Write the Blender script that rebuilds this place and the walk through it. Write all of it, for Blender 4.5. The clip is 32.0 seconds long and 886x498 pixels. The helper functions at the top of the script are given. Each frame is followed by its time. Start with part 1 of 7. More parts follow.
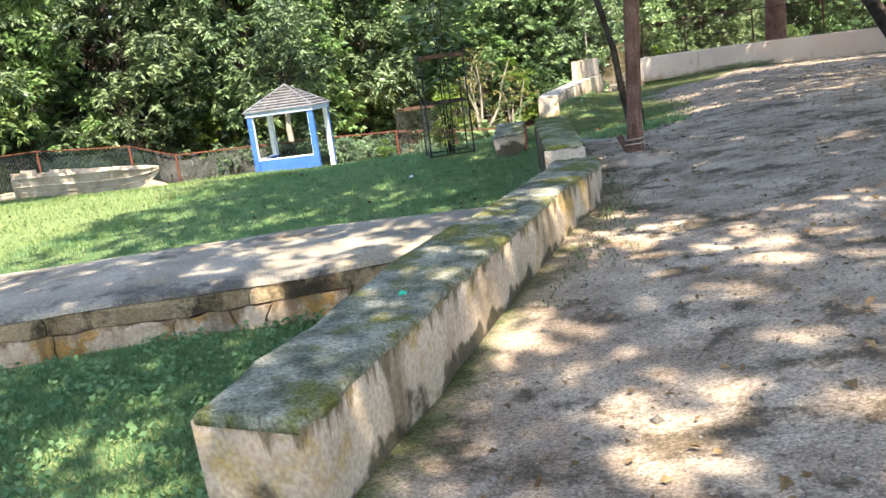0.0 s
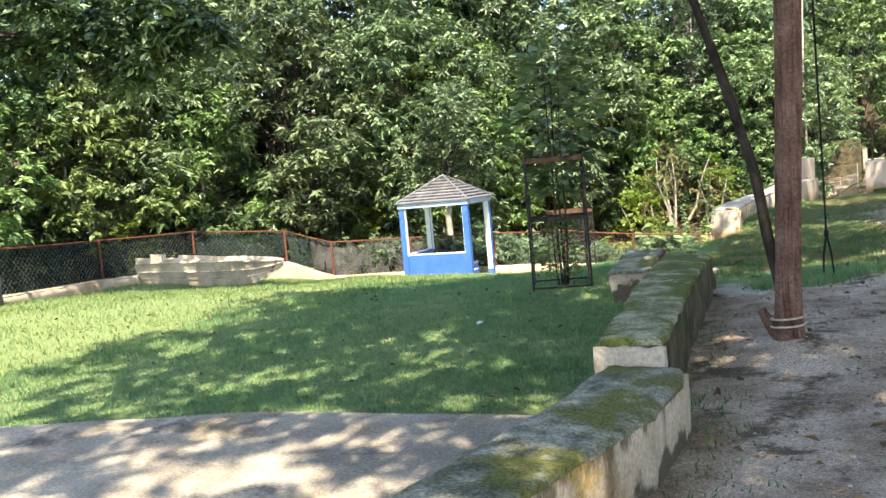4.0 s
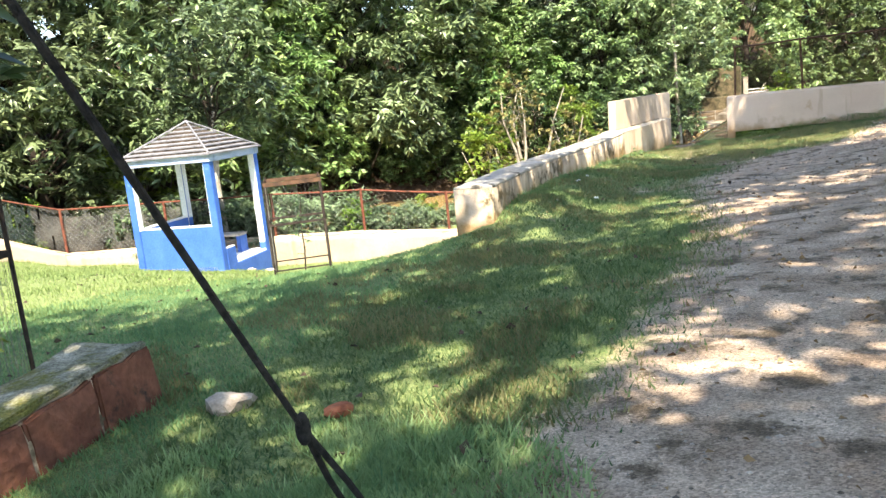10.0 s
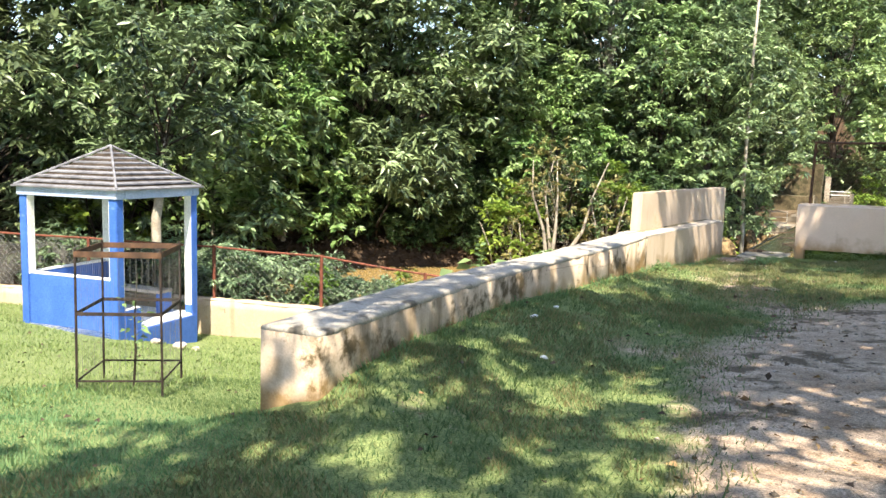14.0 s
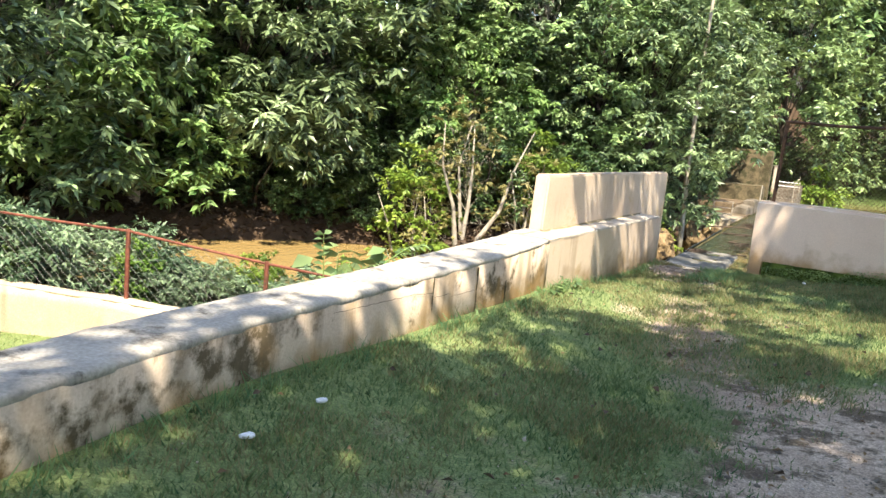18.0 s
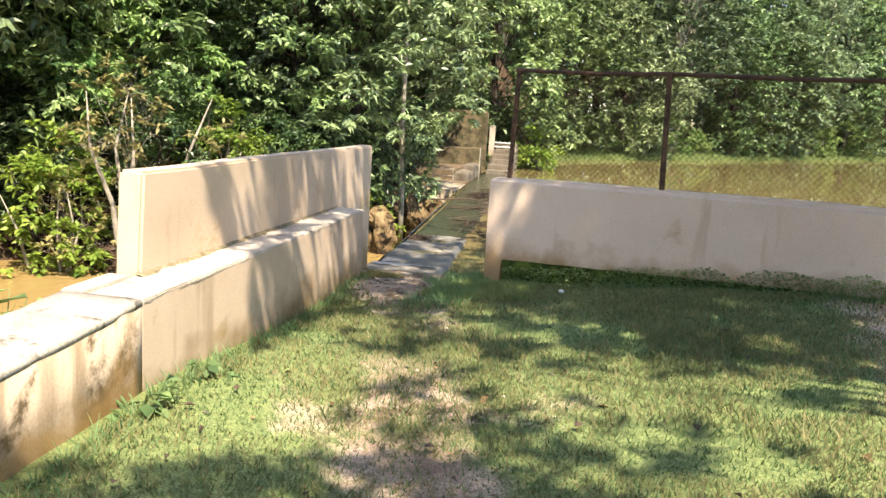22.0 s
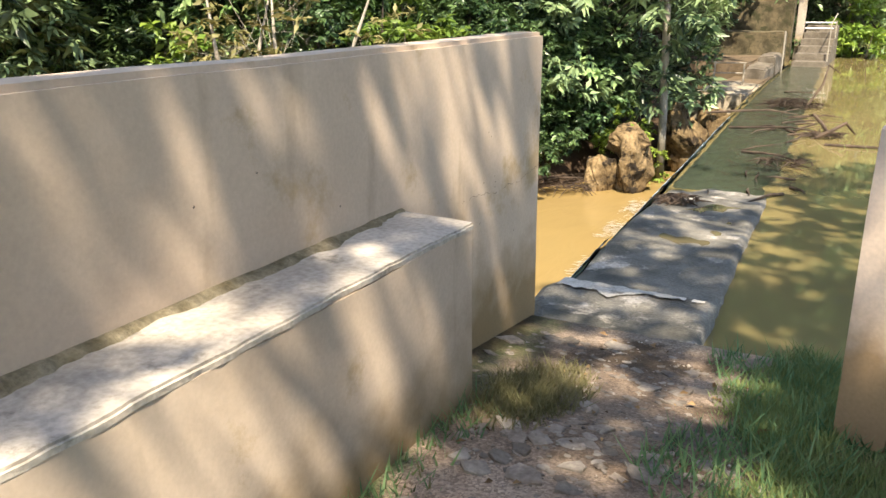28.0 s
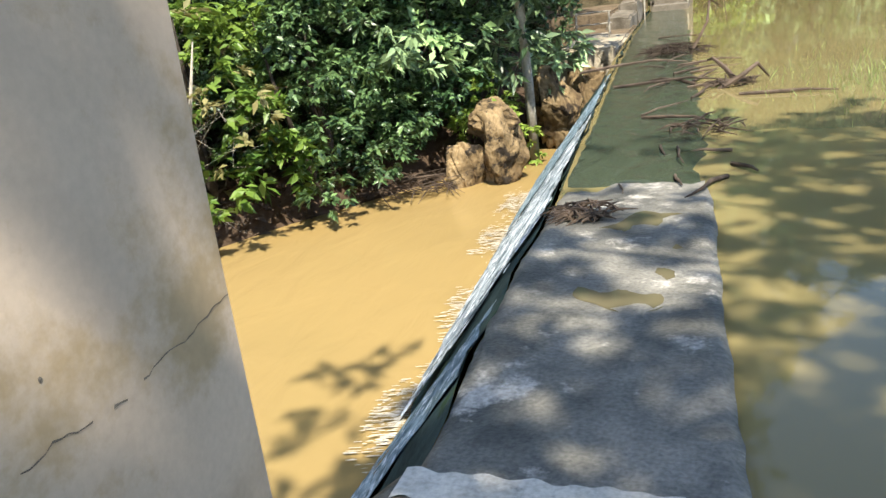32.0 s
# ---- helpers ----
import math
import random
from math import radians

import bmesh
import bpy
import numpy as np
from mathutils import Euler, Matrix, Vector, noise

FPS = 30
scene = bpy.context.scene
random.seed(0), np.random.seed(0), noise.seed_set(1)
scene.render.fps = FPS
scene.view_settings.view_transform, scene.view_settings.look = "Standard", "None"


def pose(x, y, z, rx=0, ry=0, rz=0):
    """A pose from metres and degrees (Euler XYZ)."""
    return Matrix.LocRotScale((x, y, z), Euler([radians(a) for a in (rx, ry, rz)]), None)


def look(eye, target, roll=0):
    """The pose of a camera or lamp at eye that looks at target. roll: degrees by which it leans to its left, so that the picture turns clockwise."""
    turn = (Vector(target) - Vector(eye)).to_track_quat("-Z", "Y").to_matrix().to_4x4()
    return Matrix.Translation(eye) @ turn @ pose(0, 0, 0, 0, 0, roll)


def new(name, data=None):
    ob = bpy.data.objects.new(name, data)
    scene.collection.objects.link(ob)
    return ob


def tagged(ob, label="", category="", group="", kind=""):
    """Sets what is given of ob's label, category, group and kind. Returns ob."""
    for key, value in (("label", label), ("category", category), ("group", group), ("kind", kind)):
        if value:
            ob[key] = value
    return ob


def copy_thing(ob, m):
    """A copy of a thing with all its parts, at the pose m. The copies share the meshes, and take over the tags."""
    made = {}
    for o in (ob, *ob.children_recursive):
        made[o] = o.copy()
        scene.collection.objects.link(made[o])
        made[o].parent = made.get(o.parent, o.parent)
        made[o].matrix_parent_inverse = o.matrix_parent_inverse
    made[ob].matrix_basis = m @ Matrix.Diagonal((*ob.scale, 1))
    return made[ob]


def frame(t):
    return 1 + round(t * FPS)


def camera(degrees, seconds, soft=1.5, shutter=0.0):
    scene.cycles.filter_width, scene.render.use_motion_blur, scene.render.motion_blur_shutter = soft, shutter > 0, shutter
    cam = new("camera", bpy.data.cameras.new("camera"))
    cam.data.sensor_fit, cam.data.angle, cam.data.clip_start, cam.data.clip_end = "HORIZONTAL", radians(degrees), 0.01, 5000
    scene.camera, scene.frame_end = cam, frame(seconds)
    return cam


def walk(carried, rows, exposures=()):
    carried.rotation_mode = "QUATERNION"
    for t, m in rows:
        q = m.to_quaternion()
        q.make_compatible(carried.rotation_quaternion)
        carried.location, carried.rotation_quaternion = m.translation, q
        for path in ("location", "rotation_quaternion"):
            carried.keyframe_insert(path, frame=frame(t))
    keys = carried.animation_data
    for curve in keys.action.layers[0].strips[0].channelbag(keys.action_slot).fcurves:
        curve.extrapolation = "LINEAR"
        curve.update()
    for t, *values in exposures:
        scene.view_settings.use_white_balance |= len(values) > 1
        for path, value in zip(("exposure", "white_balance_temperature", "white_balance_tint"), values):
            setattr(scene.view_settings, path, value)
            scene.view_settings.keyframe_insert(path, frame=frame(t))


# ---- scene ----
# ---- camera ----
cam = camera(57.53, 32.0)
# seconds, eye, yaw to the left of +y, pitch, lean
PATH = [
    (0, (1.900, -23.779, 1.508), 20.01, -12.23, -7.57),
    (0.5, (1.898, -23.427, 1.507), 20.39, -11.09, -8.75),
    (1, (1.932, -23.039, 1.542), 24.44, -9.12, -8.25),
    (1.5, (1.923, -22.613, 1.568), 26.51, -7.81, -8.13),
    (2, (1.998, -22.187, 1.570), 29.49, -6.88, -8.13),
    (2.5, (1.994, -21.771, 1.563), 31.87, -6.07, -7.68),
    (3, (2.036, -21.336, 1.616), 32.95, -5.26, -7.27),
    (3.5, (2.083, -20.851, 1.616), 33.48, -4.76, -6.42),
    (5.5, (1.980, -18.776, 1.670), 34.87, -5.67, -1.54),
    (6, (1.964, -18.257, 1.644), 34.66, -6.03, -1.64),
    (6.5, (1.981, -17.688, 1.635), 33.45, -6.28, -2.42),
    (7, (2.038, -17.108, 1.599), 31.79, -6.96, -3.23),
    (7.5, (2.094, -16.479, 1.598), 29.86, -7.88, -4.06),
    (8, (2.174, -15.957, 1.603), 27.94, -9.06, -3.95),
    (8.5, (2.185, -15.422, 1.634), 26.73, -9.81, -4.49),
    (9, (2.223, -14.830, 1.655), 26.28, -10.17, -5.12),
    (9.5, (2.197, -14.281, 1.649), 27.10, -10.29, -5.50),
    (10, (2.200, -13.733, 1.650), 28.47, -10.30, -5.83),
    (10.5, (2.149, -13.168, 1.643), 30.85, -10.38, -5.99),
    (11, (2.100, -12.594, 1.629), 33.38, -9.86, -5.83),
    (11.5, (2.054, -12.044, 1.650), 35.91, -8.91, -4.82),
    (12, (1.936, -11.459, 1.698), 37.67, -7.54, -3.43),
    (12.5, (1.901, -10.890, 1.744), 39.01, -6.08, -1.47),
    (13, (1.826, -10.354, 1.768), 38.05, -6.25, -0.01),
    (13.5, (1.784, -9.795, 1.789), 32.27, -6.35, 1.45),
    (15.5, (1.199, -7.651, 1.688), 36.27, -8.46, 4.26),
    (16, (1.055, -7.101, 1.670), 37.23, -8.77, 5.34),
    (16.5, (0.958, -6.620, 1.669), 37.28, -8.61, 4.99),
    (17, (0.865, -6.147, 1.704), 35.16, -9.00, 5.61),
    (17.5, (0.766, -5.692, 1.728), 32.05, -9.09, 5.47),
    (18, (0.715, -5.211, 1.743), 28.34, -8.84, 5.60),
    (18.5, (0.598, -4.766, 1.748), 25.11, -8.14, 5.56),
    (19, (0.517, -4.304, 1.740), 22.52, -7.59, 5.58),
    (19.5, (0.426, -3.797, 1.745), 20.41, -7.26, 5.67),
    (20, (0.295, -3.298, 1.749), 18.14, -7.27, 5.34),
    (20.5, (0.216, -2.815, 1.752), 15.84, -7.44, 5.15),
    (21, (0.118, -2.332, 1.755), 13.86, -7.82, 4.29),
    (21.5, (0.046, -1.868, 1.756), 11.46, -8.27, 3.69),
    (22, (0.003, -1.412, 1.738), 9.11, -9.56, 3.39),
    (22.5, (-0.029, -0.904, 1.706), 6.31, -11.41, 3.68),
    (23, (-0.062, -0.395, 1.696), 5.55, -12.41, 4.23),
    (23.5, (-0.186, 0.068, 1.705), 6.39, -12.59, 4.11),
    (24, (-0.245, 0.570, 1.705), 7.24, -12.03, 4.03),
    (24.5, (-0.340, 1.088, 1.701), 7.24, -11.53, 3.05),
    (26.5, (-0.724, 2.907, 1.599), 5.88, -16.44, -1.24),
    (27, (-0.855, 3.303, 1.598), 12.75, -14.48, -3.01),
    (27.5, (-0.883, 3.746, 1.537), 23.81, -15.68, -1.84),
    (28, (-0.902, 4.202, 1.472), 28.71, -17.37, -0.29),
    (28.5, (-0.929, 4.616, 1.434), 34.96, -17.62, -0.16),
    (29, (-1.036, 4.946, 1.359), 39.29, -17.94, -0.75),
    (29.5, (-1.181, 5.313, 1.270), 38.31, -18.81, -1.62),
    (30, (-1.312, 5.726, 1.200), 33.73, -18.95, -2.35),
    (30.5, (-1.470, 6.139, 1.155), 28.16, -19.03, -2.11),
    (31, (-1.537, 6.488, 1.136), 24.60, -18.81, -3.01),
    (31.5, (-1.656, 6.776, 1.108), 23.72, -18.45, -4.71),
    (32, (-1.708, 7.058, 1.078), 20.20, -18.71, -6.75),
]


def heading(eye, yaw, pitch, lean):
    y, p = radians(yaw), radians(pitch)
    ahead = Vector((-math.sin(y) * math.cos(p), math.cos(y) * math.cos(p), math.sin(p)))
    return look(eye, Vector(eye) + ahead, lean)


# exposure, white balance and tint: brighter in the deep shade of the lawn, warmer by the weir wall
EXPOSURES = [(0.0, 2.10, 6650, 8), (3.0, 1.92, 6750, 8), (5.0, 2.20, 6900, 8), (9.0, 2.32, 7000, 9), (13.0, 1.96, 6900, 9), (16.0, 1.90, 6900, 9), (18.0, 1.96, 6900, 9), (20.0, 1.80, 6800, 10), (22.0, 1.80, 7250, 12), (23.0, 1.74, 7250, 12), (24.0, 1.74, 7400, 13), (27.0, 1.84, 6700, 9), (28.0, 1.68, 7050, 10), (29.5, 1.46, 7550, 13), (30.2, 1.48, 7400, 12), (31.2, 1.58, 6400, 6), (32.0, 1.64, 6300, 6)]
walk(cam, [(t, heading(e, y, p, r)) for t, e, y, p, r in PATH], EXPOSURES)
# ---- end of camera ----

# ---- light ----
SUN_FROM = Vector((0.50, -0.86, 0.0)).normalized()
SUN_UP = 57
world = bpy.data.worlds.new("world")
scene.world = world
world.use_nodes = True
wn = world.node_tree.nodes
sky = wn.new("ShaderNodeTexSky")
sky.sky_type = "NISHITA"
sky.sun_disc = False
sky.sun_elevation = radians(SUN_UP)
sky.sun_rotation = math.atan2(SUN_FROM.x, SUN_FROM.y)
world.node_tree.links.new(sky.outputs[0], wn["Background"].inputs[0])
wn["Background"].inputs[1].default_value = 0.135
sun = new("sun", bpy.data.lights.new("sun", "SUN"))
sun.data.energy = 4.0
sun.data.angle = radians(0.55)
sun.data.color = (1.0, 0.92, 0.78)
sun_to = SUN_FROM * math.cos(radians(SUN_UP)) + Vector((0, 0, math.sin(radians(SUN_UP))))
sun.matrix_world = look(sun_to * 50, (0, 0, 0))


# ---- materials ----
def mat(name, a, b, scale=6.0, rough=0.85, bump=0.3, fine=60.0, metal=0.0, detail=6.0, island=0.0, spots=None, spot_scale=2.0, spot_at=0.58, spec=0.2, objvar=0.0, streak=None, streak_at=0.56, damp=None, damp_z=(0.2, 0.6), grain=(0.78, 1.2), rim=None, rim_z=0.6, streak_scale=(4.5, 4.5, 0.7)):
    """Two colours mixed by noise at one scale, fine grain at another, both in metres; spots: a third colour in patches."""
    m = bpy.data.materials.new(name)
    m.use_nodes = True
    t = m.node_tree
    n, l = t.nodes, t.links
    p = n["Principled BSDF"]
    p.inputs["Roughness"].default_value = rough
    p.inputs["Metallic"].default_value = metal
    p.inputs["Specular IOR Level"].default_value = spec
    co = n.new("ShaderNodeTexCoord")
    geo = n.new("ShaderNodeNewGeometry")
    big = n.new("ShaderNodeTexNoise")
    big.inputs["Scale"].default_value = scale
    big.inputs["Detail"].default_value = detail
    big.inputs["Roughness"].default_value = 0.62
    small = n.new("ShaderNodeTexNoise")
    small.inputs["Scale"].default_value = fine
    small.inputs["Detail"].default_value = 5
    for q in (big, small):
        l.new(geo.outputs["Position"], q.inputs["Vector"])
    ramp = n.new("ShaderNodeMapRange")
    ramp.inputs[1].default_value, ramp.inputs[2].default_value = 0.36, 0.64
    l.new(big.outputs[0], ramp.inputs[0])
    mix = n.new("ShaderNodeMix")
    mix.data_type = "RGBA"
    mix.inputs[6].default_value = (*a, 1)
    mix.inputs[7].default_value = (*b, 1)
    l.new(ramp.outputs[0], mix.inputs[0])
    out = mix.outputs[2]
    if spots:
        sp = n.new("ShaderNodeTexNoise")
        sp.inputs["Scale"].default_value = spot_scale
        sp.inputs["Detail"].default_value = 8
        sp.inputs["Roughness"].default_value = 0.7
        l.new(geo.outputs["Position"], sp.inputs["Vector"])
        cut = n.new("ShaderNodeMapRange")
        cut.inputs[1].default_value, cut.inputs[2].default_value = spot_at, spot_at + 0.08
        l.new(sp.outputs[0], cut.inputs[0])
        mx = n.new("ShaderNodeMix")
        mx.data_type = "RGBA"
        l.new(cut.outputs[0], mx.inputs[0])
        l.new(out, mx.inputs[6])
        mx.inputs[7].default_value = (*spots, 1)
        out = mx.outputs[2]
    def over(colour, fac, under):
        mx = n.new("ShaderNodeMix")
        mx.data_type = "RGBA"
        l.new(fac, mx.inputs[0])
        l.new(under, mx.inputs[6])
        mx.inputs[7].default_value = (*colour, 1)
        return mx.outputs[2]
    if streak:
        mp = n.new("ShaderNodeMapping")
        mp.inputs["Scale"].default_value = streak_scale
        l.new(geo.outputs["Position"], mp.inputs[0])
        sn = n.new("ShaderNodeTexNoise")
        sn.inputs["Scale"].default_value = 1.0
        sn.inputs["Detail"].default_value = 6
        l.new(mp.outputs[0], sn.inputs["Vector"])
        cs = n.new("ShaderNodeMapRange")
        cs.inputs[1].default_value, cs.inputs[2].default_value = streak_at, streak_at + 0.16
        cs.inputs[4].default_value = 0.75
        l.new(sn.outputs[0], cs.inputs[0])
        out = over(streak, cs.outputs[0], out)
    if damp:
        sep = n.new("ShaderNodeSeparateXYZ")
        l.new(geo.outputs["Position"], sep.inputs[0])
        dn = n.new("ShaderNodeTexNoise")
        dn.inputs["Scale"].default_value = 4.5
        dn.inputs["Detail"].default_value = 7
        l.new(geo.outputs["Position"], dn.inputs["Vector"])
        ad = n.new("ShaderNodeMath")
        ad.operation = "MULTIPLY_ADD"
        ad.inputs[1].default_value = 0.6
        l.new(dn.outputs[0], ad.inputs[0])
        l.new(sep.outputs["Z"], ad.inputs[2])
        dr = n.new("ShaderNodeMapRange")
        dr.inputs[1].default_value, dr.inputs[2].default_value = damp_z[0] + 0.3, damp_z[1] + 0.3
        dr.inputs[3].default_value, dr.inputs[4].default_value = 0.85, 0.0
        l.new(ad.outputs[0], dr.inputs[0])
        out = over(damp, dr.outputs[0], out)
    if rim:
        # brown runs of dirt hanging down from the top edge
        rm = n.new("ShaderNodeMapping")
        rm.inputs["Scale"].default_value = (9, 9, 1.6)
        l.new(geo.outputs["Position"], rm.inputs[0])
        rn = n.new("ShaderNodeTexNoise")
        rn.inputs["Scale"].default_value = 1.0
        rn.inputs["Detail"].default_value = 8
        rn.inputs["Roughness"].default_value = 0.7
        l.new(rm.outputs[0], rn.inputs["Vector"])
        rs = n.new("ShaderNodeSeparateXYZ")
        l.new(geo.outputs["Position"], rs.inputs[0])
        ra = n.new("ShaderNodeMath")
        ra.operation = "MULTIPLY_ADD"
        ra.inputs[1].default_value = 0.55
        l.new(rn.outputs[0], ra.inputs[0])
        l.new(rs.outputs["Z"], ra.inputs[2])
        rr = n.new("ShaderNodeMapRange")
        rr.inputs[1].default_value, rr.inputs[2].default_value = rim_z + 0.27, rim_z + 0.32
        rr.inputs[4].default_value = 0.85
        l.new(ra.outputs[0], rr.inputs[0])
        out = over(rim, rr.outputs[0], out)
    val = n.new("ShaderNodeMapRange")
    val.inputs[1].default_value, val.inputs[2].default_value = 0.28, 0.72
    val.inputs[3].default_value, val.inputs[4].default_value = grain
    l.new(small.outputs[0], val.inputs[0])
    hsv = n.new("ShaderNodeHueSaturation")
    l.new(out, hsv.inputs["Color"])
    value = val.outputs[0]
    if island or objvar:
        src = geo.outputs["Random Per Island"]
        if objvar:
            src = n.new("ShaderNodeObjectInfo").outputs["Random"]
        vr = n.new("ShaderNodeMapRange")
        k = island or objvar
        vr.inputs[3].default_value, vr.inputs[4].default_value = 1 - k, 1 + k
        l.new(src, vr.inputs[0])
        mul = n.new("ShaderNodeMath")
        mul.operation = "MULTIPLY"
        l.new(value, mul.inputs[0])
        l.new(vr.outputs[0], mul.inputs[1])
        value = mul.outputs[0]
    l.new(value, hsv.inputs["Value"])
    l.new(hsv.outputs[0], p.inputs["Base Color"])
    add = n.new("ShaderNodeMath")
    add.operation = "MULTIPLY_ADD"
    add.inputs[1].default_value = 0.35
    l.new(small.outputs[0], add.inputs[0])
    l.new(big.outputs[0], add.inputs[2])
    bp = n.new("ShaderNodeBump")
    bp.inputs["Strength"].default_value = bump
    bp.inputs["Distance"].default_value = 0.03
    l.new(add.outputs[0], bp.inputs["Height"])
    l.new(bp.outputs[0], p.inputs["Normal"])
    return m


def leafy(name, a, b, rough=0.42, thin=0.3, clump=0.9, steep=1.0, varied=True):
    """Leaves: each one its own shade between a and b, dark and pale in noise clumps, part of the light passes through.
    """
    m = bpy.data.materials.new(name)
    m.use_nodes = True
    t = m.node_tree
    n, l = t.nodes, t.links
    p = n["Principled BSDF"]
    p.inputs["Roughness"].default_value = rough
    p.inputs["Specular IOR Level"].default_value = 0.35 if rough < 0.5 else 0.2
    geo = n.new("ShaderNodeNewGeometry")
    mix = n.new("ShaderNodeMix")
    mix.data_type = "RGBA"
    mix.inputs[6].default_value, mix.inputs[7].default_value = (*a, 1), (*b, 1)
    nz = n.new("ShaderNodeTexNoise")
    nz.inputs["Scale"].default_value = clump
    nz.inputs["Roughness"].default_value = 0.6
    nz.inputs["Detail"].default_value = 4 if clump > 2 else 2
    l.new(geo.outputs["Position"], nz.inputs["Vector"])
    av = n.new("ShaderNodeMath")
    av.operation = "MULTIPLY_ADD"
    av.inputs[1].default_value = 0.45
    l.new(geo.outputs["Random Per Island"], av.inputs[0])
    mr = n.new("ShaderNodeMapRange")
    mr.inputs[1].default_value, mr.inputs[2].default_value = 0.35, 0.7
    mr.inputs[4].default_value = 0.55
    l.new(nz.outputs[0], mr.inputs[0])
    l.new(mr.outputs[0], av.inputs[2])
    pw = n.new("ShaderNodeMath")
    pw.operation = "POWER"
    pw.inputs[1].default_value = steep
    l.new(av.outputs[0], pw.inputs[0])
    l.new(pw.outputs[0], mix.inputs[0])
    col = mix.outputs[2]
    info = n.new("ShaderNodeObjectInfo")
    hv = n.new("ShaderNodeHueSaturation")
    hr = n.new("ShaderNodeMapRange")
    hr.inputs[3].default_value, hr.inputs[4].default_value = 0.485, 0.515
    l.new(info.outputs["Random"], hr.inputs[0])
    l.new(hr.outputs[0], hv.inputs["Hue"])
    tone = n.new("ShaderNodeMapRange")
    tone.inputs[3].default_value, tone.inputs[4].default_value = 0.66, 1.2
    jump = n.new("ShaderNodeMath")
    jump.operation = "FRACT"
    many = n.new("ShaderNodeMath")
    many.operation = "MULTIPLY"
    many.inputs[1].default_value = 7.31
    l.new(info.outputs["Random"], many.inputs[0])
    l.new(many.outputs[0], jump.inputs[0])
    l.new(jump.outputs[0], tone.inputs[0])
    if varied:
        l.new(tone.outputs[0], hv.inputs["Value"])
    l.new(col, hv.inputs["Color"])
    l.new(hv.outputs[0], p.inputs["Base Color"])
    tr = n.new("ShaderNodeBsdfTranslucent")
    l.new(hv.outputs[0], tr.inputs[0])
    sh = n.new("ShaderNodeMixShader")
    sh.inputs[0].default_value = thin
    l.new(p.outputs[0], sh.inputs[1])
    l.new(tr.outputs[0], sh.inputs[2])
    l.new(sh.outputs[0], n["Material Output"].inputs[0])
    return m


def water(name, deep, rough, ripple, scale):
    m = bpy.data.materials.new(name)
    m.use_nodes = True
    t = m.node_tree
    n, l = t.nodes, t.links
    p = n["Principled BSDF"]
    p.inputs["Roughness"].default_value = rough
    p.inputs["IOR"].default_value = 1.33
    geo = n.new("ShaderNodeNewGeometry")
    nz = n.new("ShaderNodeTexNoise")
    nz.inputs["Scale"].default_value = 0.5
    nz.inputs["Detail"].default_value = 4
    l.new(geo.outputs["Position"], nz.inputs["Vector"])
    mix = n.new("ShaderNodeMix")
    mix.data_type = "RGBA"
    mix.inputs[6].default_value = (*deep, 1)
    mix.inputs[7].default_value = (deep[0] * 1.25, deep[1] * 1.2, deep[2] * 1.15, 1)
    l.new(nz.outputs[0], mix.inputs[0])
    l.new(mix.outputs[2], p.inputs["Base Color"])
    w = n.new("ShaderNodeTexNoise")
    w.inputs["Scale"].default_value = scale
    w.inputs["Detail"].default_value = 5
    w.inputs["Distortion"].default_value = 0.6
    st = n.new("ShaderNodeMapping")
    st.inputs["Scale"].default_value = (1.0, 0.45, 1.0)
    l.new(geo.outputs["Position"], st.inputs[0])
    l.new(st.outputs[0], w.inputs["Vector"])
    bp = n.new("ShaderNodeBump")
    bp.inputs["Strength"].default_value = ripple
    bp.inputs["Distance"].default_value = 0.05
    l.new(w.outputs[0], bp.inputs["Height"])
    l.new(bp.outputs[0], p.inputs["Normal"])
    return m


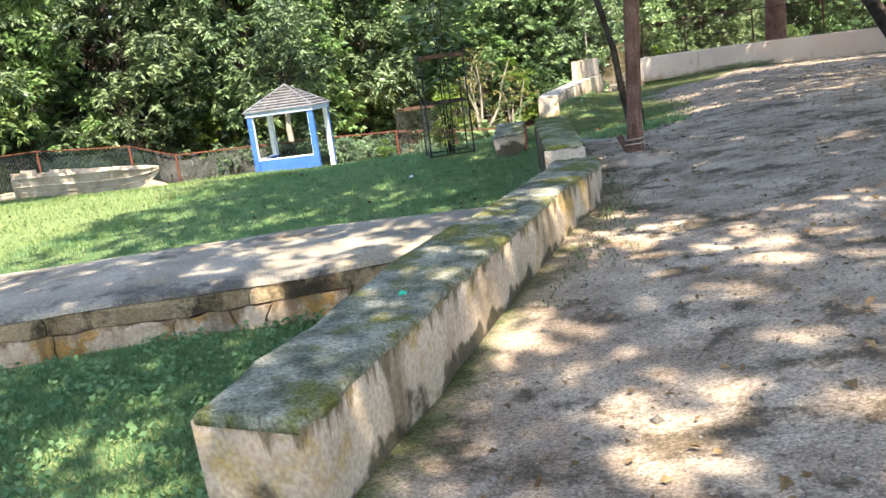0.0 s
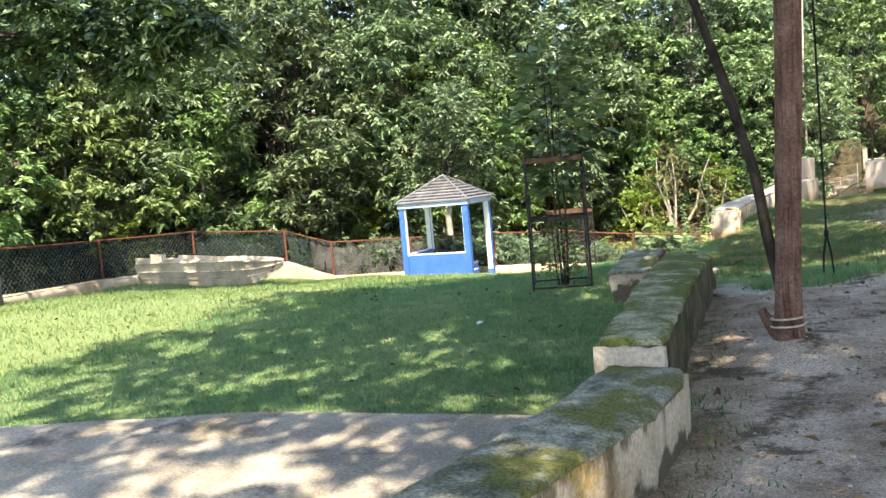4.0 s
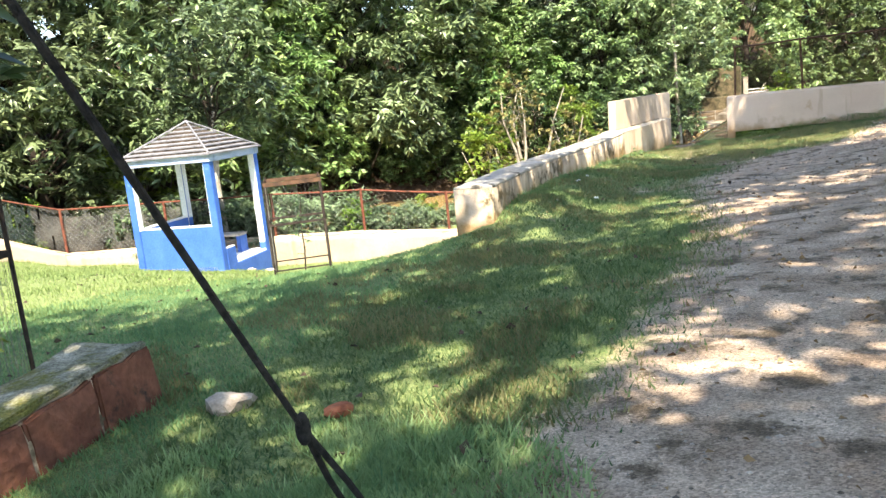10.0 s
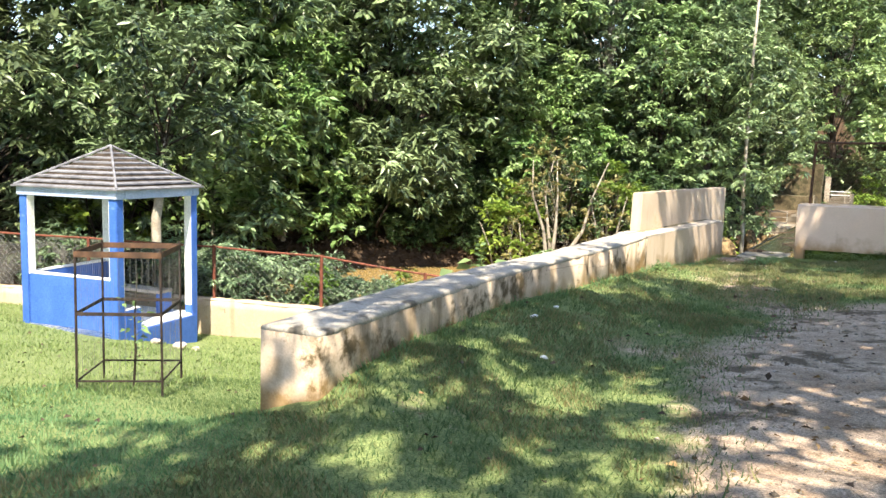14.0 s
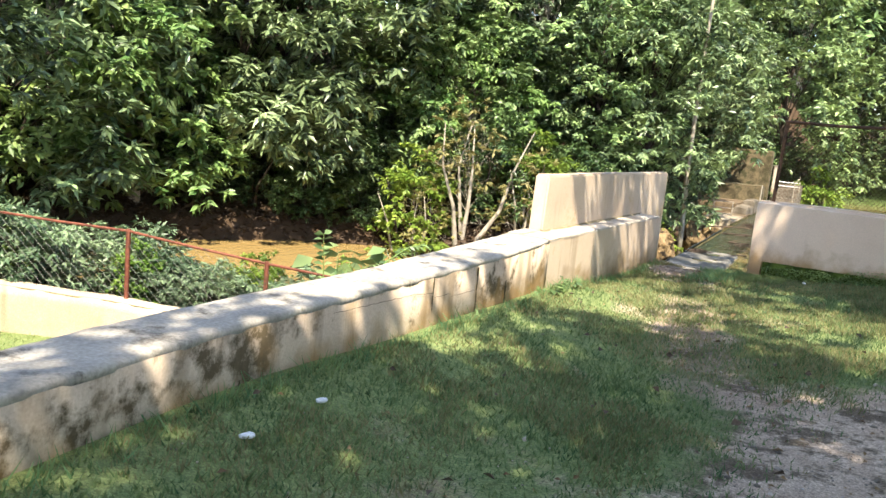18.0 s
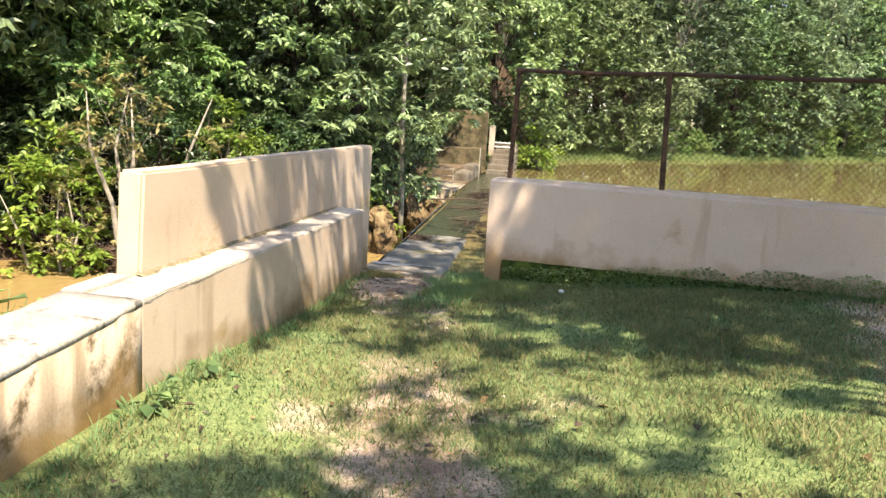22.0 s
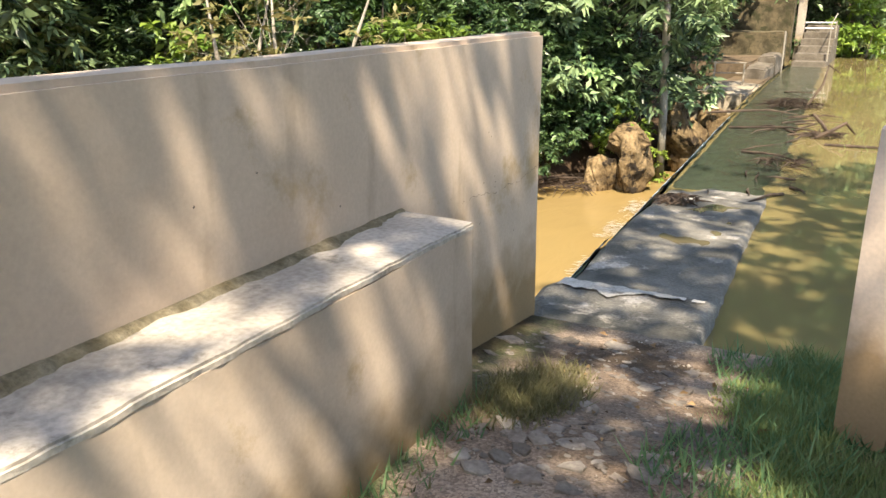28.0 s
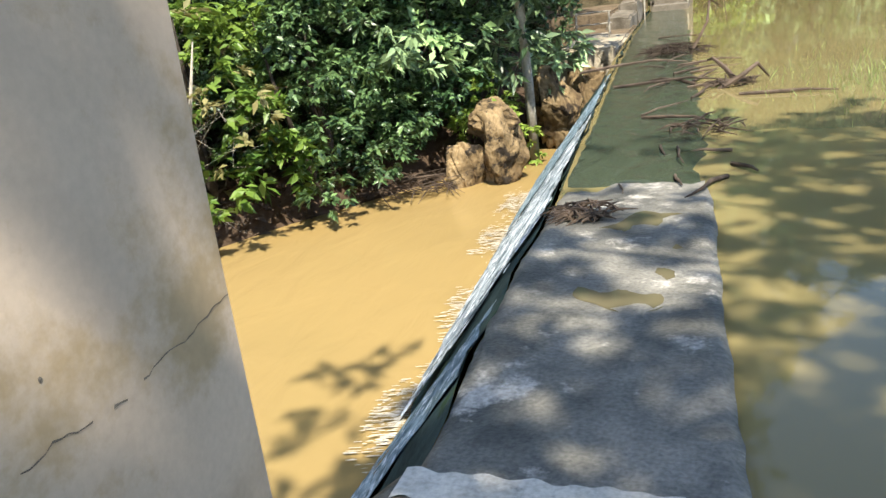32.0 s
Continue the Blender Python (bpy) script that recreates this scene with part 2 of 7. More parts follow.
def ground_mat():
    """Trodden sandy dirt and turf soil, mixed by the ground's own mask of where grass grows."""
    m = mat("ground_soil", (0.29, 0.208, 0.15), (0.57, 0.45, 0.35), 2.2, 0.95, 0.8, 60, spots=(0.14, 0.105, 0.072), spot_scale=2.3, spot_at=0.52)
    t = m.node_tree
    n, l = t.nodes, t.links
    p = n["Principled BSDF"]
    dirt = p.inputs["Base Color"].links[0].from_socket
    at = n.new("ShaderNodeAttribute")
    at.attribute_name = "turf"
    geo = n.new("ShaderNodeNewGeometry")
    nz = n.new("ShaderNodeTexNoise")
    nz.inputs["Scale"].default_value = 5
    nz.inputs["Detail"].default_value = 8
    nz.inputs["Roughness"].default_value = 0.75
    l.new(geo.outputs["Position"], nz.inputs["Vector"])
    sm = n.new("ShaderNodeMath")
    sm.operation = "ADD"
    l.new(at.outputs["Fac"], sm.inputs[0])
    l.new(nz.outputs[0], sm.inputs[1])
    mr = n.new("ShaderNodeMapRange")
    mr.inputs[1].default_value, mr.inputs[2].default_value = 0.82, 1.15
    l.new(sm.outputs[0], mr.inputs[0])
    g2 = n.new("ShaderNodeTexNoise")
    g2.inputs["Scale"].default_value = 22
    g2.inputs["Detail"].default_value = 6
    l.new(geo.outputs["Position"], g2.inputs["Vector"])
    turf = n.new("ShaderNodeMix")
    turf.data_type = "RGBA"
    turf.inputs[6].default_value, turf.inputs[7].default_value = (0.06, 0.11, 0.042, 1), (0.25, 0.28, 0.11, 1)
    l.new(g2.outputs[0], turf.inputs[0])
    mx = n.new("ShaderNodeMix")
    mx.data_type = "RGBA"
    l.new(mr.outputs[0], mx.inputs[0])
    l.new(dirt, mx.inputs[6])
    l.new(turf.outputs[2], mx.inputs[7])
    grit = n.new("ShaderNodeTexVoronoi")
    grit.inputs["Scale"].default_value = 130
    l.new(geo.outputs["Position"], grit.inputs["Vector"])
    gsep = n.new("ShaderNodeSeparateColor")
    l.new(grit.outputs["Color"], gsep.inputs[0])
    gr = n.new("ShaderNodeMapRange")
    gr.inputs[3].default_value, gr.inputs[4].default_value = 0.58, 1.32
    l.new(gsep.outputs[0], gr.inputs[0])
    gm = n.new("ShaderNodeHueSaturation")
    l.new(gr.outputs[0], gm.inputs["Value"])
    l.new(mx.outputs[2], gm.inputs["Color"])
    wet = n.new("ShaderNodeAttribute")
    wet.attribute_name = "litter"
    lit = n.new("ShaderNodeMix")
    lit.data_type = "RGBA"
    lit.inputs[6].default_value, lit.inputs[7].default_value = (0.03, 0.019, 0.012, 1), (0.085, 0.055, 0.034, 1)
    l.new(g2.outputs[0], lit.inputs[0])
    m2 = n.new("ShaderNodeMix")
    m2.data_type = "RGBA"
    l.new(wet.outputs["Fac"], m2.inputs[0])
    l.new(gm.outputs[0], m2.inputs[6])
    l.new(lit.outputs[2], m2.inputs[7])
    l.new(m2.outputs[2], p.inputs["Base Color"])
    return m


M_GROUND = ground_mat()
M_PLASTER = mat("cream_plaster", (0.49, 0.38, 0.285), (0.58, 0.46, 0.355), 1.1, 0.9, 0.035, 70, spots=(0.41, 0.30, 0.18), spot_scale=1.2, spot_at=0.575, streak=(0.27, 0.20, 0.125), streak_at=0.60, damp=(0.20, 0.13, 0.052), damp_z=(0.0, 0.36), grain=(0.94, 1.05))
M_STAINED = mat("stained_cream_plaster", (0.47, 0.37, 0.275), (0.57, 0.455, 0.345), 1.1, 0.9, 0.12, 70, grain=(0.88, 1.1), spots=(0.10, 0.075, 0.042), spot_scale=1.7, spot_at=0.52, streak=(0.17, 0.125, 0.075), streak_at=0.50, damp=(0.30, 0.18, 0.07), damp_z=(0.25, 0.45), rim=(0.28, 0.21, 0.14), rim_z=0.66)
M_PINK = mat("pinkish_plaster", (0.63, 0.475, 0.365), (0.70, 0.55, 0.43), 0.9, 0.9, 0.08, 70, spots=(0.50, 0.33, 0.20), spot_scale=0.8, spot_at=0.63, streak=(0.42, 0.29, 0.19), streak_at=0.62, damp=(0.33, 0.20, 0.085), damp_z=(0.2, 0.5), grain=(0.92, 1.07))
M_KERB = mat("pale_kerb_plaster", (0.40, 0.315, 0.225), (0.49, 0.395, 0.295), 1.4, 0.9, 0.2, 60, spots=(0.40, 0.26, 0.12), spot_scale=1.0, spot_at=0.60, streak=(0.30, 0.22, 0.14), streak_at=0.60)
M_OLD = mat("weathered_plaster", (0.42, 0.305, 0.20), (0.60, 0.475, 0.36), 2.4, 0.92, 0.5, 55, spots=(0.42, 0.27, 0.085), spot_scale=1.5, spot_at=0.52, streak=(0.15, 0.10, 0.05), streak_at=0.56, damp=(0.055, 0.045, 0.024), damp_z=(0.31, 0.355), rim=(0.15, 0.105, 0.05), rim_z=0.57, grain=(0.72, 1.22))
M_BARE = mat("bare_pale_plaster", (0.46, 0.36, 0.27), (0.62, 0.51, 0.40), 4.0, 0.92, 0.5, 45, spots=(0.30, 0.20, 0.09), spot_scale=5.0, spot_at=0.58, grain=(0.75, 1.2))
# Mossy plaster, darkened further for the shade on the second low wall.
M_OLDDARK = mat("shade_toned_mossy_plaster", (0.05, 0.042, 0.024), (0.15, 0.118, 0.07), 3.2, 0.95, 0.6, 45, spots=(0.05, 0.048, 0.024), spot_scale=3.0, spot_at=0.52, streak=(0.36, 0.29, 0.20), streak_at=0.63, grain=(0.65, 1.3))
M_MOSS = mat("mossy_cement_top", (0.10, 0.105, 0.07), (0.40, 0.375, 0.30), 6.5, 0.95, 0.9, 75, spots=(0.155, 0.15, 0.045), spot_scale=1.6, spot_at=0.49, streak=(0.05, 0.052, 0.04), streak_at=0.57, streak_scale=(7, 3, 5), grain=(0.45, 1.5))
M_TOP = mat("grey_cement_top", (0.28, 0.255, 0.22), (0.43, 0.395, 0.345), 2.6, 0.9, 0.4, 50, spots=(0.13, 0.115, 0.095), spot_scale=3.2, spot_at=0.545)
M_LEDGE = mat("cream_grey_ledge", (0.38, 0.33, 0.275), (0.52, 0.46, 0.39), 2.4, 0.9, 0.4, 50, spots=(0.19, 0.165, 0.135), spot_scale=3.4, spot_at=0.57)
M_OLDSLAB = mat("brown_old_concrete", (0.10, 0.083, 0.062), (0.21, 0.178, 0.14), 2.0, 0.9, 0.6, 40, spots=(0.06, 0.05, 0.035), spot_scale=2.0, spot_at=0.55)
M_PALESLAB = mat("pale_rough_cement", (0.23, 0.19, 0.135), (0.40, 0.34, 0.255), 3.0, 0.9, 0.7, 45, spots=(0.10, 0.08, 0.055), spot_scale=3.0, spot_at=0.55)
M_REDSLAB = mat("orange_stained_cement", (0.085, 0.06, 0.036), (0.17, 0.125, 0.08), 3.0, 0.9, 0.7, 45, spots=(0.07, 0.05, 0.035), spot_scale=3.0, spot_at=0.56)
M_MORTAR = mat("pale_mortar", (0.40, 0.36, 0.30), (0.57, 0.53, 0.46), 5.0, 0.9, 0.6, 50, spots=(0.2, 0.18, 0.15), spot_scale=6.0, spot_at=0.6)
M_SLAB = mat("wet_grey_concrete", (0.072, 0.068, 0.058), (0.20, 0.182, 0.152), 2.4, 0.6, 0.7, 55, spots=(0.40, 0.36, 0.31), spot_scale=3.0, spot_at=0.565, streak=(0.045, 0.042, 0.036), streak_at=0.54, streak_scale=(2.5, 2.5, 2.5), spec=0.35, grain=(0.65, 1.3))
M_WETFACE = mat("dark_wet_concrete", (0.02, 0.036, 0.036), (0.06, 0.09, 0.088), 3.0, 0.85, 0.5, 40, spots=(0.035, 0.06, 0.03), spot_scale=3.0, spot_at=0.54, spec=0.03)
M_PLATFORM = mat("old_platform_concrete", (0.23, 0.195, 0.155), (0.42, 0.36, 0.29), 1.3, 0.9, 0.6, 55, spots=(0.12, 0.105, 0.09), spot_scale=1.1, spot_at=0.53, streak=(0.38, 0.28, 0.16), streak_at=0.58, streak_scale=(1.5, 1.5, 1.5), grain=(0.65, 1.3))
M_FACE = mat("cracked_pink_plaster", (0.42, 0.29, 0.185), (0.60, 0.475, 0.36), 2.2, 0.92, 0.6, 40, spots=(0.36, 0.20, 0.06), spot_scale=2.6, spot_at=0.52, streak=(0.10, 0.065, 0.034), streak_at=0.52, rim=(0.20, 0.13, 0.07), rim_z=-0.16)
M_GREENMOSS = mat("green_moss_top", (0.14, 0.145, 0.07), (0.44, 0.41, 0.27), 6.0, 0.95, 0.9, 75, spots=(0.13, 0.14, 0.035), spot_scale=2.2, spot_at=0.46, streak=(0.06, 0.062, 0.03), streak_at=0.58, streak_scale=(7, 3.5, 5), grain=(0.45, 1.5))
M_STAINFACE = mat("stained_ochre_plaster", (0.21, 0.14, 0.07), (0.37, 0.27, 0.165), 2.0, 0.94, 0.7, 50, spots=(0.05, 0.038, 0.024), spot_scale=1.3, spot_at=0.50, streak=(0.09, 0.06, 0.03), streak_at=0.54, grain=(0.65, 1.3))
M_CRUST = mat("dark_mossy_crust", (0.045, 0.038, 0.022), (0.13, 0.10, 0.05), 6.0, 0.95, 0.9, 60, spots=(0.26, 0.21, 0.13), spot_scale=6.0, spot_at=0.58, grain=(0.6, 1.35))
M_PIT = mat("dark_crack_dirt", (0.10, 0.082, 0.065), (0.20, 0.165, 0.13), 20.0, 0.95, 0.3, 90)
M_DIRT = mat("olive_brown_dirt", (0.13, 0.105, 0.06), (0.30, 0.25, 0.165), 14.0, 0.95, 0.8, 80)
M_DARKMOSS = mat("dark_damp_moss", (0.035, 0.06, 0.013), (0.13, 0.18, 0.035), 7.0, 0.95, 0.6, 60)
M_BLUE = mat("blue_paint", (0.04, 0.115, 0.40), (0.06, 0.15, 0.47), 2.0, 0.6, 0.12, 40, spots=(0.16, 0.27, 0.52), spot_scale=3.0, spot_at=0.66)
M_WHITE = mat("white_paint", (0.66, 0.68, 0.72), (0.78, 0.78, 0.78), 2.5, 0.7, 0.15, 40, spots=(0.45, 0.45, 0.45), spot_scale=3.5, spot_at=0.66)
M_PALEBLUE = mat("pale_blue_paint", (0.30, 0.38, 0.58), (0.42, 0.48, 0.64), 2.5, 0.7, 0.15, 40)
M_ROOF = mat("grey_roof_slate", (0.12, 0.12, 0.135), (0.22, 0.22, 0.24), 5.0, 0.7, 0.3, 60, objvar=0.12)
M_RUST = mat("red_rust_paint", (0.11, 0.035, 0.024), (0.20, 0.07, 0.045), 9.0, 0.8, 0.3, 90, spots=(0.07, 0.038, 0.027), spot_scale=12, spot_at=0.54)
M_BROWNRUST = mat("brown_rusty_iron", (0.05, 0.03, 0.022), (0.12, 0.065, 0.04), 9.0, 0.75, 0.3, 90)
M_WIRE = mat("dull_galvanised_wire", (0.12, 0.12, 0.115), (0.2, 0.195, 0.18), 9.0, 0.6, 0.0, 90, metal=0.3)
M_DARKIRON = mat("dark_iron", (0.018, 0.015, 0.014), (0.05, 0.035, 0.03), 12.0, 0.7, 0.2, 90)
M_BARK = mat("brown_fissured_bark", (0.13, 0.07, 0.052), (0.24, 0.14, 0.105), 5.0, 0.95, 0.9, 60, streak=(0.05, 0.028, 0.02), streak_at=0.55, streak_scale=(42, 42, 2.2), spec=0.1, grain=(0.65, 1.3))
M_DARKBARK = mat("dark_bark", (0.025, 0.02, 0.016), (0.065, 0.052, 0.042), 5.0, 0.95, 0.9, 30, spec=0.08)
M_PALEBARK = mat("pale_bark", (0.24, 0.21, 0.17), (0.38, 0.34, 0.28), 4.0, 0.9, 0.5, 30)
M_ROPE = mat("black_rope", (0.012, 0.012, 0.012), (0.035, 0.033, 0.03), 30.0, 0.9, 0.5, 90)
M_WOOD = mat("pale_weathered_wood", (0.36, 0.285, 0.21), (0.58, 0.48, 0.38), 3.0, 0.85, 0.5, 40, spots=(0.14, 0.10, 0.065), spot_scale=3.2, spot_at=0.60, streak=(0.20, 0.15, 0.10), streak_at=0.60, streak_scale=(2.0, 2.0, 26))
M_REDCORE = mat("red_laterite_core", (0.13, 0.05, 0.035), (0.26, 0.11, 0.07), 3.5, 0.95, 0.9, 30, spots=(0.05, 0.035, 0.03), spot_scale=3.0, spot_at=0.56)
M_BRICK = mat("red_clay_brick", (0.22, 0.07, 0.04), (0.34, 0.13, 0.07), 6.0, 0.9, 0.5, 50, objvar=0.2)
M_ROCK = mat("tan_river_rock", (0.10, 0.068, 0.035), (0.27, 0.19, 0.10), 3.0, 0.9, 1.0, 22, spots=(0.025, 0.019, 0.014), spot_scale=3.4, spot_at=0.51, streak=(0.07, 0.045, 0.025), streak_at=0.55)
M_TWIG = mat("wet_brown_driftwood", (0.035, 0.025, 0.018), (0.10, 0.07, 0.05), 8.0, 0.8, 0.5, 50, objvar=0.35)
M_DRYLEAF = mat("dry_fallen_leaf", (0.12, 0.07, 0.035), (0.30, 0.2, 0.1), 8.0, 0.85, 0.2, 50, island=0.45)
def net_mat(name, a, b, seen):
    """Woven plastic net: threads that let part of the light and the view through."""
    m = mat(name, a, b, 1.3, 0.9, 0.4, 120, spec=0.03, grain=(0.6, 1.4))
    nt = m.node_tree
    clear = nt.nodes.new("ShaderNodeBsdfTransparent")
    nmix = nt.nodes.new("ShaderNodeMixShader")
    nmix.inputs[0].default_value = seen
    nt.links.new(nt.nodes["Principled BSDF"].outputs[0], nmix.inputs[1])
    nt.links.new(clear.outputs[0], nmix.inputs[2])
    nt.links.new(nmix.outputs[0], nt.nodes["Material Output"].inputs[0])
    return m


M_NET = net_mat("dark_green_shade_net", (0.008, 0.014, 0.013), (0.03, 0.042, 0.04), 0.12)
M_GREYNET = net_mat("sun_bleached_grey_net", (0.045, 0.045, 0.045), (0.13, 0.125, 0.12), 0.25)
M_FLATSTONE = mat("flat_brown_stone", (0.14, 0.115, 0.095), (0.29, 0.25, 0.205), 5.0, 0.9, 0.6, 60, island=0.4)
M_STONE = mat("small_earthy_stone", (0.17, 0.14, 0.115), (0.38, 0.33, 0.28), 5.0, 0.9, 0.6, 60, island=0.55)
M_GRASS = leafy("lawn_grass_blade", (0.040, 0.098, 0.042), (0.25, 0.305, 0.12), 0.6, 0.4, 5.0, 1.1, varied=False)
M_PASTURE = leafy("pasture_grass_blade", (0.07, 0.18, 0.085), (0.275, 0.40, 0.175), 0.6, 0.4, 5.0, 1.1, varied=False)
M_PALEGRASS = leafy("sunny_pasture_grass", (0.10, 0.155, 0.05), (0.33, 0.39, 0.15), 0.6, 0.35, 3.0, varied=False)
M_DRYGRASS = leafy("dry_grass_blade", (0.12, 0.125, 0.052), (0.33, 0.285, 0.15), 0.6, 0.3, varied=False)
M_LUSH = leafy("lush_tuft_grass", (0.10, 0.22, 0.085), (0.44, 0.54, 0.25), 0.5, 0.4, 4.0, varied=False)
# Tree leaves: near-black to pale range paints crown shade and sunlit leaves into colour.
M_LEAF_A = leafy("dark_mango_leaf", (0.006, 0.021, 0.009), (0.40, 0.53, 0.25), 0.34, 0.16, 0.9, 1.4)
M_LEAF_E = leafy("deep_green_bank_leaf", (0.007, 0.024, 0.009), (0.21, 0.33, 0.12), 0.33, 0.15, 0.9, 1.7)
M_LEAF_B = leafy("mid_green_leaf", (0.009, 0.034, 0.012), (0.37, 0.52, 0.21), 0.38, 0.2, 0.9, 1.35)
M_LEAF_C = leafy("yellow_green_leaf", (0.07, 0.15, 0.02), (0.30, 0.40, 0.075), 0.42, 0.35, 0.9, 1.2)
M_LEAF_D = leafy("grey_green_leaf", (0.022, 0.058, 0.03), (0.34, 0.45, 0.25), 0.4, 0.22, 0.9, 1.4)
M_LEAF_F = leafy("light_green_leaf", (0.05, 0.12, 0.028), (0.36, 0.48, 0.17), 0.42, 0.28, 0.9, 1.0)
M_DRY = leafy("dry_olive_leaf", (0.15, 0.145, 0.05), (0.36, 0.31, 0.14), 0.5, 0.3)
M_RIVER = water("muddy_river_water", (0.23, 0.162, 0.066), 0.14, 0.45, 2.6)
M_LAKE = water("still_muddy_water", (0.16, 0.13, 0.058), 0.04, 0.07, 1.6)
M_FLOW = water("shallow_green_water", (0.036, 0.044, 0.03), 0.12, 0.8, 5.0)
M_PUDDLE = water("clear_puddle", (0.10, 0.085, 0.05), 0.03, 0.03, 4.0)
M_RIBBON = mat("thin_running_water", (0.06, 0.10, 0.11), (0.28, 0.37, 0.43), 8.0, 0.7, 0.35, 40, spots=(0.60, 0.67, 0.74), spot_scale=13.0, spot_at=0.53, spec=0.04)
M_WHITEWATER = mat("falling_white_water", (0.07, 0.10, 0.11), (0.45, 0.50, 0.53), 5.0, 0.75, 0.6, 40, spots=(0.82, 0.84, 0.86), spot_scale=7.0, spot_at=0.50, spec=0.04)
M_GREYBARK = mat("grey_brown_bark", (0.07, 0.055, 0.045), (0.20, 0.165, 0.13), 3.0, 0.95, 0.9, 40, spots=(0.34, 0.29, 0.235), spot_scale=2.2, spot_at=0.57, streak=(0.03, 0.024, 0.02), streak_at=0.54, streak_scale=(14, 14, 2))
M_FOAM = mat("white_water_foam", (0.36, 0.31, 0.23), (0.56, 0.51, 0.43), 9.0, 0.5, 0.9, 40)
M_REDBAND = mat("red_cloth_band", (0.5, 0.03, 0.03), (0.6, 0.05, 0.05), 4.0, 0.8, 0.1, 60)
M_GREENBAND = mat("green_cloth_band", (0.05, 0.4, 0.25), (0.08, 0.5, 0.32), 4.0, 0.8, 0.1, 60)


from mathutils.bvhtree import BVHTree

# ---- tools for meshes ----
def part(name, bm, material, parent=None, label=""):
    me = bpy.data.meshes.new(name)
    if isinstance(bm, tuple):
        me.from_pydata(*bm)
    else:
        bm.to_mesh(me)
        bm.free()
    for mm in (material if isinstance(material, (list, tuple)) else [material]):
        me.materials.append(mm)
    ob = new(name, me)
    if parent:
        ob.parent = parent
    if label:
        ob["label"] = label
    return ob


def thing(name, m, label, category, group="", kind=""):
    ob = new(name)
    ob.matrix_basis = m
    ob.empty_display_size = 0.2
    return tagged(ob, label, category, group, kind)


def box(bm, x0, y0, z0, x1, y1, z1, bevel=0.0):
    made = bmesh.ops.create_cube(bm, size=1, matrix=Matrix.Translation(((x0 + x1) / 2, (y0 + y1) / 2, (z0 + z1) / 2)) @ Matrix.Diagonal((x1 - x0, y1 - y0, z1 - z0, 1)))
    if bevel:
        edges = list({e for v in made["verts"] for e in v.link_edges})
        bmesh.ops.bevel(bm, geom=edges, offset=bevel, segments=2, affect="EDGES")
    return bm


def boxed(*a, bevel=0.0):
    return box(bmesh.new(), *a, bevel=bevel)


def tube_data(points, radii, sides=8, rough=0.0, seed=0, cap=True):
    """Vertices and faces of a round bar along points."""
    pts = [Vector(p) for p in points]
    if not hasattr(radii, "__len__"):
        radii = [radii] * len(pts)
    vs, fs = [], []
    side = None
    for i, p in enumerate(pts):
        d = (pts[min(i + 1, len(pts) - 1)] - pts[max(i - 1, 0)]).normalized()
        if side is None:
            side = d.orthogonal().normalized()
        side = (side - d * side.dot(d)).normalized()
        up = d.cross(side)
        for k in range(sides):
            a = 2 * math.pi * k / sides
            r = radii[i]
            if rough:
                r *= 1 + rough * noise.noise(Vector((math.cos(a) * 2.2 + seed, math.sin(a) * 2.2, p.z * 1.3 + p.x)))
            vs.append(p + (side * math.cos(a) + up * math.sin(a)) * r)
    for i in range(len(pts) - 1):
        for k in range(sides):
            k2 = (k + 1) % sides
            fs.append((i * sides + k, i * sides + k2, (i + 1) * sides + k2, (i + 1) * sides + k))
    if cap:
        fs.append(tuple(range(sides - 1, -1, -1)))
        fs.append(tuple(range((len(pts) - 1) * sides, len(pts) * sides)))
    return vs, fs


def joined(*pieces):
    vs, fs = [], []
    for v, f in pieces:
        o = len(vs)
        vs += [tuple(p) for p in v]
        fs += [tuple(i + o for i in q) for q in f]
    return vs, [], fs


def tube(points, radii, sides=8, rough=0.0, seed=0):
    return joined(tube_data(points, radii, sides, rough, seed))


def smooth(ob):
    ob.data.polygons.foreach_set("use_smooth", [True] * len(ob.data.polygons))
    return ob


def bulk(name, verts, quads_or_tris, material, parent=None, label="", per=4):
    """A mesh from numpy arrays, for what has very many faces."""
    me = bpy.data.meshes.new(name)
    verts = np.asarray(verts, np.float32).reshape(-1, 3)
    faces = np.asarray(quads_or_tris, np.int32).reshape(-1, per)
    me.vertices.add(len(verts))
    me.vertices.foreach_set("co", verts.ravel())
    me.loops.add(faces.size)
    me.loops.foreach_set("vertex_index", faces.ravel())
    me.polygons.add(len(faces))
    me.polygons.foreach_set("loop_start", np.arange(0, faces.size, per, dtype=np.int32))
    me.polygons.foreach_set("loop_total", np.full(len(faces), per, np.int32))
    me.materials.append(material)
    me.update()
    me.validate()
    ob = new(name, me)
    if parent:
        ob.parent = parent
    if label:
        ob["label"] = label
    return ob


def unit(v):
    return v / np.maximum(np.linalg.norm(v, axis=-1, keepdims=True), 1e-9)


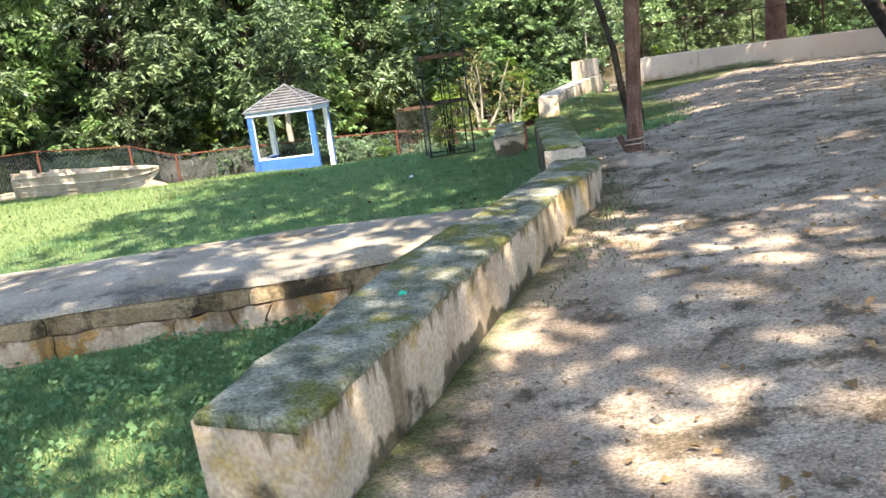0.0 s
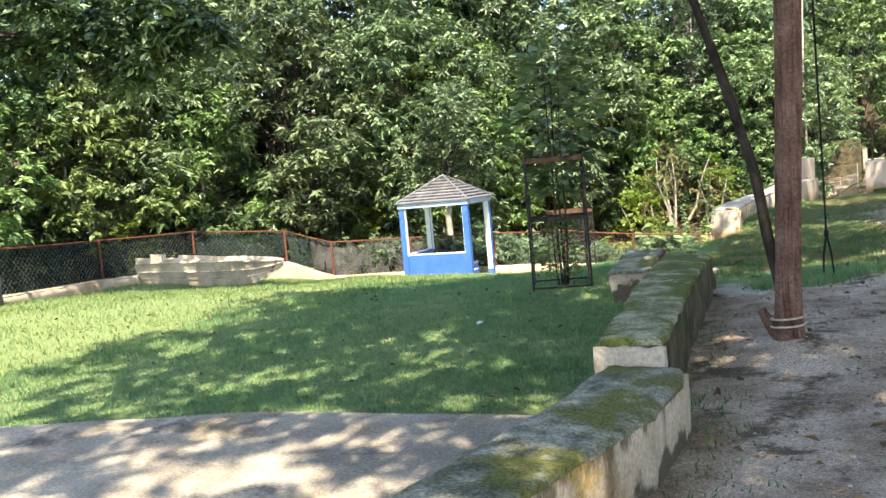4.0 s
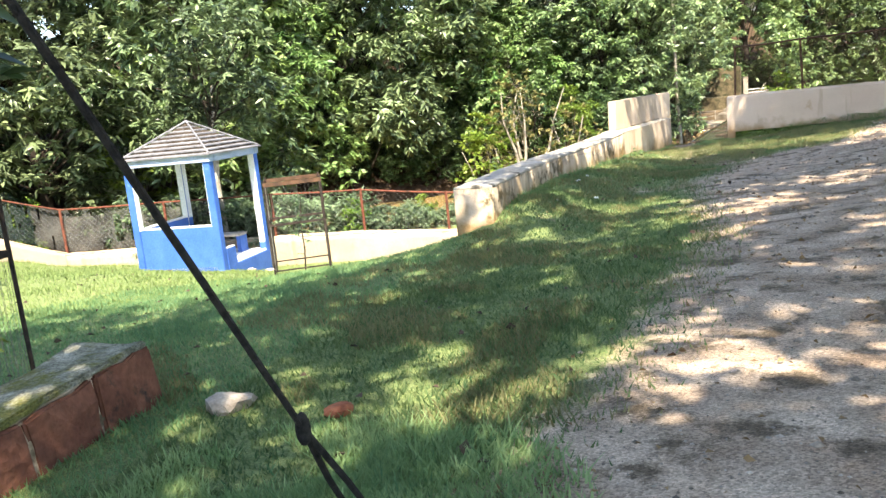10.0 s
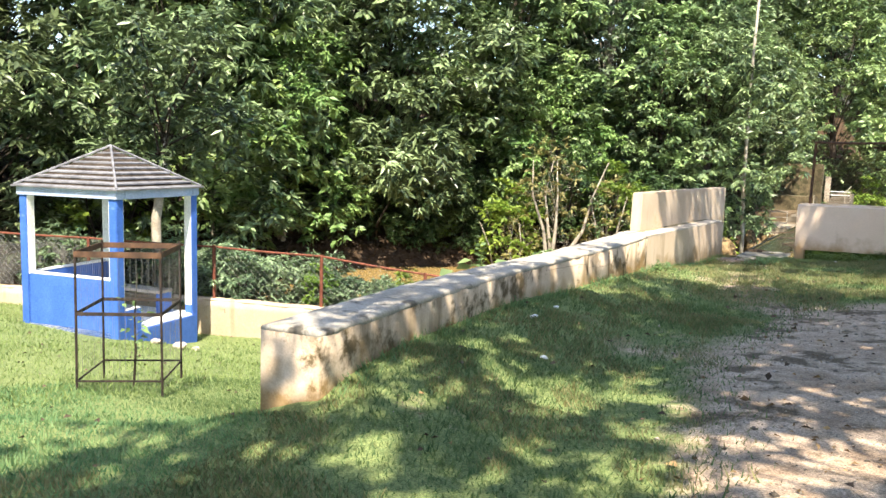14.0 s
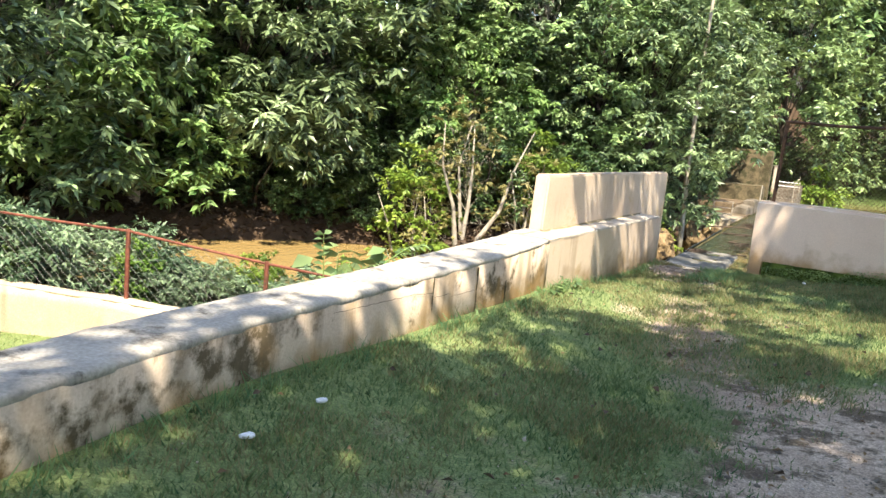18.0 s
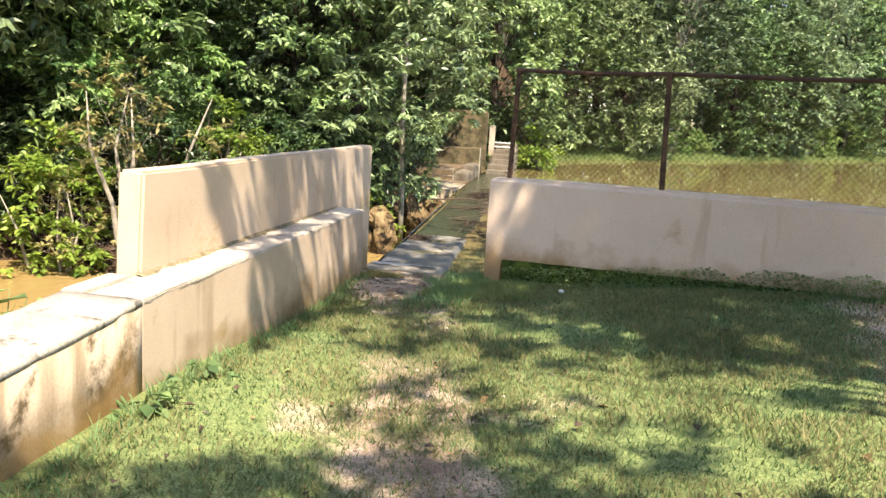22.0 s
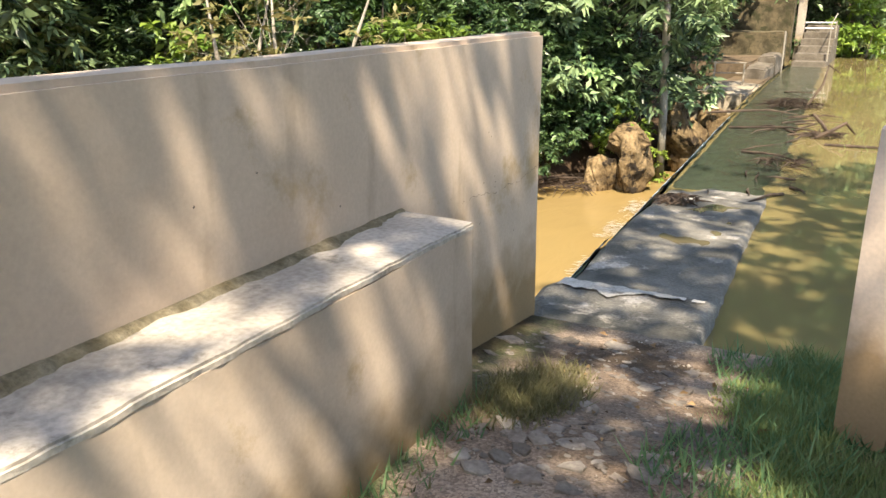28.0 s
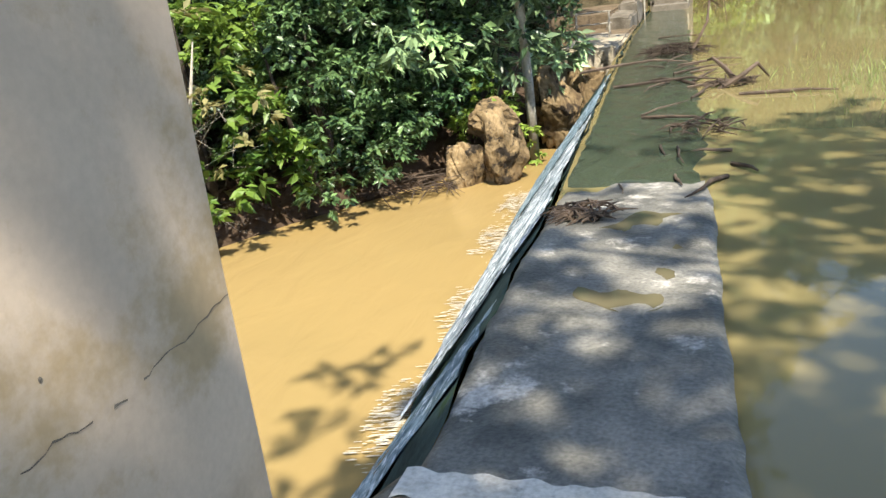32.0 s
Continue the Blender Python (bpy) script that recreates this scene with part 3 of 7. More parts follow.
def leaf_arrays(base, way, length, width, rng, fold=0.25, out=None, rise=0.9):
    """Folded pointed leaves: two triangles each side of the midrib share its edge."""
    n = len(base)
    way = unit(way)
    side = unit(np.cross(way, np.array([0.0, 0.0, 1.0]) * rise + (0 if out is None else unit(out) * 0.75) + rng.normal(size=(n, 3)) * 0.45))
    nor = np.cross(side, way)
    L, W = np.reshape(length, (-1, 1)), np.reshape(width, (-1, 1))
    tip = base + way * L - np.array([0, 0, 1]) * L * 0.12
    mid = base + way * L * 0.45
    a = mid + side * W + nor * W * fold
    b = mid - side * W + nor * W * fold
    v = np.stack([base, a, tip, b], 1).reshape(-1, 3)
    o = np.arange(n)[:, None] * 4
    f = np.concatenate([o + [0, 1, 2], o + [0, 2, 3]], 1).reshape(-1, 3)
    return v, f


# ---- ground ----
def step(a, b, x):
    t = np.clip((x - a) / (b - a), 0, 1)
    return t * t * (3 - 2 * t)


def wall_x(y):
    """The line of the two low walls beside the path, and between them the edge of the path."""
    return np.interp(y, (-40, -17.0, -16.3, -12.3, -9, -5.6, -3.6, -2, 1.2, 2.4, 8), (0.62, 0.72, 0.5, -0.38, -1.2, -1.77, -2.02, -2.14, -2.2, -2.35, -2.4))


def fence_d(x, y):
    """How far outside the wire fence a place lies."""
    a = (y - (-0.35 + 0.485 * (x + 15.9))) * 0.9
    b = -(x + 15.9) * 0.88 + (y + 0.35) * 0.48
    c = -(x + 18.0 - (y + 4.2) * -0.37) * 0.94
    return np.maximum(np.maximum(a, np.minimum(b, 30) * (y > -4.2) * 1.0 - 1.0 * (y <= -4.2)), np.where(y <= -4.2, c, -9))


def bank_at(x):
    return np.interp(x, (-30, -18, -14.5, -13, -11, -8.6, -7, -6, -5, -4.3, -3.5, -2), (3.0, 3.2, 8.2, 10.0, 10.6, 9.0, 11.0, 11.9, 12.9, 14.5, 20, 24))


SAG = [(-16.5, -8.9, -0.42), (-15.7, -11.2, -0.38), (-17.0, -7.5, -0.32), (-18.2, -3.5, -0.08), (-16.4, -1.3, 0.0), (-15.8, -0.4, -0.30), (-14.8, 0.1, -0.10), (-10.9, 2.0, -0.42), (-9.0, 2.9, -0.48), (-6.5, 4.0, -0.45), (-10.1, -1.0, -0.25), (-12.2, -1.5, -0.24), (-5.3, -4.3, -0.14), (-13.6, -8.8, -0.14), (-12.3, -7.9, -0.25), (-11.3, -7.3, -0.22), (-7, -1.5, -0.22), (-9, -6, -0.08), (-14, -14, -0.12), (-3, -13, 0), (-6, -13, 0), (-10, -14, 0), (-1, -9, 0), (-3, -6, 0), (-3, -3, 0), (-4, -17, 0), (-8, -18, 0), (-2, -20, 0), (-3, 2, -0.2)]


def sag(x, y):
    """How far the pasture dips below its plain slope, smoothly between known places."""
    top, low = 0.0, 0.0
    for px_, py_, dz in SAG:
        w = 1 / ((x - px_) ** 2 + (y - py_) ** 2 + 0.35) ** 1.6
        top, low = top + w * dz, low + w
    return top / low


def ground_z(x, y):
    x, y = np.asarray(x, float), np.asarray(y, float)
    u = np.maximum(y + 12, 0)
    past = 0.19 - 0.035 * u - 0.0085 * u * u
    past = np.maximum(past, -1.52 - 0.02 * np.maximum(y, 0))
    past = past - 0.1 * step(-13, -16, y) * 1.0
    past = np.where(y < -16.9, past - 0.37 * step(-16.9 - (-0.62 - x) * 0.47, -17.6 - (-0.62 - x) * 0.47, y), past)
    past = past + sag(x, y)
    xw = wall_x(y) - 0.2 * step(5.8, 6.7, y)
    a = np.interp(y, (-40, -12, -5.6, 0, 6.4, 7.1, 8.5, 9), (0.30, 0.30, 0.07, 0.03, 0.0, -0.10, -0.24, -0.6))
    heap = np.interp(y, (-6.3, -5.2, -4.5, -1.5, -0.5, 1.5, 2.9, 4.1, 5.5), (0, 0.24, 0.33, 0.31, 0.28, 0.23, 0.16, 0.07, 0))
    path = a + heap * step(1.5, 0.3, x - xw) + 0.085 * np.clip(x - xw - 0.3, 0, 4.5) * step(8, 5.5, y)
    gap = step(-12.6, -11.4, y) * step(-5.2, -6.2, y)
    soft = step(xw - 0.25 - 3.6 * gap, xw + 0.05 + 0.8 * gap, x)
    z = past * (1 - soft) + path * soft
    d = fence_d(x, y)
    bank = bank_at(x)
    out = -1.45 - 0.75 * step(0.2, 2.5, d)
    rise = -2.2 + 0.9 * step(bank - 1.0, bank + 0.3, d) + 0.30 * np.maximum(d - bank, 0)
    out = np.where(d > bank - 1.0, rise, out)
    out = np.minimum(out, 7 + 0.02 * d)
    land = d <= 0
    z = np.where(land | (x > -2.5), z, np.where(d < 0.25, np.minimum(z, -1.45), out))
    lake = (y > 8.2) & (x > -2.9)
    z = np.where(lake, -2.3, z)
    rw = 6.9 - 0.377 * (x + 0.05)
    z = np.where((x > -0.9) & (y > rw + 1.6 + 0.25 * x) & (y > 5), -2.3, z)
    shore = (y - 39) - 1.38 * (x + 3)
    z = np.where((shore > 0) & (x > -9), np.maximum(z, -0.6 + 0.06 * np.minimum(shore, 60)), z)
    z = np.where((y > 18.8) & (y < 38) & (x > -9) & (x < -2.9), np.minimum(z, -0.9 + 2.2 * np.maximum(-5.3 - x, 0)), z)
    z = z + 0.10 * np.exp(-((x - 1.0) ** 2 + (y + 14.88) ** 2) / 0.12)
    z = z + 0.025 * np.sin(x * 1.7 + np.sin(y * 0.9)) * np.sin(y * 1.3 + 0.4 * x)
    return z


def patchy(x, y, k):
    """Smooth uneven field between about -1 and 1."""
    return (np.sin(k * (x * 1.3 + 0.7 * y) + 1.7 * np.sin(k * 0.8 * y)) + np.sin(k * (1.9 * y - 0.6 * x) + 1.3 * np.sin(k * 1.1 * x + 2)) + 0.8 * np.sin(k * (2.7 * x + 1.7 * y) + 2 * np.sin(k * 0.9 * (x - y)))) / 2.8


def turf_mask(x, y):
    """1 where grass grows, 0 on the trodden path."""
    edge = np.interp(y, (-40, -16.5, -12.9, -12.3, -10, -6, -3, 0, 1.6, 5, 8), (0.8, 0.8, -0.3, 0.9, 1.2, 0.85, 0.05, 0.35, 1.7, 2.2, 2.0))
    g = step(edge + 0.5, edge - 0.6, x)
    track = step(0.55, 0.15, np.abs(x - np.interp(y, (-1, 2, 6.5, 9), (0.2, -0.65, -1.55, -1.9)))) * step(-2, 1, y)
    g = np.clip(g - 0.62 * track * (0.75 + 0.5 * patchy(x, y, 2.3)) - 0.4 * step(5.4, 6.6, y) * step(-0.9, -1.3, x) - 0.75 * step(4.6, 6.2, y) * step(-0.75, -1.2, x) * step(-2.3, -1.9, x) + 0.10 * step(0.95, 0.3, x - wall_x(y)) * step(-16, -17, y), 0, 1)
    worn = step(-4.5, -2.5, y) * step(-1.9, -1.2, x) * step(4.2, 2.5, y)
    bare = np.clip(patchy(x, y, 1.3) * 0.8 + patchy(x, y, 3.7) * 0.5 - 0.25 + 0.45 * worn, 0, 1) * step(-2.2, -1.6, x) * step(-11, -9, y)
    return np.clip(g * (1 - 0.55 * bare), 0, 1)


def axis(lo, hi, fine, far):
    near = np.arange(lo, hi + 1e-6, fine)
    grow = np.cumsum(0.4 * 1.28 ** np.arange(22))
    grow = grow[grow < far]
    return np.concatenate([lo - grow[::-1], near, hi + grow])


gx, gy = axis(-22, 7, 0.16, 420), axis(-27, 22, 0.16, 420)
GX, GY = np.meshgrid(gx, gy)
GZ = ground_z(GX, GY)
nx, ny = len(gx), len(gy)
ids = np.arange(nx * ny).reshape(ny, nx)
gf = np.stack([ids[:-1, :-1], ids[:-1, 1:], ids[1:, 1:], ids[1:, :-1]], -1).reshape(-1, 4)
ground = bulk("ground", np.stack([GX, GY, GZ], -1), gf, M_GROUND)
tagged(ground, "sandy trodden path and uneven sunlit pasture turf", "ground", kind="structure")
mask = ground.data.attributes.new("turf", "FLOAT", "POINT")
mask.data.foreach_set("value", turf_mask(GX, GY).astype(np.float32).ravel())
wet_bank = (fence_d(GX, GY) > 0.3) & (GX < -2.4) | (GY > 8.3) & (GX < 0)
damp_way = 0.58 * step(5.6, 6.9, GY) * step(-0.7, -1.1, GX) + 0.4 * step(0.5, 0.1, np.abs(GX - np.interp(GY, (-1, 2, 6.5, 9), (0.2, -0.65, -1.55, -1.9)))) * step(-2, 1, GY) * step(7.2, 5.8, GY)
mask = ground.data.attributes.new("litter", "FLOAT", "POINT")
mask.data.foreach_set("value", np.maximum(wet_bank, damp_way).astype(np.float32).ravel())
smooth(ground)


# ---- water ----
def sheet(name, corners, material, label, category, z, cell=0.5):
    bm = bmesh.new()
    vs = [bm.verts.new((x, y, z)) for x, y in corners]
    bm.faces.new(vs)
    return tagged(part(name, bm, material), label, category, kind="structure")


sheet("water_river", [(-60, 3), (-15, 3), (-3.0, 8.3), (-3.0, 40), (-60, 40)], M_RIVER, "muddy ochre river below the weir", "water", -1.75)
sheet("water_reservoir", [(-1.2, 8.3), (9, 4), (260, 4), (260, 330), (-4.2, 330), (-4.2, 30), (-3.42, 28.6), (-3.36, 22.7), (-3.2, 18.9), (-3.01, 16.2), (-2.75, 12.44), (-2.68, 11.3), (-2.3, 11.0), (-2.3, 8.3)], M_LAKE, "still brown-green reservoir above the weir", "water", -0.40)


# ---- walls ----
def wall_run(name, left, right, top, foot, body, cap, label, seed=0, rough=0.018, step_len=0.1, chips=0.05):
    """A low wall between two edge lines: an uneven plastered body and a worn cement cap with chipped edges."""
    holder = thing(name, Matrix(), label, "low wall", kind="structure")
    L = [Vector((*p, 0)) for p in left]
    R = [Vector((*p, 0)) for p in right]
    rows = []
    for i in range(len(L) - 1):
        n = max(1, int((R[i + 1] - R[i]).length / step_len))
        for k in range(n + (i == len(L) - 2)):
            t = k / n
            rows.append((L[i].lerp(L[i + 1], t), R[i].lerp(R[i + 1], t), top[i] + (top[i + 1] - top[i]) * t, foot[i] + (foot[i + 1] - foot[i]) * t))
    def jog(p, z):
        q = Vector((p.x, p.y, z))
        wave = Vector((noise.noise(q * 2.6 + Vector((seed, 0, 0))), noise.noise(q * 2.6 + Vector((0, seed, 9))), 0.7 * noise.noise(q * 2.2 + Vector((3, 0, seed)))))
        grit = Vector((noise.noise(q * 9 + Vector((seed, 4, 0))), noise.noise(q * 9 + Vector((4, seed, 9))), 0.6 * noise.noise(q * 10 + Vector((5, 4, seed)))))
        return (wave + grit * 0.4) * rough
    cap_h = 0.03
    def side(p, t, f, n):
        return [(p, f + (t - cap_h - f) * k / n) for k in range(n + 1)]
    vs, fs, m = [], [], 14
    for l, r, t, f in rows:
        for p, z in side(l, t, f, 4) + list(reversed(side(r, t, f, 8))):
            vs.append(Vector((p.x, p.y, z)) + jog(p, z))
    for i in range(len(rows) - 1):
        for k in range(m - 1):
            fs.append((i * m + k, (i + 1) * m + k, (i + 1) * m + k + 1, i * m + k + 1))
    fs.append(tuple(range(m)))
    fs.append(tuple(range(len(rows) * m - 1, (len(rows) - 1) * m - 1, -1)))
    smooth(part("body", (vs, [], fs), body, holder))
    vs, fs, m = [], [], 12
    last = len(rows) - 1
    for i, (l, r, t, f) in enumerate(rows):
        across = r - l
        end = 0.6 if i in (0, last) else 0.0
        def chip(p, k):
            return chips * max(0, noise.noise((p.x * 4 + k, p.y * 4, seed)) + 0.55 * noise.noise((p.x * 13, p.y * 13 + k, seed)) - 0.12 + end * 0.4)
        a, b = chip(l, 3), chip(r, 8)
        w = across.normalized()
        la, ra = l + w * a, r - w * b
        prof = [(la, t - cap_h - 0.012), (la - w * 0.003, t - 0.014 - a * 0.2), (la + w * 0.012, t - a * 0.1)]
        prof += [(la.lerp(ra, k / 7), t + 0.005) for k in range(1, 7)]
        prof += [(ra - w * 0.012, t - b * 0.1), (ra + w * 0.003, t - 0.014 - b * 0.2), (ra, t - cap_h - 0.012)]
        for p, z in prof:
            vs.append(Vector((p.x, p.y, z)) + jog(p, t) + Vector((0, 0, 0.006 * noise.noise((p.x * 14, p.y * 14, seed)))))
    for i in range(last):
        for k in range(m):
            fs.append((i * m + k, (i + 1) * m + k, (i + 1) * m + (k + 1) % m, i * m + (k + 1) % m))
    fs.append(tuple(range(m)))
    fs.append(tuple(range(len(rows) * m - 1, last * m - 1, -1)))
    smooth(part("cap", (vs, [], fs), cap, holder))
    return holder


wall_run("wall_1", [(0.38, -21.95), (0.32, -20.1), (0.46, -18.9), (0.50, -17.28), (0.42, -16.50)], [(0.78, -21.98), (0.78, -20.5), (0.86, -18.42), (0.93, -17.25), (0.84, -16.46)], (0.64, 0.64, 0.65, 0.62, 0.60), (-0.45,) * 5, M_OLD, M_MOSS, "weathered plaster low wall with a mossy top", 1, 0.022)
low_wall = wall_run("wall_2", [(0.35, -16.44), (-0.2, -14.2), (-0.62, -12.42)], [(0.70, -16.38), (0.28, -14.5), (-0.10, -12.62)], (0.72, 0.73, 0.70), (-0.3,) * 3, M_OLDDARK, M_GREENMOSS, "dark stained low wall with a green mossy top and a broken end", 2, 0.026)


def end_face():
    """Pale broken plaster on the near end of the second low wall."""
    vs, fs, n, m = [], [], 14, 12
    for layer in (0, 1):
        for i in range(n + 1):
            for k in range(m + 1):
                t, w = i / n, k / m
                x, y = 0.345 + 0.36 * t, -16.452 + 0.06 * t
                z = -0.2 + 0.885 * w + (0.02 * noise.noise((t * 6, 3, 1)) if k == m else 0)
                out = 0.022 + 0.012 * noise.noise((t * 5, w * 7, 2)) - 0.014 * max(0, noise.noise((t * 3, w * 4, 8)))
                vs.append((x, y - (out if layer == 0 else -0.02), z))
    q = (n + 1) * (m + 1)
    for i in range(n):
        for k in range(m):
            o = i * (m + 1) + k
            fs += [(o, o + m + 1, o + m + 2, o + 1), (q + o, q + o + 1, q + o + m + 2, q + o + m + 1)]
    rim = [i * (m + 1) + m for i in range(n + 1)]
    fs += [(a, b, q + b, q + a) for a, b in zip(rim, rim[1:])]
    for k in range(m):
        fs += [(k, k + 1, q + k + 1, q + k), (n * (m + 1) + k + 1, n * (m + 1) + k, q + n * (m + 1) + k, q + n * (m + 1) + k + 1)]
    part("end_face", (vs, [], fs), M_BARE, low_wall, "pale broken plaster end")


end_face()
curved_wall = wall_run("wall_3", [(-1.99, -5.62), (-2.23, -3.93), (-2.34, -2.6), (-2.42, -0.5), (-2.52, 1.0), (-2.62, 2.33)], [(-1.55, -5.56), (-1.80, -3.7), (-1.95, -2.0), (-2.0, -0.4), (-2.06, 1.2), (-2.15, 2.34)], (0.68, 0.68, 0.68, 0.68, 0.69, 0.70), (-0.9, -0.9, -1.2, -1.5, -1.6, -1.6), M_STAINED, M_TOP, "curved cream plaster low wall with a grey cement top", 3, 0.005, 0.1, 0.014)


def low_wall_cracks():
    """A stepped hairline crack and two dark runs of damp down the lawn side of the curved wall."""
    line_y, line_x = (-5.56, -3.7, -2.0, -0.4, 1.2, 2.34), (-1.55, -1.80, -1.95, -2.0, -2.06, -2.15)
    def spot(y, z, out):
        return (float(np.interp(y, line_y, line_x)) + out, y, z)
    steps = ((-1.5, 0.60), (-0.67, 0.575), (-0.53, 0.57), (-0.25, 0.54), (-0.23, 0.50), (0.03, 0.50), (0.05, 0.47), (0.48, 0.46))
    vs, fs = [], []
    for (ya, za), (yb, zb) in zip(steps, steps[1:]):
        n = max(3, int(math.hypot(yb - ya, zb - za) / 0.02))
        for i in range(n):
            o = len(vs)
            for k in (i, i + 1):
                y, z = ya + (yb - ya) * k / n, za + (zb - za) * k / n
                z += 0.008 * noise.noise((y * 17, z * 17, 2))
                w = 0.0025 * (0.4 + 1.4 * abs(noise.noise((y * 23, 4, 2))))
                vs += [spot(y, z - w, 0.006), spot(y + 0.4 * w, z + w, 0.006)]
            fs.append((o, o + 2, o + 3, o + 1))
    part("crack", (vs, [], fs), M_PIT, curved_wall, "stepped dark crack in the plaster")
    for k, (y0, top, low, wide) in enumerate(((0.50, 0.64, 0.18, 0.022), (1.12, 0.45, 0.12, 0.03), (-0.26, 0.66, 0.40, 0.016), (-2.3, 0.40, 0.16, 0.02))):
        vs, fs = [], []
        n = 40
        for i in range(n + 1):
            z = top + (low - top) * i / n
            w = wide * (0.35 + 0.9 * abs(noise.noise((z * 9, k, 1))) + 0.3 * noise.noise((z * 37, k, 4))) * min(1, 6 * (1 - i / n) + 0.1)
            c = y0 + 0.012 * noise.noise((z * 7, k, 7))
            vs += [spot(c - w, z, 0.007), spot(c + w, z, 0.007)]
            if i:
                fs.append((2 * i - 2, 2 * i - 1, 2 * i + 1, 2 * i))
        part("damp_run", (vs, [], fs), M_CRUST, curved_wall, "dark mossy run of damp")


low_wall_cracks()


def gate_wall():
    """The tall wall at the weir with a ledge along its foot."""
    h = thing("wall_4", Matrix(), "tall cream plaster wall with a ledge along its foot", "wall", kind="structure")
    b = bmesh.new()
    box(b, -2.61, 2.87, -1.9, -2.45, 8.09, 1.305, bevel=0.018)
    bmesh.ops.subdivide_edges(b, edges=[e for e in b.edges if e.calc_length() > 1], cuts=14, use_grid_fill=True)
    for v in b.verts:
        v.co.y -= 0.06 * (1.3 - v.co.z) * max(0, 1 - (v.co.y - 2.76) / 1.5)
        v.co += Vector((noise.noise(v.co * 1.2), noise.noise(v.co * 1.1 + Vector((5, 0, 0))), noise.noise(v.co * 1.3 + Vector((0, 5, 0))))) * 0.012
    face = BVHTree.FromBMesh(b)
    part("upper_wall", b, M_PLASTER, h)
    # hairline cracks and pits in the plaster
    def on_face(y, z):
        hit = face.ray_cast(Vector((-1.9, y, z)), Vector((-1, 0, 0)))[0]
        return (hit.x if hit else -2.45) + 0.0012
    rng = random.Random(31)
    for path, wide in ((((7.20, 0.62), (7.37, 0.627), (7.51, 0.60), (7.59, 0.597), (7.68, 0.61), (7.81, 0.60), (7.97, 0.62), (8.07, 0.64)), 0.0022), (((7.66, 0.25), (7.645, 0.15), (7.63, 0.02)), 0.0013)):
        vs, fs = [], []
        for (ya, za), (yb, zb) in zip(path, path[1:]):
            n = max(4, int(math.hypot(yb - ya, zb - za) / 0.012))
            for i in range(n):
                if noise.noise((ya * 9 + i * 0.23, 3, 1)) < -0.12:
                    continue
                o = len(vs)
                for k in (i, i + 1):
                    y = ya + (yb - ya) * k / n
                    z = za + (zb - za) * k / n
                    dz = 0.014 * noise.noise((y * 22, z * 22, 4)) + 0.006 * noise.noise((y * 80, 1, 4))
                    w = wide * (0.35 + 1.3 * abs(noise.noise((y * 30, 5, 2))))
                    vs += [(on_face(y, z + dz - w), y, z + dz - w), (on_face(y, z + dz + w), y + w, z + dz + w)]
                fs.append((o, o + 2, o + 3, o + 1))
        part("crack", (vs, [], fs), M_PIT, h, "dark hairline crack in the plaster")
    pits = [(7.41, 0.67), (7.53, 0.63), (7.535, 0.65), (7.525, 0.68), (7.37, 0.49), (7.10, 0.66), (7.76, 0.36), (7.69, 0.69), (7.46, 0.89), (7.49, 0.87)]
    pits += [(rng.uniform(3.0, 8.0), rng.uniform(0.75, 1.2)) for i in range(14)]
    for y, z in pits:
        r = rng.uniform(0.0018, 0.0045)
        ring = [(on_face(y, z), y + r * rng.uniform(0.6, 1.2) * math.cos(a), z + r * rng.uniform(0.8, 1.5) * math.sin(a)) for a in np.linspace(0, 2 * math.pi, 8, endpoint=False)]
        part("pit", (ring, [], [tuple(range(8))]), M_PIT, h)
    b = bmesh.new()
    box(b, -2.62, 2.345, -1.9, -2.504, 2.82, 0.69, bevel=0.012)
    part("ledge_return", b, M_PLASTER, h)
    b = bmesh.new()
    box(b, -2.625, 2.35, 0.684, -2.475, 2.80, 0.712, bevel=0.008)
    part("return_top", b, M_LEDGE, h, "grey cement ledge top")
    b = bmesh.new()
    box(b, -2.5, 2.34, -0.6, -2.15, 6.72, 0.69, bevel=0.012)
    bmesh.ops.subdivide_edges(b, edges=[e for e in b.edges if e.calc_length() > 1], cuts=12, use_grid_fill=True)
    for v in b.verts:
        v.co += Vector((noise.noise(v.co * 1.4 + Vector((3, 0, 0))), noise.noise(v.co * 1.2), noise.noise(v.co * 1.6 + Vector((0, 5, 0))))) * 0.012
    part("ledge_wall", b, M_PLASTER, h)
    b = bmesh.new()
    box(b, -2.47, 2.35, 0.672, -2.144, 6.724, 0.702, bevel=0.008)
    bmesh.ops.subdivide_edges(b, edges=[e for e in b.edges if e.calc_length() > 1], cuts=90, use_grid_fill=True)
    for v in b.verts:
        bite = 0.5 * abs(noise.noise(v.co * 3)) + abs(noise.noise(v.co * 11)) + 0.6 * abs(noise.noise(v.co * 27))
        v.co += Vector((-0.010 * bite if v.co.x > -2.3 else 0, 0, 0.007 * noise.noise(v.co * 4) + 0.005 * noise.noise(v.co * 14 + Vector((0, 3, 0))) - (0.006 * bite if v.co.x > -2.16 else 0)))
    part("ledge_top", b, M_LEDGE, h, "grey cement ledge top with a chipped edge")
    # dirt gathered where the ledge meets the wall
    vs, fs = [], []
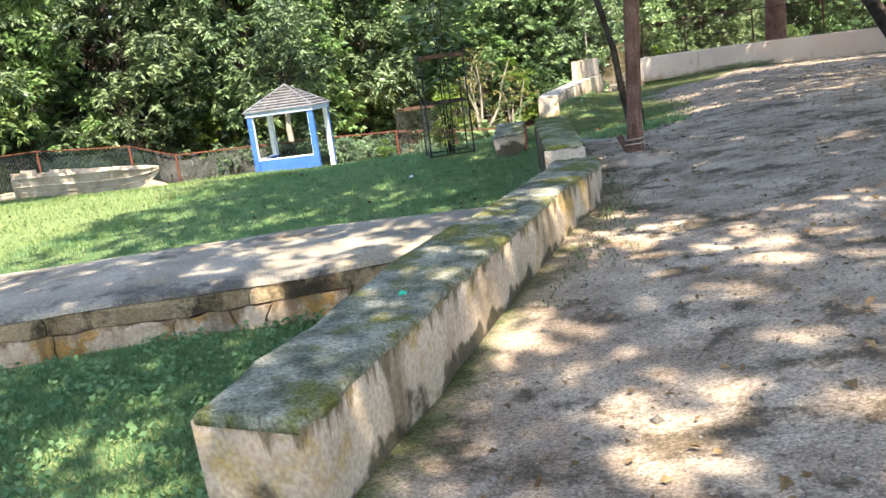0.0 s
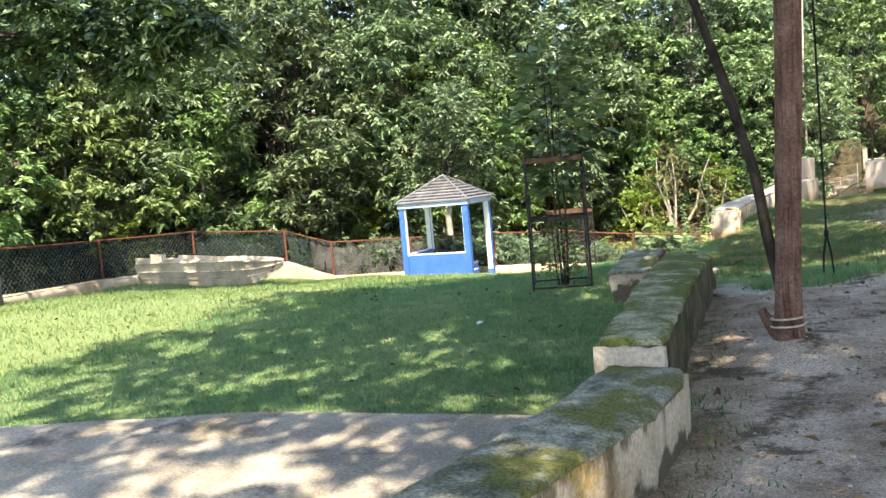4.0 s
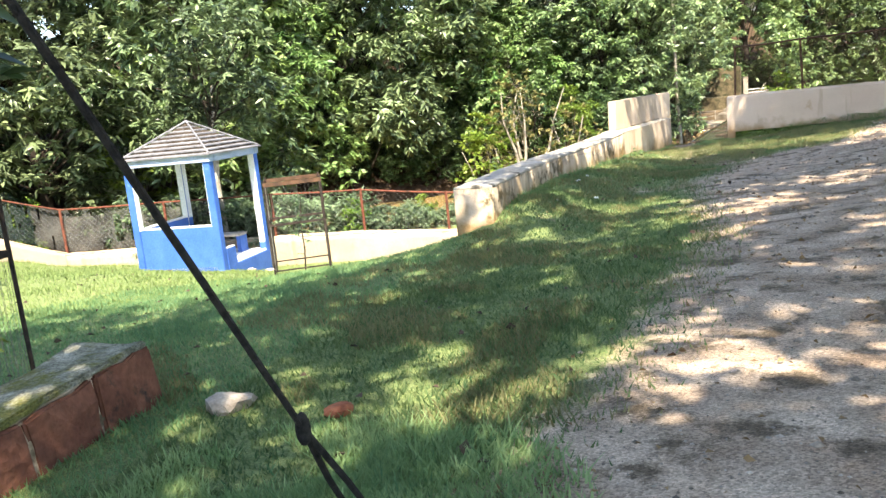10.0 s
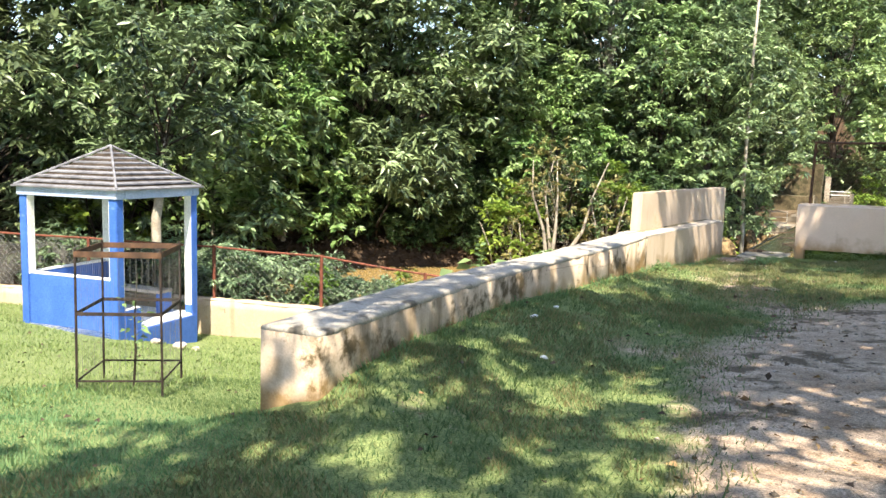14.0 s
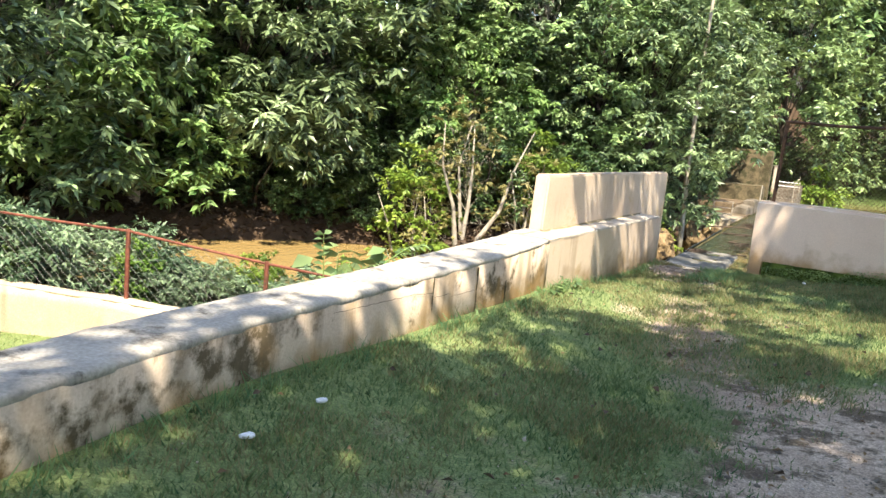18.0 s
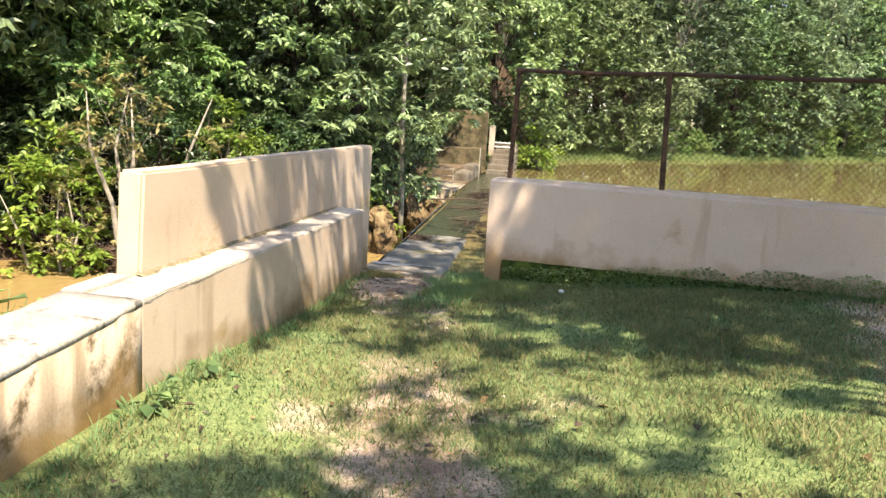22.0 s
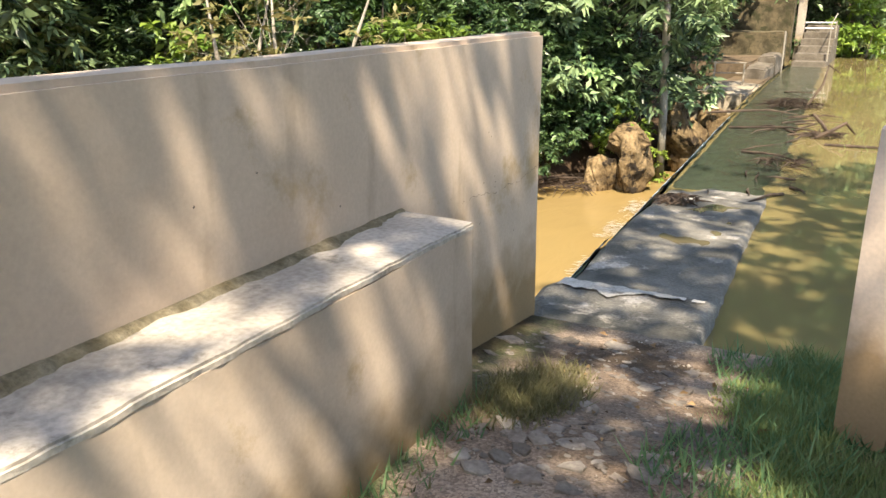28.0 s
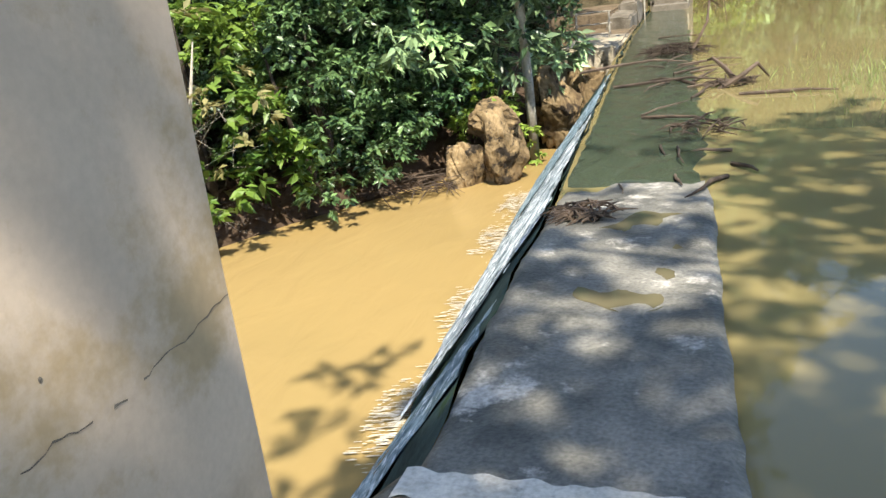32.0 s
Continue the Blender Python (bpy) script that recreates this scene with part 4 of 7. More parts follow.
    for i in range(261):
        y = 2.80 + 3.91 * i / 260
        wide = max(0.012, 0.05 + 0.05 * noise.noise((y * 1.7, 4, 2)) + 0.03 * noise.noise((y * 7, 1, 2)) + 0.015 * noise.noise((y * 25, 1, 2)))
        vs += [(-2.47, y, 0.722 + 0.012 * noise.noise((y * 6, 2, 8))), (-2.45 + wide * 0.45, y, 0.711 + 0.005 * noise.noise((y * 19, 3, 8))), (-2.45 + wide, y, 0.695)]
        if i:
            fs += [(3 * i - 3, 3 * i - 2, 3 * i + 1, 3 * i), (3 * i - 2, 3 * i - 1, 3 * i + 2, 3 * i + 1)]
    part("dirt_fillet", (vs, [], fs), M_DIRT, h, "olive-brown dirt gathered along the wall")
    return h


gate_wall()


def right_wall():
    """The long wall along the reservoir, with a shallow mossy recess at its foot and an iron fence on top."""
    a, bq = Vector((-0.90, 7.24, 0)), Vector((9.5, 3.30, 0))
    d = (bq - a).normalized()
    n = Vector((d.y, -d.x, 0))
    if n.y > 0:
        n = -n
    length = (bq - a).length
    h = thing("wall_5", Matrix.LocRotScale(a, Euler((0, 0, math.atan2(d.y, d.x))), None), "long cream plaster wall along the reservoir, stained at its foot", "wall", kind="structure")
    b = bmesh.new()
    box(b, 0, 0.03, -1.6, length, 0.26, 1.09, bevel=0.012)
    bmesh.ops.subdivide_edges(b, edges=[e for e in b.edges if e.calc_length() > 1], cuts=26, use_grid_fill=True)
    for v in b.verts:
        v.co += Vector((noise.noise(v.co * 1.2), noise.noise(v.co * 1.1 + Vector((5, 3, 0))), noise.noise(v.co * 1.3 + Vector((0, 5, 0))))) * 0.010
        v.co.z += 0.055 * min(1, max(0, v.co.x / 3)) if v.co.z > 0.9 else 0
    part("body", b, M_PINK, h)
    vs, fs = [], []
    runs = [0, 0.10, 0.17, 0.20] + [0.2 + (length - 0.2) * k / 60 for k in range(1, 61)]
    cols = len(runs) - 1
    for x in runs:
        low = -0.2 if x < 0.19 else 0.21 + 0.045 * min(x, 4) - 0.02 * abs(noise.noise((x * 2, 1, 0)))
        for y, z in ((0.04, low), (-0.035, low + 0.012), (-0.035, 0.75), (-0.02, 1.05 + 0.05 * min(1, x / 3)), (0.04, 1.075 + 0.05 * min(1, x / 3))):
            vs.append((x, y + 0.006 * noise.noise((x * 3, z * 3, 2)), z))
    for i in range(cols):
        for k in range(4):
            fs.append((i * 5 + k, (i + 1) * 5 + k, (i + 1) * 5 + k + 1, i * 5 + k + 1))
    fs.append((0, 1, 2, 3, 4))
    part("render_coat", (vs, [], fs), M_PINK, h)
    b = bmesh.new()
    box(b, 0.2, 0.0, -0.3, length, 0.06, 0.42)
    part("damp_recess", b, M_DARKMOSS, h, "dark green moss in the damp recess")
    return h


right_wall()


# ---- wire fences ----
def chain_link(p, q, z0p, z1p, z0q, z1q, pitch=0.07, r=0.0024):
    """Woven diamond wire between two posts; bottoms and tops may slope."""
    p, q = Vector((*p, 0)), Vector((*q, 0))
    length = (q - p).length
    n = int(length / pitch)
    V, Fc = [], []
    d = (q - p) / length
    side = Vector((-d.y, d.x, 0)) * r
    for i in range(n):
        for sgn in (1, -1):
            pts = []
            k = 0
            while True:
                t = (i + (k + i) % 2) * pitch / length
                t = min(t, 1)
                zb, zt = z0p + (z0q - z0p) * t, z1p + (z1q - z1p) * t
                z = zb + k * pitch
                pts.append(p.lerp(q, t) + Vector((0, 0, min(z, zt))))
                k += 1
                if z >= zt:
                    break
            if sgn < 0:
                continue
            for j, c in enumerate(pts):
                o = len(V)
                V.extend([c + side, c - side, c + Vector((0, 0, 0)) + d * r * 1.6])
                if j:
                    for m in range(3):
                        Fc.append((o - 3 + m, o - 3 + (m + 1) % 3, o + (m + 1) % 3, o + m))
    return V, Fc


FENCE = [(-13.2, -17.5, 0.25, 1.30), (-14.7, -14.2, 0.15, 1.18), (-15.6, -11.5, 0.0, 1.02), (-17.0, -8.0, -0.14, 0.88), (-18.0, -4.2, -0.36, 0.76), (-16.63, -1.7, -0.52, 0.48), (-15.9, -0.35, -1.19, -0.06), (-13.5, 0.81, -1.22, -0.12), (-11.05, 2.0, -1.24, -0.19), (-9.02, 2.98, -1.33, -0.29), (-7.12, 3.9, -1.50, -0.56), (-5.3, 4.78, -1.62, -0.74), (-3.4, 5.7, -1.7, -0.9), (-2.75, 6.0, -1.7, -0.95)]


def wire_fence():
    h = thing("wire_fence", Matrix(), "chain-link fence with red rusty posts on a cream kerb wall", "fence")
    vs_all = []
    for i, (x, y, zb, zt) in enumerate(FENCE):
        part("post", tube([(x, y, zb - 0.3), (x, y, zt + 0.03)], 0.035, 6), M_RUST, h)
    for (x, y, zb, zt), (x2, y2, zb2, zt2) in zip(FENCE, FENCE[1:]):
        m = ((x + x2) / 2, (y + y2) / 2, (zt + zt2) / 2 - 0.012)
        part("rail", tube([(x, y, zt), m, (x2, y2, zt2)], 0.022, 6), M_RUST, h)
        vs_all.append(chain_link((x, y), (x2, y2), zb, zt, zb2, zt2))
    part("wire_mesh", joined(*vs_all), M_WIRE, h, "diamond wire mesh")
    return h


wire_fence()
wall_run("wall_6", [(x + 0.06, y + 0.12) for x, y, a, b in FENCE[6:]], [(x - 0.05 + 0.12, y - 0.12) for x, y, a, b in FENCE[6:]], [a for x, y, a, b in FENCE[6:]], [a - 1.2 for x, y, a, b in FENCE[6:]], M_KERB, M_KERB, "sunlit cream kerb wall under the wire fence", 6, 0.02)
wall_run("wall_7", [(x - 0.12, y) for x, y, a, b in FENCE[:7]], [(x + 0.12, y) for x, y, a, b in FENCE[:7]], [a for x, y, a, b in FENCE[:7]], [a - 1.0 for x, y, a, b in FENCE[:7]], M_KERB, M_KERB, "low cream kerb wall under the netted fence", 7, 0.02)


def shade_net():
    """Dark net tied along the fence in lengths from post to post, sagging and torn near its end."""
    h = thing("shade_net", Matrix(), "dark green shade net sagging along the fence", "net")
    pts = FENCE[:6] + [(-16.2, -0.95, -0.86, 0.20)] + FENCE[6:8] + [(-12.2, 1.44, -1.23, -0.16)]
    rows, n = 7, 14
    for s, ((x, y, zb, zt), (x2, y2, zb2, zt2)) in enumerate(zip(pts, pts[1:])):
        vs, fs = [], []
        for c in range(n + 1):
            t = c / n
            px_, py_, lo, hi = x + (x2 - x) * t, y + (y2 - y) * t, zb + (zb2 - zb) * t, zt + (zt2 - zt) * t
            for k in range(rows):
                w = k / (rows - 1)
                off = 0.06 + 0.05 * noise.noise((px_ * 1.5, py_ * 1.5, w * 3))
                sag = 0.16 * abs(noise.noise((px_ * 0.9, py_ * 0.9, 3))) * math.sin(math.pi * t)
                vs.append((px_ - off, py_ + off * 0.8, lo + 0.03 + (hi - lo - 0.05 - sag) * w))
        for c in range(n):
            for k in range(rows - 1):
                if s > 4 and noise.noise((c * 0.55 + s * 5, k * 0.22, 4)) > (0.34 if s < 7 else 0.12):
                    continue
                o = c * rows + k
                fs.append((o, o + rows, o + rows + 1, o + 1))
        smooth(part("net_panel", (vs, [], fs), M_NET if s < 6 else M_GREYNET, h))
    return h


shade_net()


def top_fence():
    """Brown iron frame fence standing on the reservoir wall."""
    h = thing("iron_fence", Matrix(), "rusty brown iron frame fence with diamond wire on the reservoir wall", "fence")
    a, d = Vector((-0.72, 7.32, 0)), Vector((10.4, -3.94, 0)).normalized()
    zs = 1.08
    xs = [0, 1.66, 4.0, 6.2, 8.3, 10.4]
    for i, s in enumerate(xs):
        p = a + d * s
        top = 2.24
        part("post", tube([(p.x, p.y, zs - 0.1), (p.x + (0.03 if i == 0 else -0.04), p.y, top)], 0.028, 6), M_BROWNRUST, h)
    for s, s2 in zip(xs, xs[1:]):
        p, q = a + d * s, a + d * s2
        part("rail", tube([(p.x, p.y, 2.23), ((p.x + q.x) / 2, (p.y + q.y) / 2, 2.215), (q.x, q.y, 2.23)], 0.022, 6), M_BROWNRUST, h)
    p, q = a, a + d * 10.4
    part("wire_mesh", joined(chain_link(p.xy, q.xy, 1.12, 2.2, 1.16, 2.2, 0.030, 0.0028)), M_BROWNRUST, h, "rusty diamond wire mesh")


top_fence()


# ---- gazebo ----
def gazebo():
    s, base = 1.07, -1.66
    m = pose(-11.43, -0.07, 0, 0, 0, math.degrees(0.22))
    h = thing("gazebo", m, "blue and white painted gazebo with a stepped slate roof", "gazebo")
    w = 0.17
    for name, x, y in (("post", -1, -1), ("post", 1, -1), ("post", 1, 1), ("post", -1, 1)):
        x0, y0 = x * (s - w / 2), y * (s - w / 2)
        pst = part(name, boxed(x0 - w / 2, y0 - w / 2, base - 0.2, x0 + w / 2, y0 + w / 2, 0.93, bevel=0.012), M_BLUE, h)
        part("inner_face", boxed(x0 - x * (w / 2 + 0.004) - 0.004, y0 - w / 2 + 0.012, -0.5, x0 - x * (w / 2 + 0.004) + 0.004, y0 + w / 2 - 0.012, 0.9), M_WHITE, pst, "white-painted inner face")
        part("inner_face", boxed(x0 - w / 2 + 0.012, y0 - y * (w / 2 + 0.004) - 0.004, -1.2, x0 + w / 2 - 0.012, y0 - y * (w / 2 + 0.004) + 0.004, 0.9), M_WHITE, pst, "white-painted inner face")
    part("floor_plinth", boxed(-s + 0.02, -s + 0.02, base - 0.3, s - 0.01, s - 0.02, -1.36, bevel=0.015), M_WHITE, h, "white cement floor plinth")
    part("step_riser", boxed(s - 0.02, -s + 0.4, base - 0.3, s + 0.02, s - 0.04, -1.40, bevel=0.01), M_BLUE, h)
    lo, hi = -s + 0.165, s - 0.165
    for nm, q in (("parapet", (lo, -s + 0.02, base - 0.2, hi, -s + 0.15, -0.49)), ("parapet", (-s + 0.02, lo, base - 0.2, -s + 0.15, hi, -0.49))):
        pr = part(nm, boxed(*q, bevel=0.01), M_BLUE, h)
        part("white_sill", boxed(q[0], q[1] + 0.004, -0.488, q[2 + 1], q[4] - 0.004, -0.455, bevel=0.008), M_WHITE, pr, "white parapet top")
    part("low_block", boxed(s - 0.14, -s + 0.165, base - 0.2, s + 0.01, -s + 0.56, -1.02, bevel=0.012), M_BLUE, h)
    part("block_top", boxed(s - 0.13, -s + 0.17, -1.018, s, -s + 0.555, -1.0, bevel=0.005), M_WHITE, h)
    part("bench_seat", boxed(lo, 0.55, -0.98, hi - 0.3, hi + 0.02, -0.92, bevel=0.01), M_TOP, h, "dark cement bench seat")
    part("bench_leg", boxed(hi - 0.42, 0.58, -1.37, hi - 0.32, hi, -0.982), M_BLUE, h)
    part("bench_leg", boxed(lo + 0.02, 0.58, -1.37, lo + 0.12, hi, -0.982), M_BLUE, h)
    e = s + 0.03
    for q in ((-e, -e, 0.90, e, -e + 0.2, 1.055), (-e, e - 0.2, 0.90, e, e, 1.055), (-e, -e + 0.202, 0.90, -e + 0.2, e - 0.202, 1.055), (e - 0.2, -e + 0.202, 0.90, e, e - 0.202, 1.055)):
        part("eave_beam", boxed(*q, bevel=0.01), M_PALEBLUE, h)
    courses = 8
    for i in range(courses):
        z = 1.05 + 0.085 * i
        r0, r1 = (e + 0.03) * (1 - i / courses) + 0.03, (e + 0.03) * (1 - (i + 1.0) / courses)
        r1 = max(r1, 0.01)
        vs = [(-r0, -r0, z), (r0, -r0, z), (r0, r0, z), (-r0, r0, z), (-r0, -r0, z + 0.026), (r0, -r0, z + 0.026), (r0, r0, z + 0.026), (-r0, r0, z + 0.026), (-r1, -r1, z + 0.062), (r1, -r1, z + 0.062), (r1, r1, z + 0.062), (-r1, r1, z + 0.062)]
        fs = [(3, 2, 1, 0)] + [(a + k, a + (k + 1) % 4, a + 4 + (k + 1) % 4, a + 4 + k) for a in (0, 4) for k in range(4)] + [(8, 9, 10, 11)]
        part("slate_course", (vs, [], fs), M_ROOF, h)
    part("roof_core", ([(-e, -e, 1.06), (e, -e, 1.06), (e, e, 1.06), (-e, e, 1.06), (0, 0, 1.76)], [], [(0, 1, 4), (1, 2, 4), (2, 3, 4), (3, 0, 4), (3, 2, 1, 0)]), M_DARKBARK, h)
    for x, y in ((1, 1), (1, -1), (-1, 1), (-1, -1)):
        part("hip_ridge", tube([(x * (e + 0.02), y * (e + 0.02), 1.085), (0, 0, 1.80)], 0.022, 5), M_ROOF, h)
    return h


gazebo()


# ---- tree guards ----
def tree_guard(cx, cy, turn, side, base, height, label):
    h = thing("tree_guard", pose(cx, cy, base, 0, 0, turn), label, "tree guard", group="tree guards in the pasture")
    s = side / 2
    for x, y in ((-s, -s), (s, -s), (s, s), (-s, s)):
        part("corner_post", tube([(x, y, -0.08), (x * 0.98, y * 0.98, height)], 0.014, 6), M_DARKIRON, h)
    for z, t in ((0.12, 0.01), (height * 0.55, 0.018), (height - 0.06, 0.03)):
        for (x0, y0), (x1, y1) in zip(((-s, -s), (s, -s), (s, s), (-s, s)), ((s, -s), (s, s), (-s, s), (-s, -s))):
            b = bmesh.new()
            box(b, -0.5, -0.006, -t, 0.5, 0.006, t, bevel=0.002)
            d = Vector((x1 - x0, y1 - y0, 0))
            b.transform(Matrix.Translation(((x0 + x1) / 2, (y0 + y1) / 2, z)) @ Matrix.Rotation(math.atan2(d.y, d.x), 4, "Z") @ Matrix.Diagonal((d.length, 1, 1, 1)))
            part("flat_band", b, M_BROWNRUST if t > 0.02 else M_DARKIRON, h)
    for (x0, y0), (x1, y1) in zip(((-s, -s), (s, -s), (s, s), (-s, s)), ((s, -s), (s, s), (-s, s), (-s, -s))):
        for k in range(1, 14):
            t = k / 14
            x, y = x0 + (x1 - x0) * t, y0 + (y1 - y0) * t
            part("thin_bar", tube([(x, y, 0.02), (x, y, height * (0.54 if side < 0.8 else 0.97))], 0.0013, 4), M_WIRE, h)
    return h


tree_guard(-2.28, -11.36, 26, 0.69, 0.12, 1.70, "square dark iron tree guard around a leafy sapling")
tree_guard(-5.58, -3.96, 38, 0.84, -0.70, 1.47, "square dark iron tree guard around a small bare sapling")


def sapling(x, y, z, height, leaves, rng, mat_leaf, label, spread=0.32, ws=0.1):
    h = thing("sapling", pose(x, y, z), label, "sapling")
    base, way = [], []
    for k in range(3 if leaves > 80 else 1):
        a = k * 2.1
        pts = [(0.03 * math.cos(a), 0.03 * math.sin(a), -0.05)] + [(0.03 * math.cos(a) + 0.08 * t * math.cos(a) + 0.02 * math.sin(7 * t + k), 0.03 * math.sin(a) + 0.08 * t * math.sin(a), height * t) for t in (0.3, 0.6, 1.0)]
        part("stem", tube(pts, [0.014, 0.012, 0.009, 0.004], 6), M_DARKBARK, h)
    for i in range(leaves):
        t = rng.uniform(0.4 if height > 2 else 0.22, 1.0)
        a = rng.uniform(0, 6.28)
        r = spread * rng.uniform(0.1, 1) * (1.1 - abs(t - 0.55)) * (0.45 if height > 2 and t < 0.58 else 1)
        base.append((r * math.cos(a), r * math.sin(a), height * t))
        way.append((math.cos(a), math.sin(a), rng.uniform(-0.5, 0.5)))
    base, way = np.array(base), np.array(way)
    L = rng.uniform(0.7, 1.3, len(base)) * ws
    v, f = leaf_arrays(base, way, L, L * 0.24, rng)
    bulk("foliage", v, f, mat_leaf, h, per=3)
    return h


rng = np.random.default_rng(5)
sapling(-2.28, -11.36, 0.12, 0.95, 420, rng, M_LEAF_C, "leafy sapling growing inside the tree guard", 0.30, 0.085)
sapling(-2.25, -11.33, 0.12, 3.0, 520, rng, M_LEAF_B, "tall sapling with drooping dark leaves topping the guard", 0.62, 0.2)
sapling(-5.58, -3.96, -0.72, 1.2, 26, rng, M_LEAF_E, "small bare sapling inside the tree guard", 0.14, 0.10)


# ---- boat ----
def boat():
    """A flat-bottomed plank boat lying on the slope, bow down the hill and its underside open to the shade."""
    h = thing("rowing_boat", pose(-12.74, -7.93, 0, 0, 0, 32.3), "old pale wooden flat boat with peeling planks lying on the grass", "boat")
    # along the keel: place, half width at the rim, bottom, rim
    st = [(-1.62, 0.42, -0.14, 0.35), (-1.2, 0.47, -0.18, 0.345), (-0.6, 0.53, -0.24, 0.315), (0.0, 0.54, -0.29, 0.275), (0.6, 0.50, -0.31, 0.235), (1.05, 0.38, -0.27, 0.195), (1.38, 0.20, -0.13, 0.165), (1.62, 0.03, 0.05, 0.145)]
    def wide(w, t):
        return w * (0.66 + 0.34 * t)
    for sgn in (1, -1):
        for j, (za, zb) in enumerate(((0, 0.30), (0.31, 0.62), (0.63, 1.0))):
            vs, fs = [], []
            for i, (x, w, lo, hi) in enumerate(st):
                for zt in (za, zb):
                    wd = wide(w, zt) + 0.014 * j + 0.006 * noise.noise((x * 4, j, zt))
                    z = lo + (hi - lo) * zt + 0.010 * noise.noise((x * 3, j * 2 + sgn, zt * 4))
                    vs += [(x, sgn * wd, z), (x, sgn * (wd - 0.026), z)]
            for i in range(len(st) - 1):
                o, p = i * 4, i * 4 + 4
                fs += [(o, p, p + 2, o + 2), (o + 1, o + 3, p + 3, p + 1), (o + 2, p + 2, p + 3, o + 3), (o, o + 1, p + 1, p)]
            e = len(vs) - 4
            fs += [(0, 2, 3, 1), (e, e + 1, e + 3, e + 2)]
            part("side_plank", (vs, [], fs), M_WOOD, h)
        part("rubbing_strake", tube([(x, sgn * (wide(w, 0.62) + 0.034), lo + (hi - lo) * 0.63) for x, w, lo, hi in st], 0.020, 6), M_WOOD, h)
        part("gunwale", tube([(x, sgn * (w + 0.028), hi + 0.012) for x, w, lo, hi in st], [0.028] * 7 + [0.02], 7, 0.15), M_WOOD, h)
        for x0, x1, z0, z1 in ((-1.62, -1.27, 0.15, 0.125), (-0.98, 0.55, 0.085, 0.0)):
            rim = [(x0 + (x1 - x0) * k / 6) for k in range(7)]
            vs = []
            for k, x in enumerate(rim):
                b = float(np.interp(x, [q[0] for q in st], [q[3] for q in st]))
                w = float(np.interp(x, [q[0] for q in st], [q[1] for q in st])) + 0.006
                t = b + z0 + (z1 - z0) * k / 6 + 0.014 * noise.noise((x * 9, sgn, 2))
                vs += [(x, sgn * w, b), (x, sgn * w, t + 0.01), (x, sgn * (w + 0.024), t + 0.01), (x, sgn * (w + 0.024), b)]
            fs = [(4 * k + a, 4 * k + (a + 1) % 4, 4 * k + 4 + (a + 1) % 4, 4 * k + 4 + a) for k in range(6) for a in range(4)] + [(3, 2, 1, 0), (24, 25, 26, 27)]
            part("raised_board", (vs, [], fs), M_WOOD, h, "jagged raised board")
    for k in range(3):
        vs, fs = [], []
        for i, (x, w, lo, hi) in enumerate(st):
            a, b = wide(w, 0) * (-1 + 2 * k / 3), wide(w, 0) * (-1 + 2 * (k + 1) / 3 - 0.02)
            vs += [(x, a, lo), (x, b, lo), (x, b, lo - 0.024), (x, a, lo - 0.024)]
        for i in range(len(st) - 1):
            o = i * 4
            fs += [(o + a, o + (a + 1) % 4, o + 4 + (a + 1) % 4, o + 4 + a) for a in range(4)]
        part("bottom_plank", (vs, [], fs), M_WOOD, h)
    part("transom", boxed(-1.645, -0.40, -0.15, -1.605, 0.40, 0.36, bevel=0.006), M_WOOD, h)
    for x, z in ((-0.75, 0.14), (0.3, 0.08)):
        part("thwart", boxed(x - 0.11, -0.47, z, x + 0.11, 0.47, z + 0.028, bevel=0.005), M_WOOD, h)
    for x in (-1.1, -0.3, 0.55):
        w = float(np.interp(x, [q[0] for q in st], [q[1] for q in st]))
        lo, hi = (float(np.interp(x, [q[0] for q in st], [q[k] for q in st])) for k in (2, 3))
        for sgn in (1, -1):
            part("rib", tube([(x, sgn * (wide(w, 0) - 0.05), lo + 0.01), (x, sgn * (w - 0.045), hi - 0.02)], 0.02, 5), M_WOOD, h)
    return h


boat()


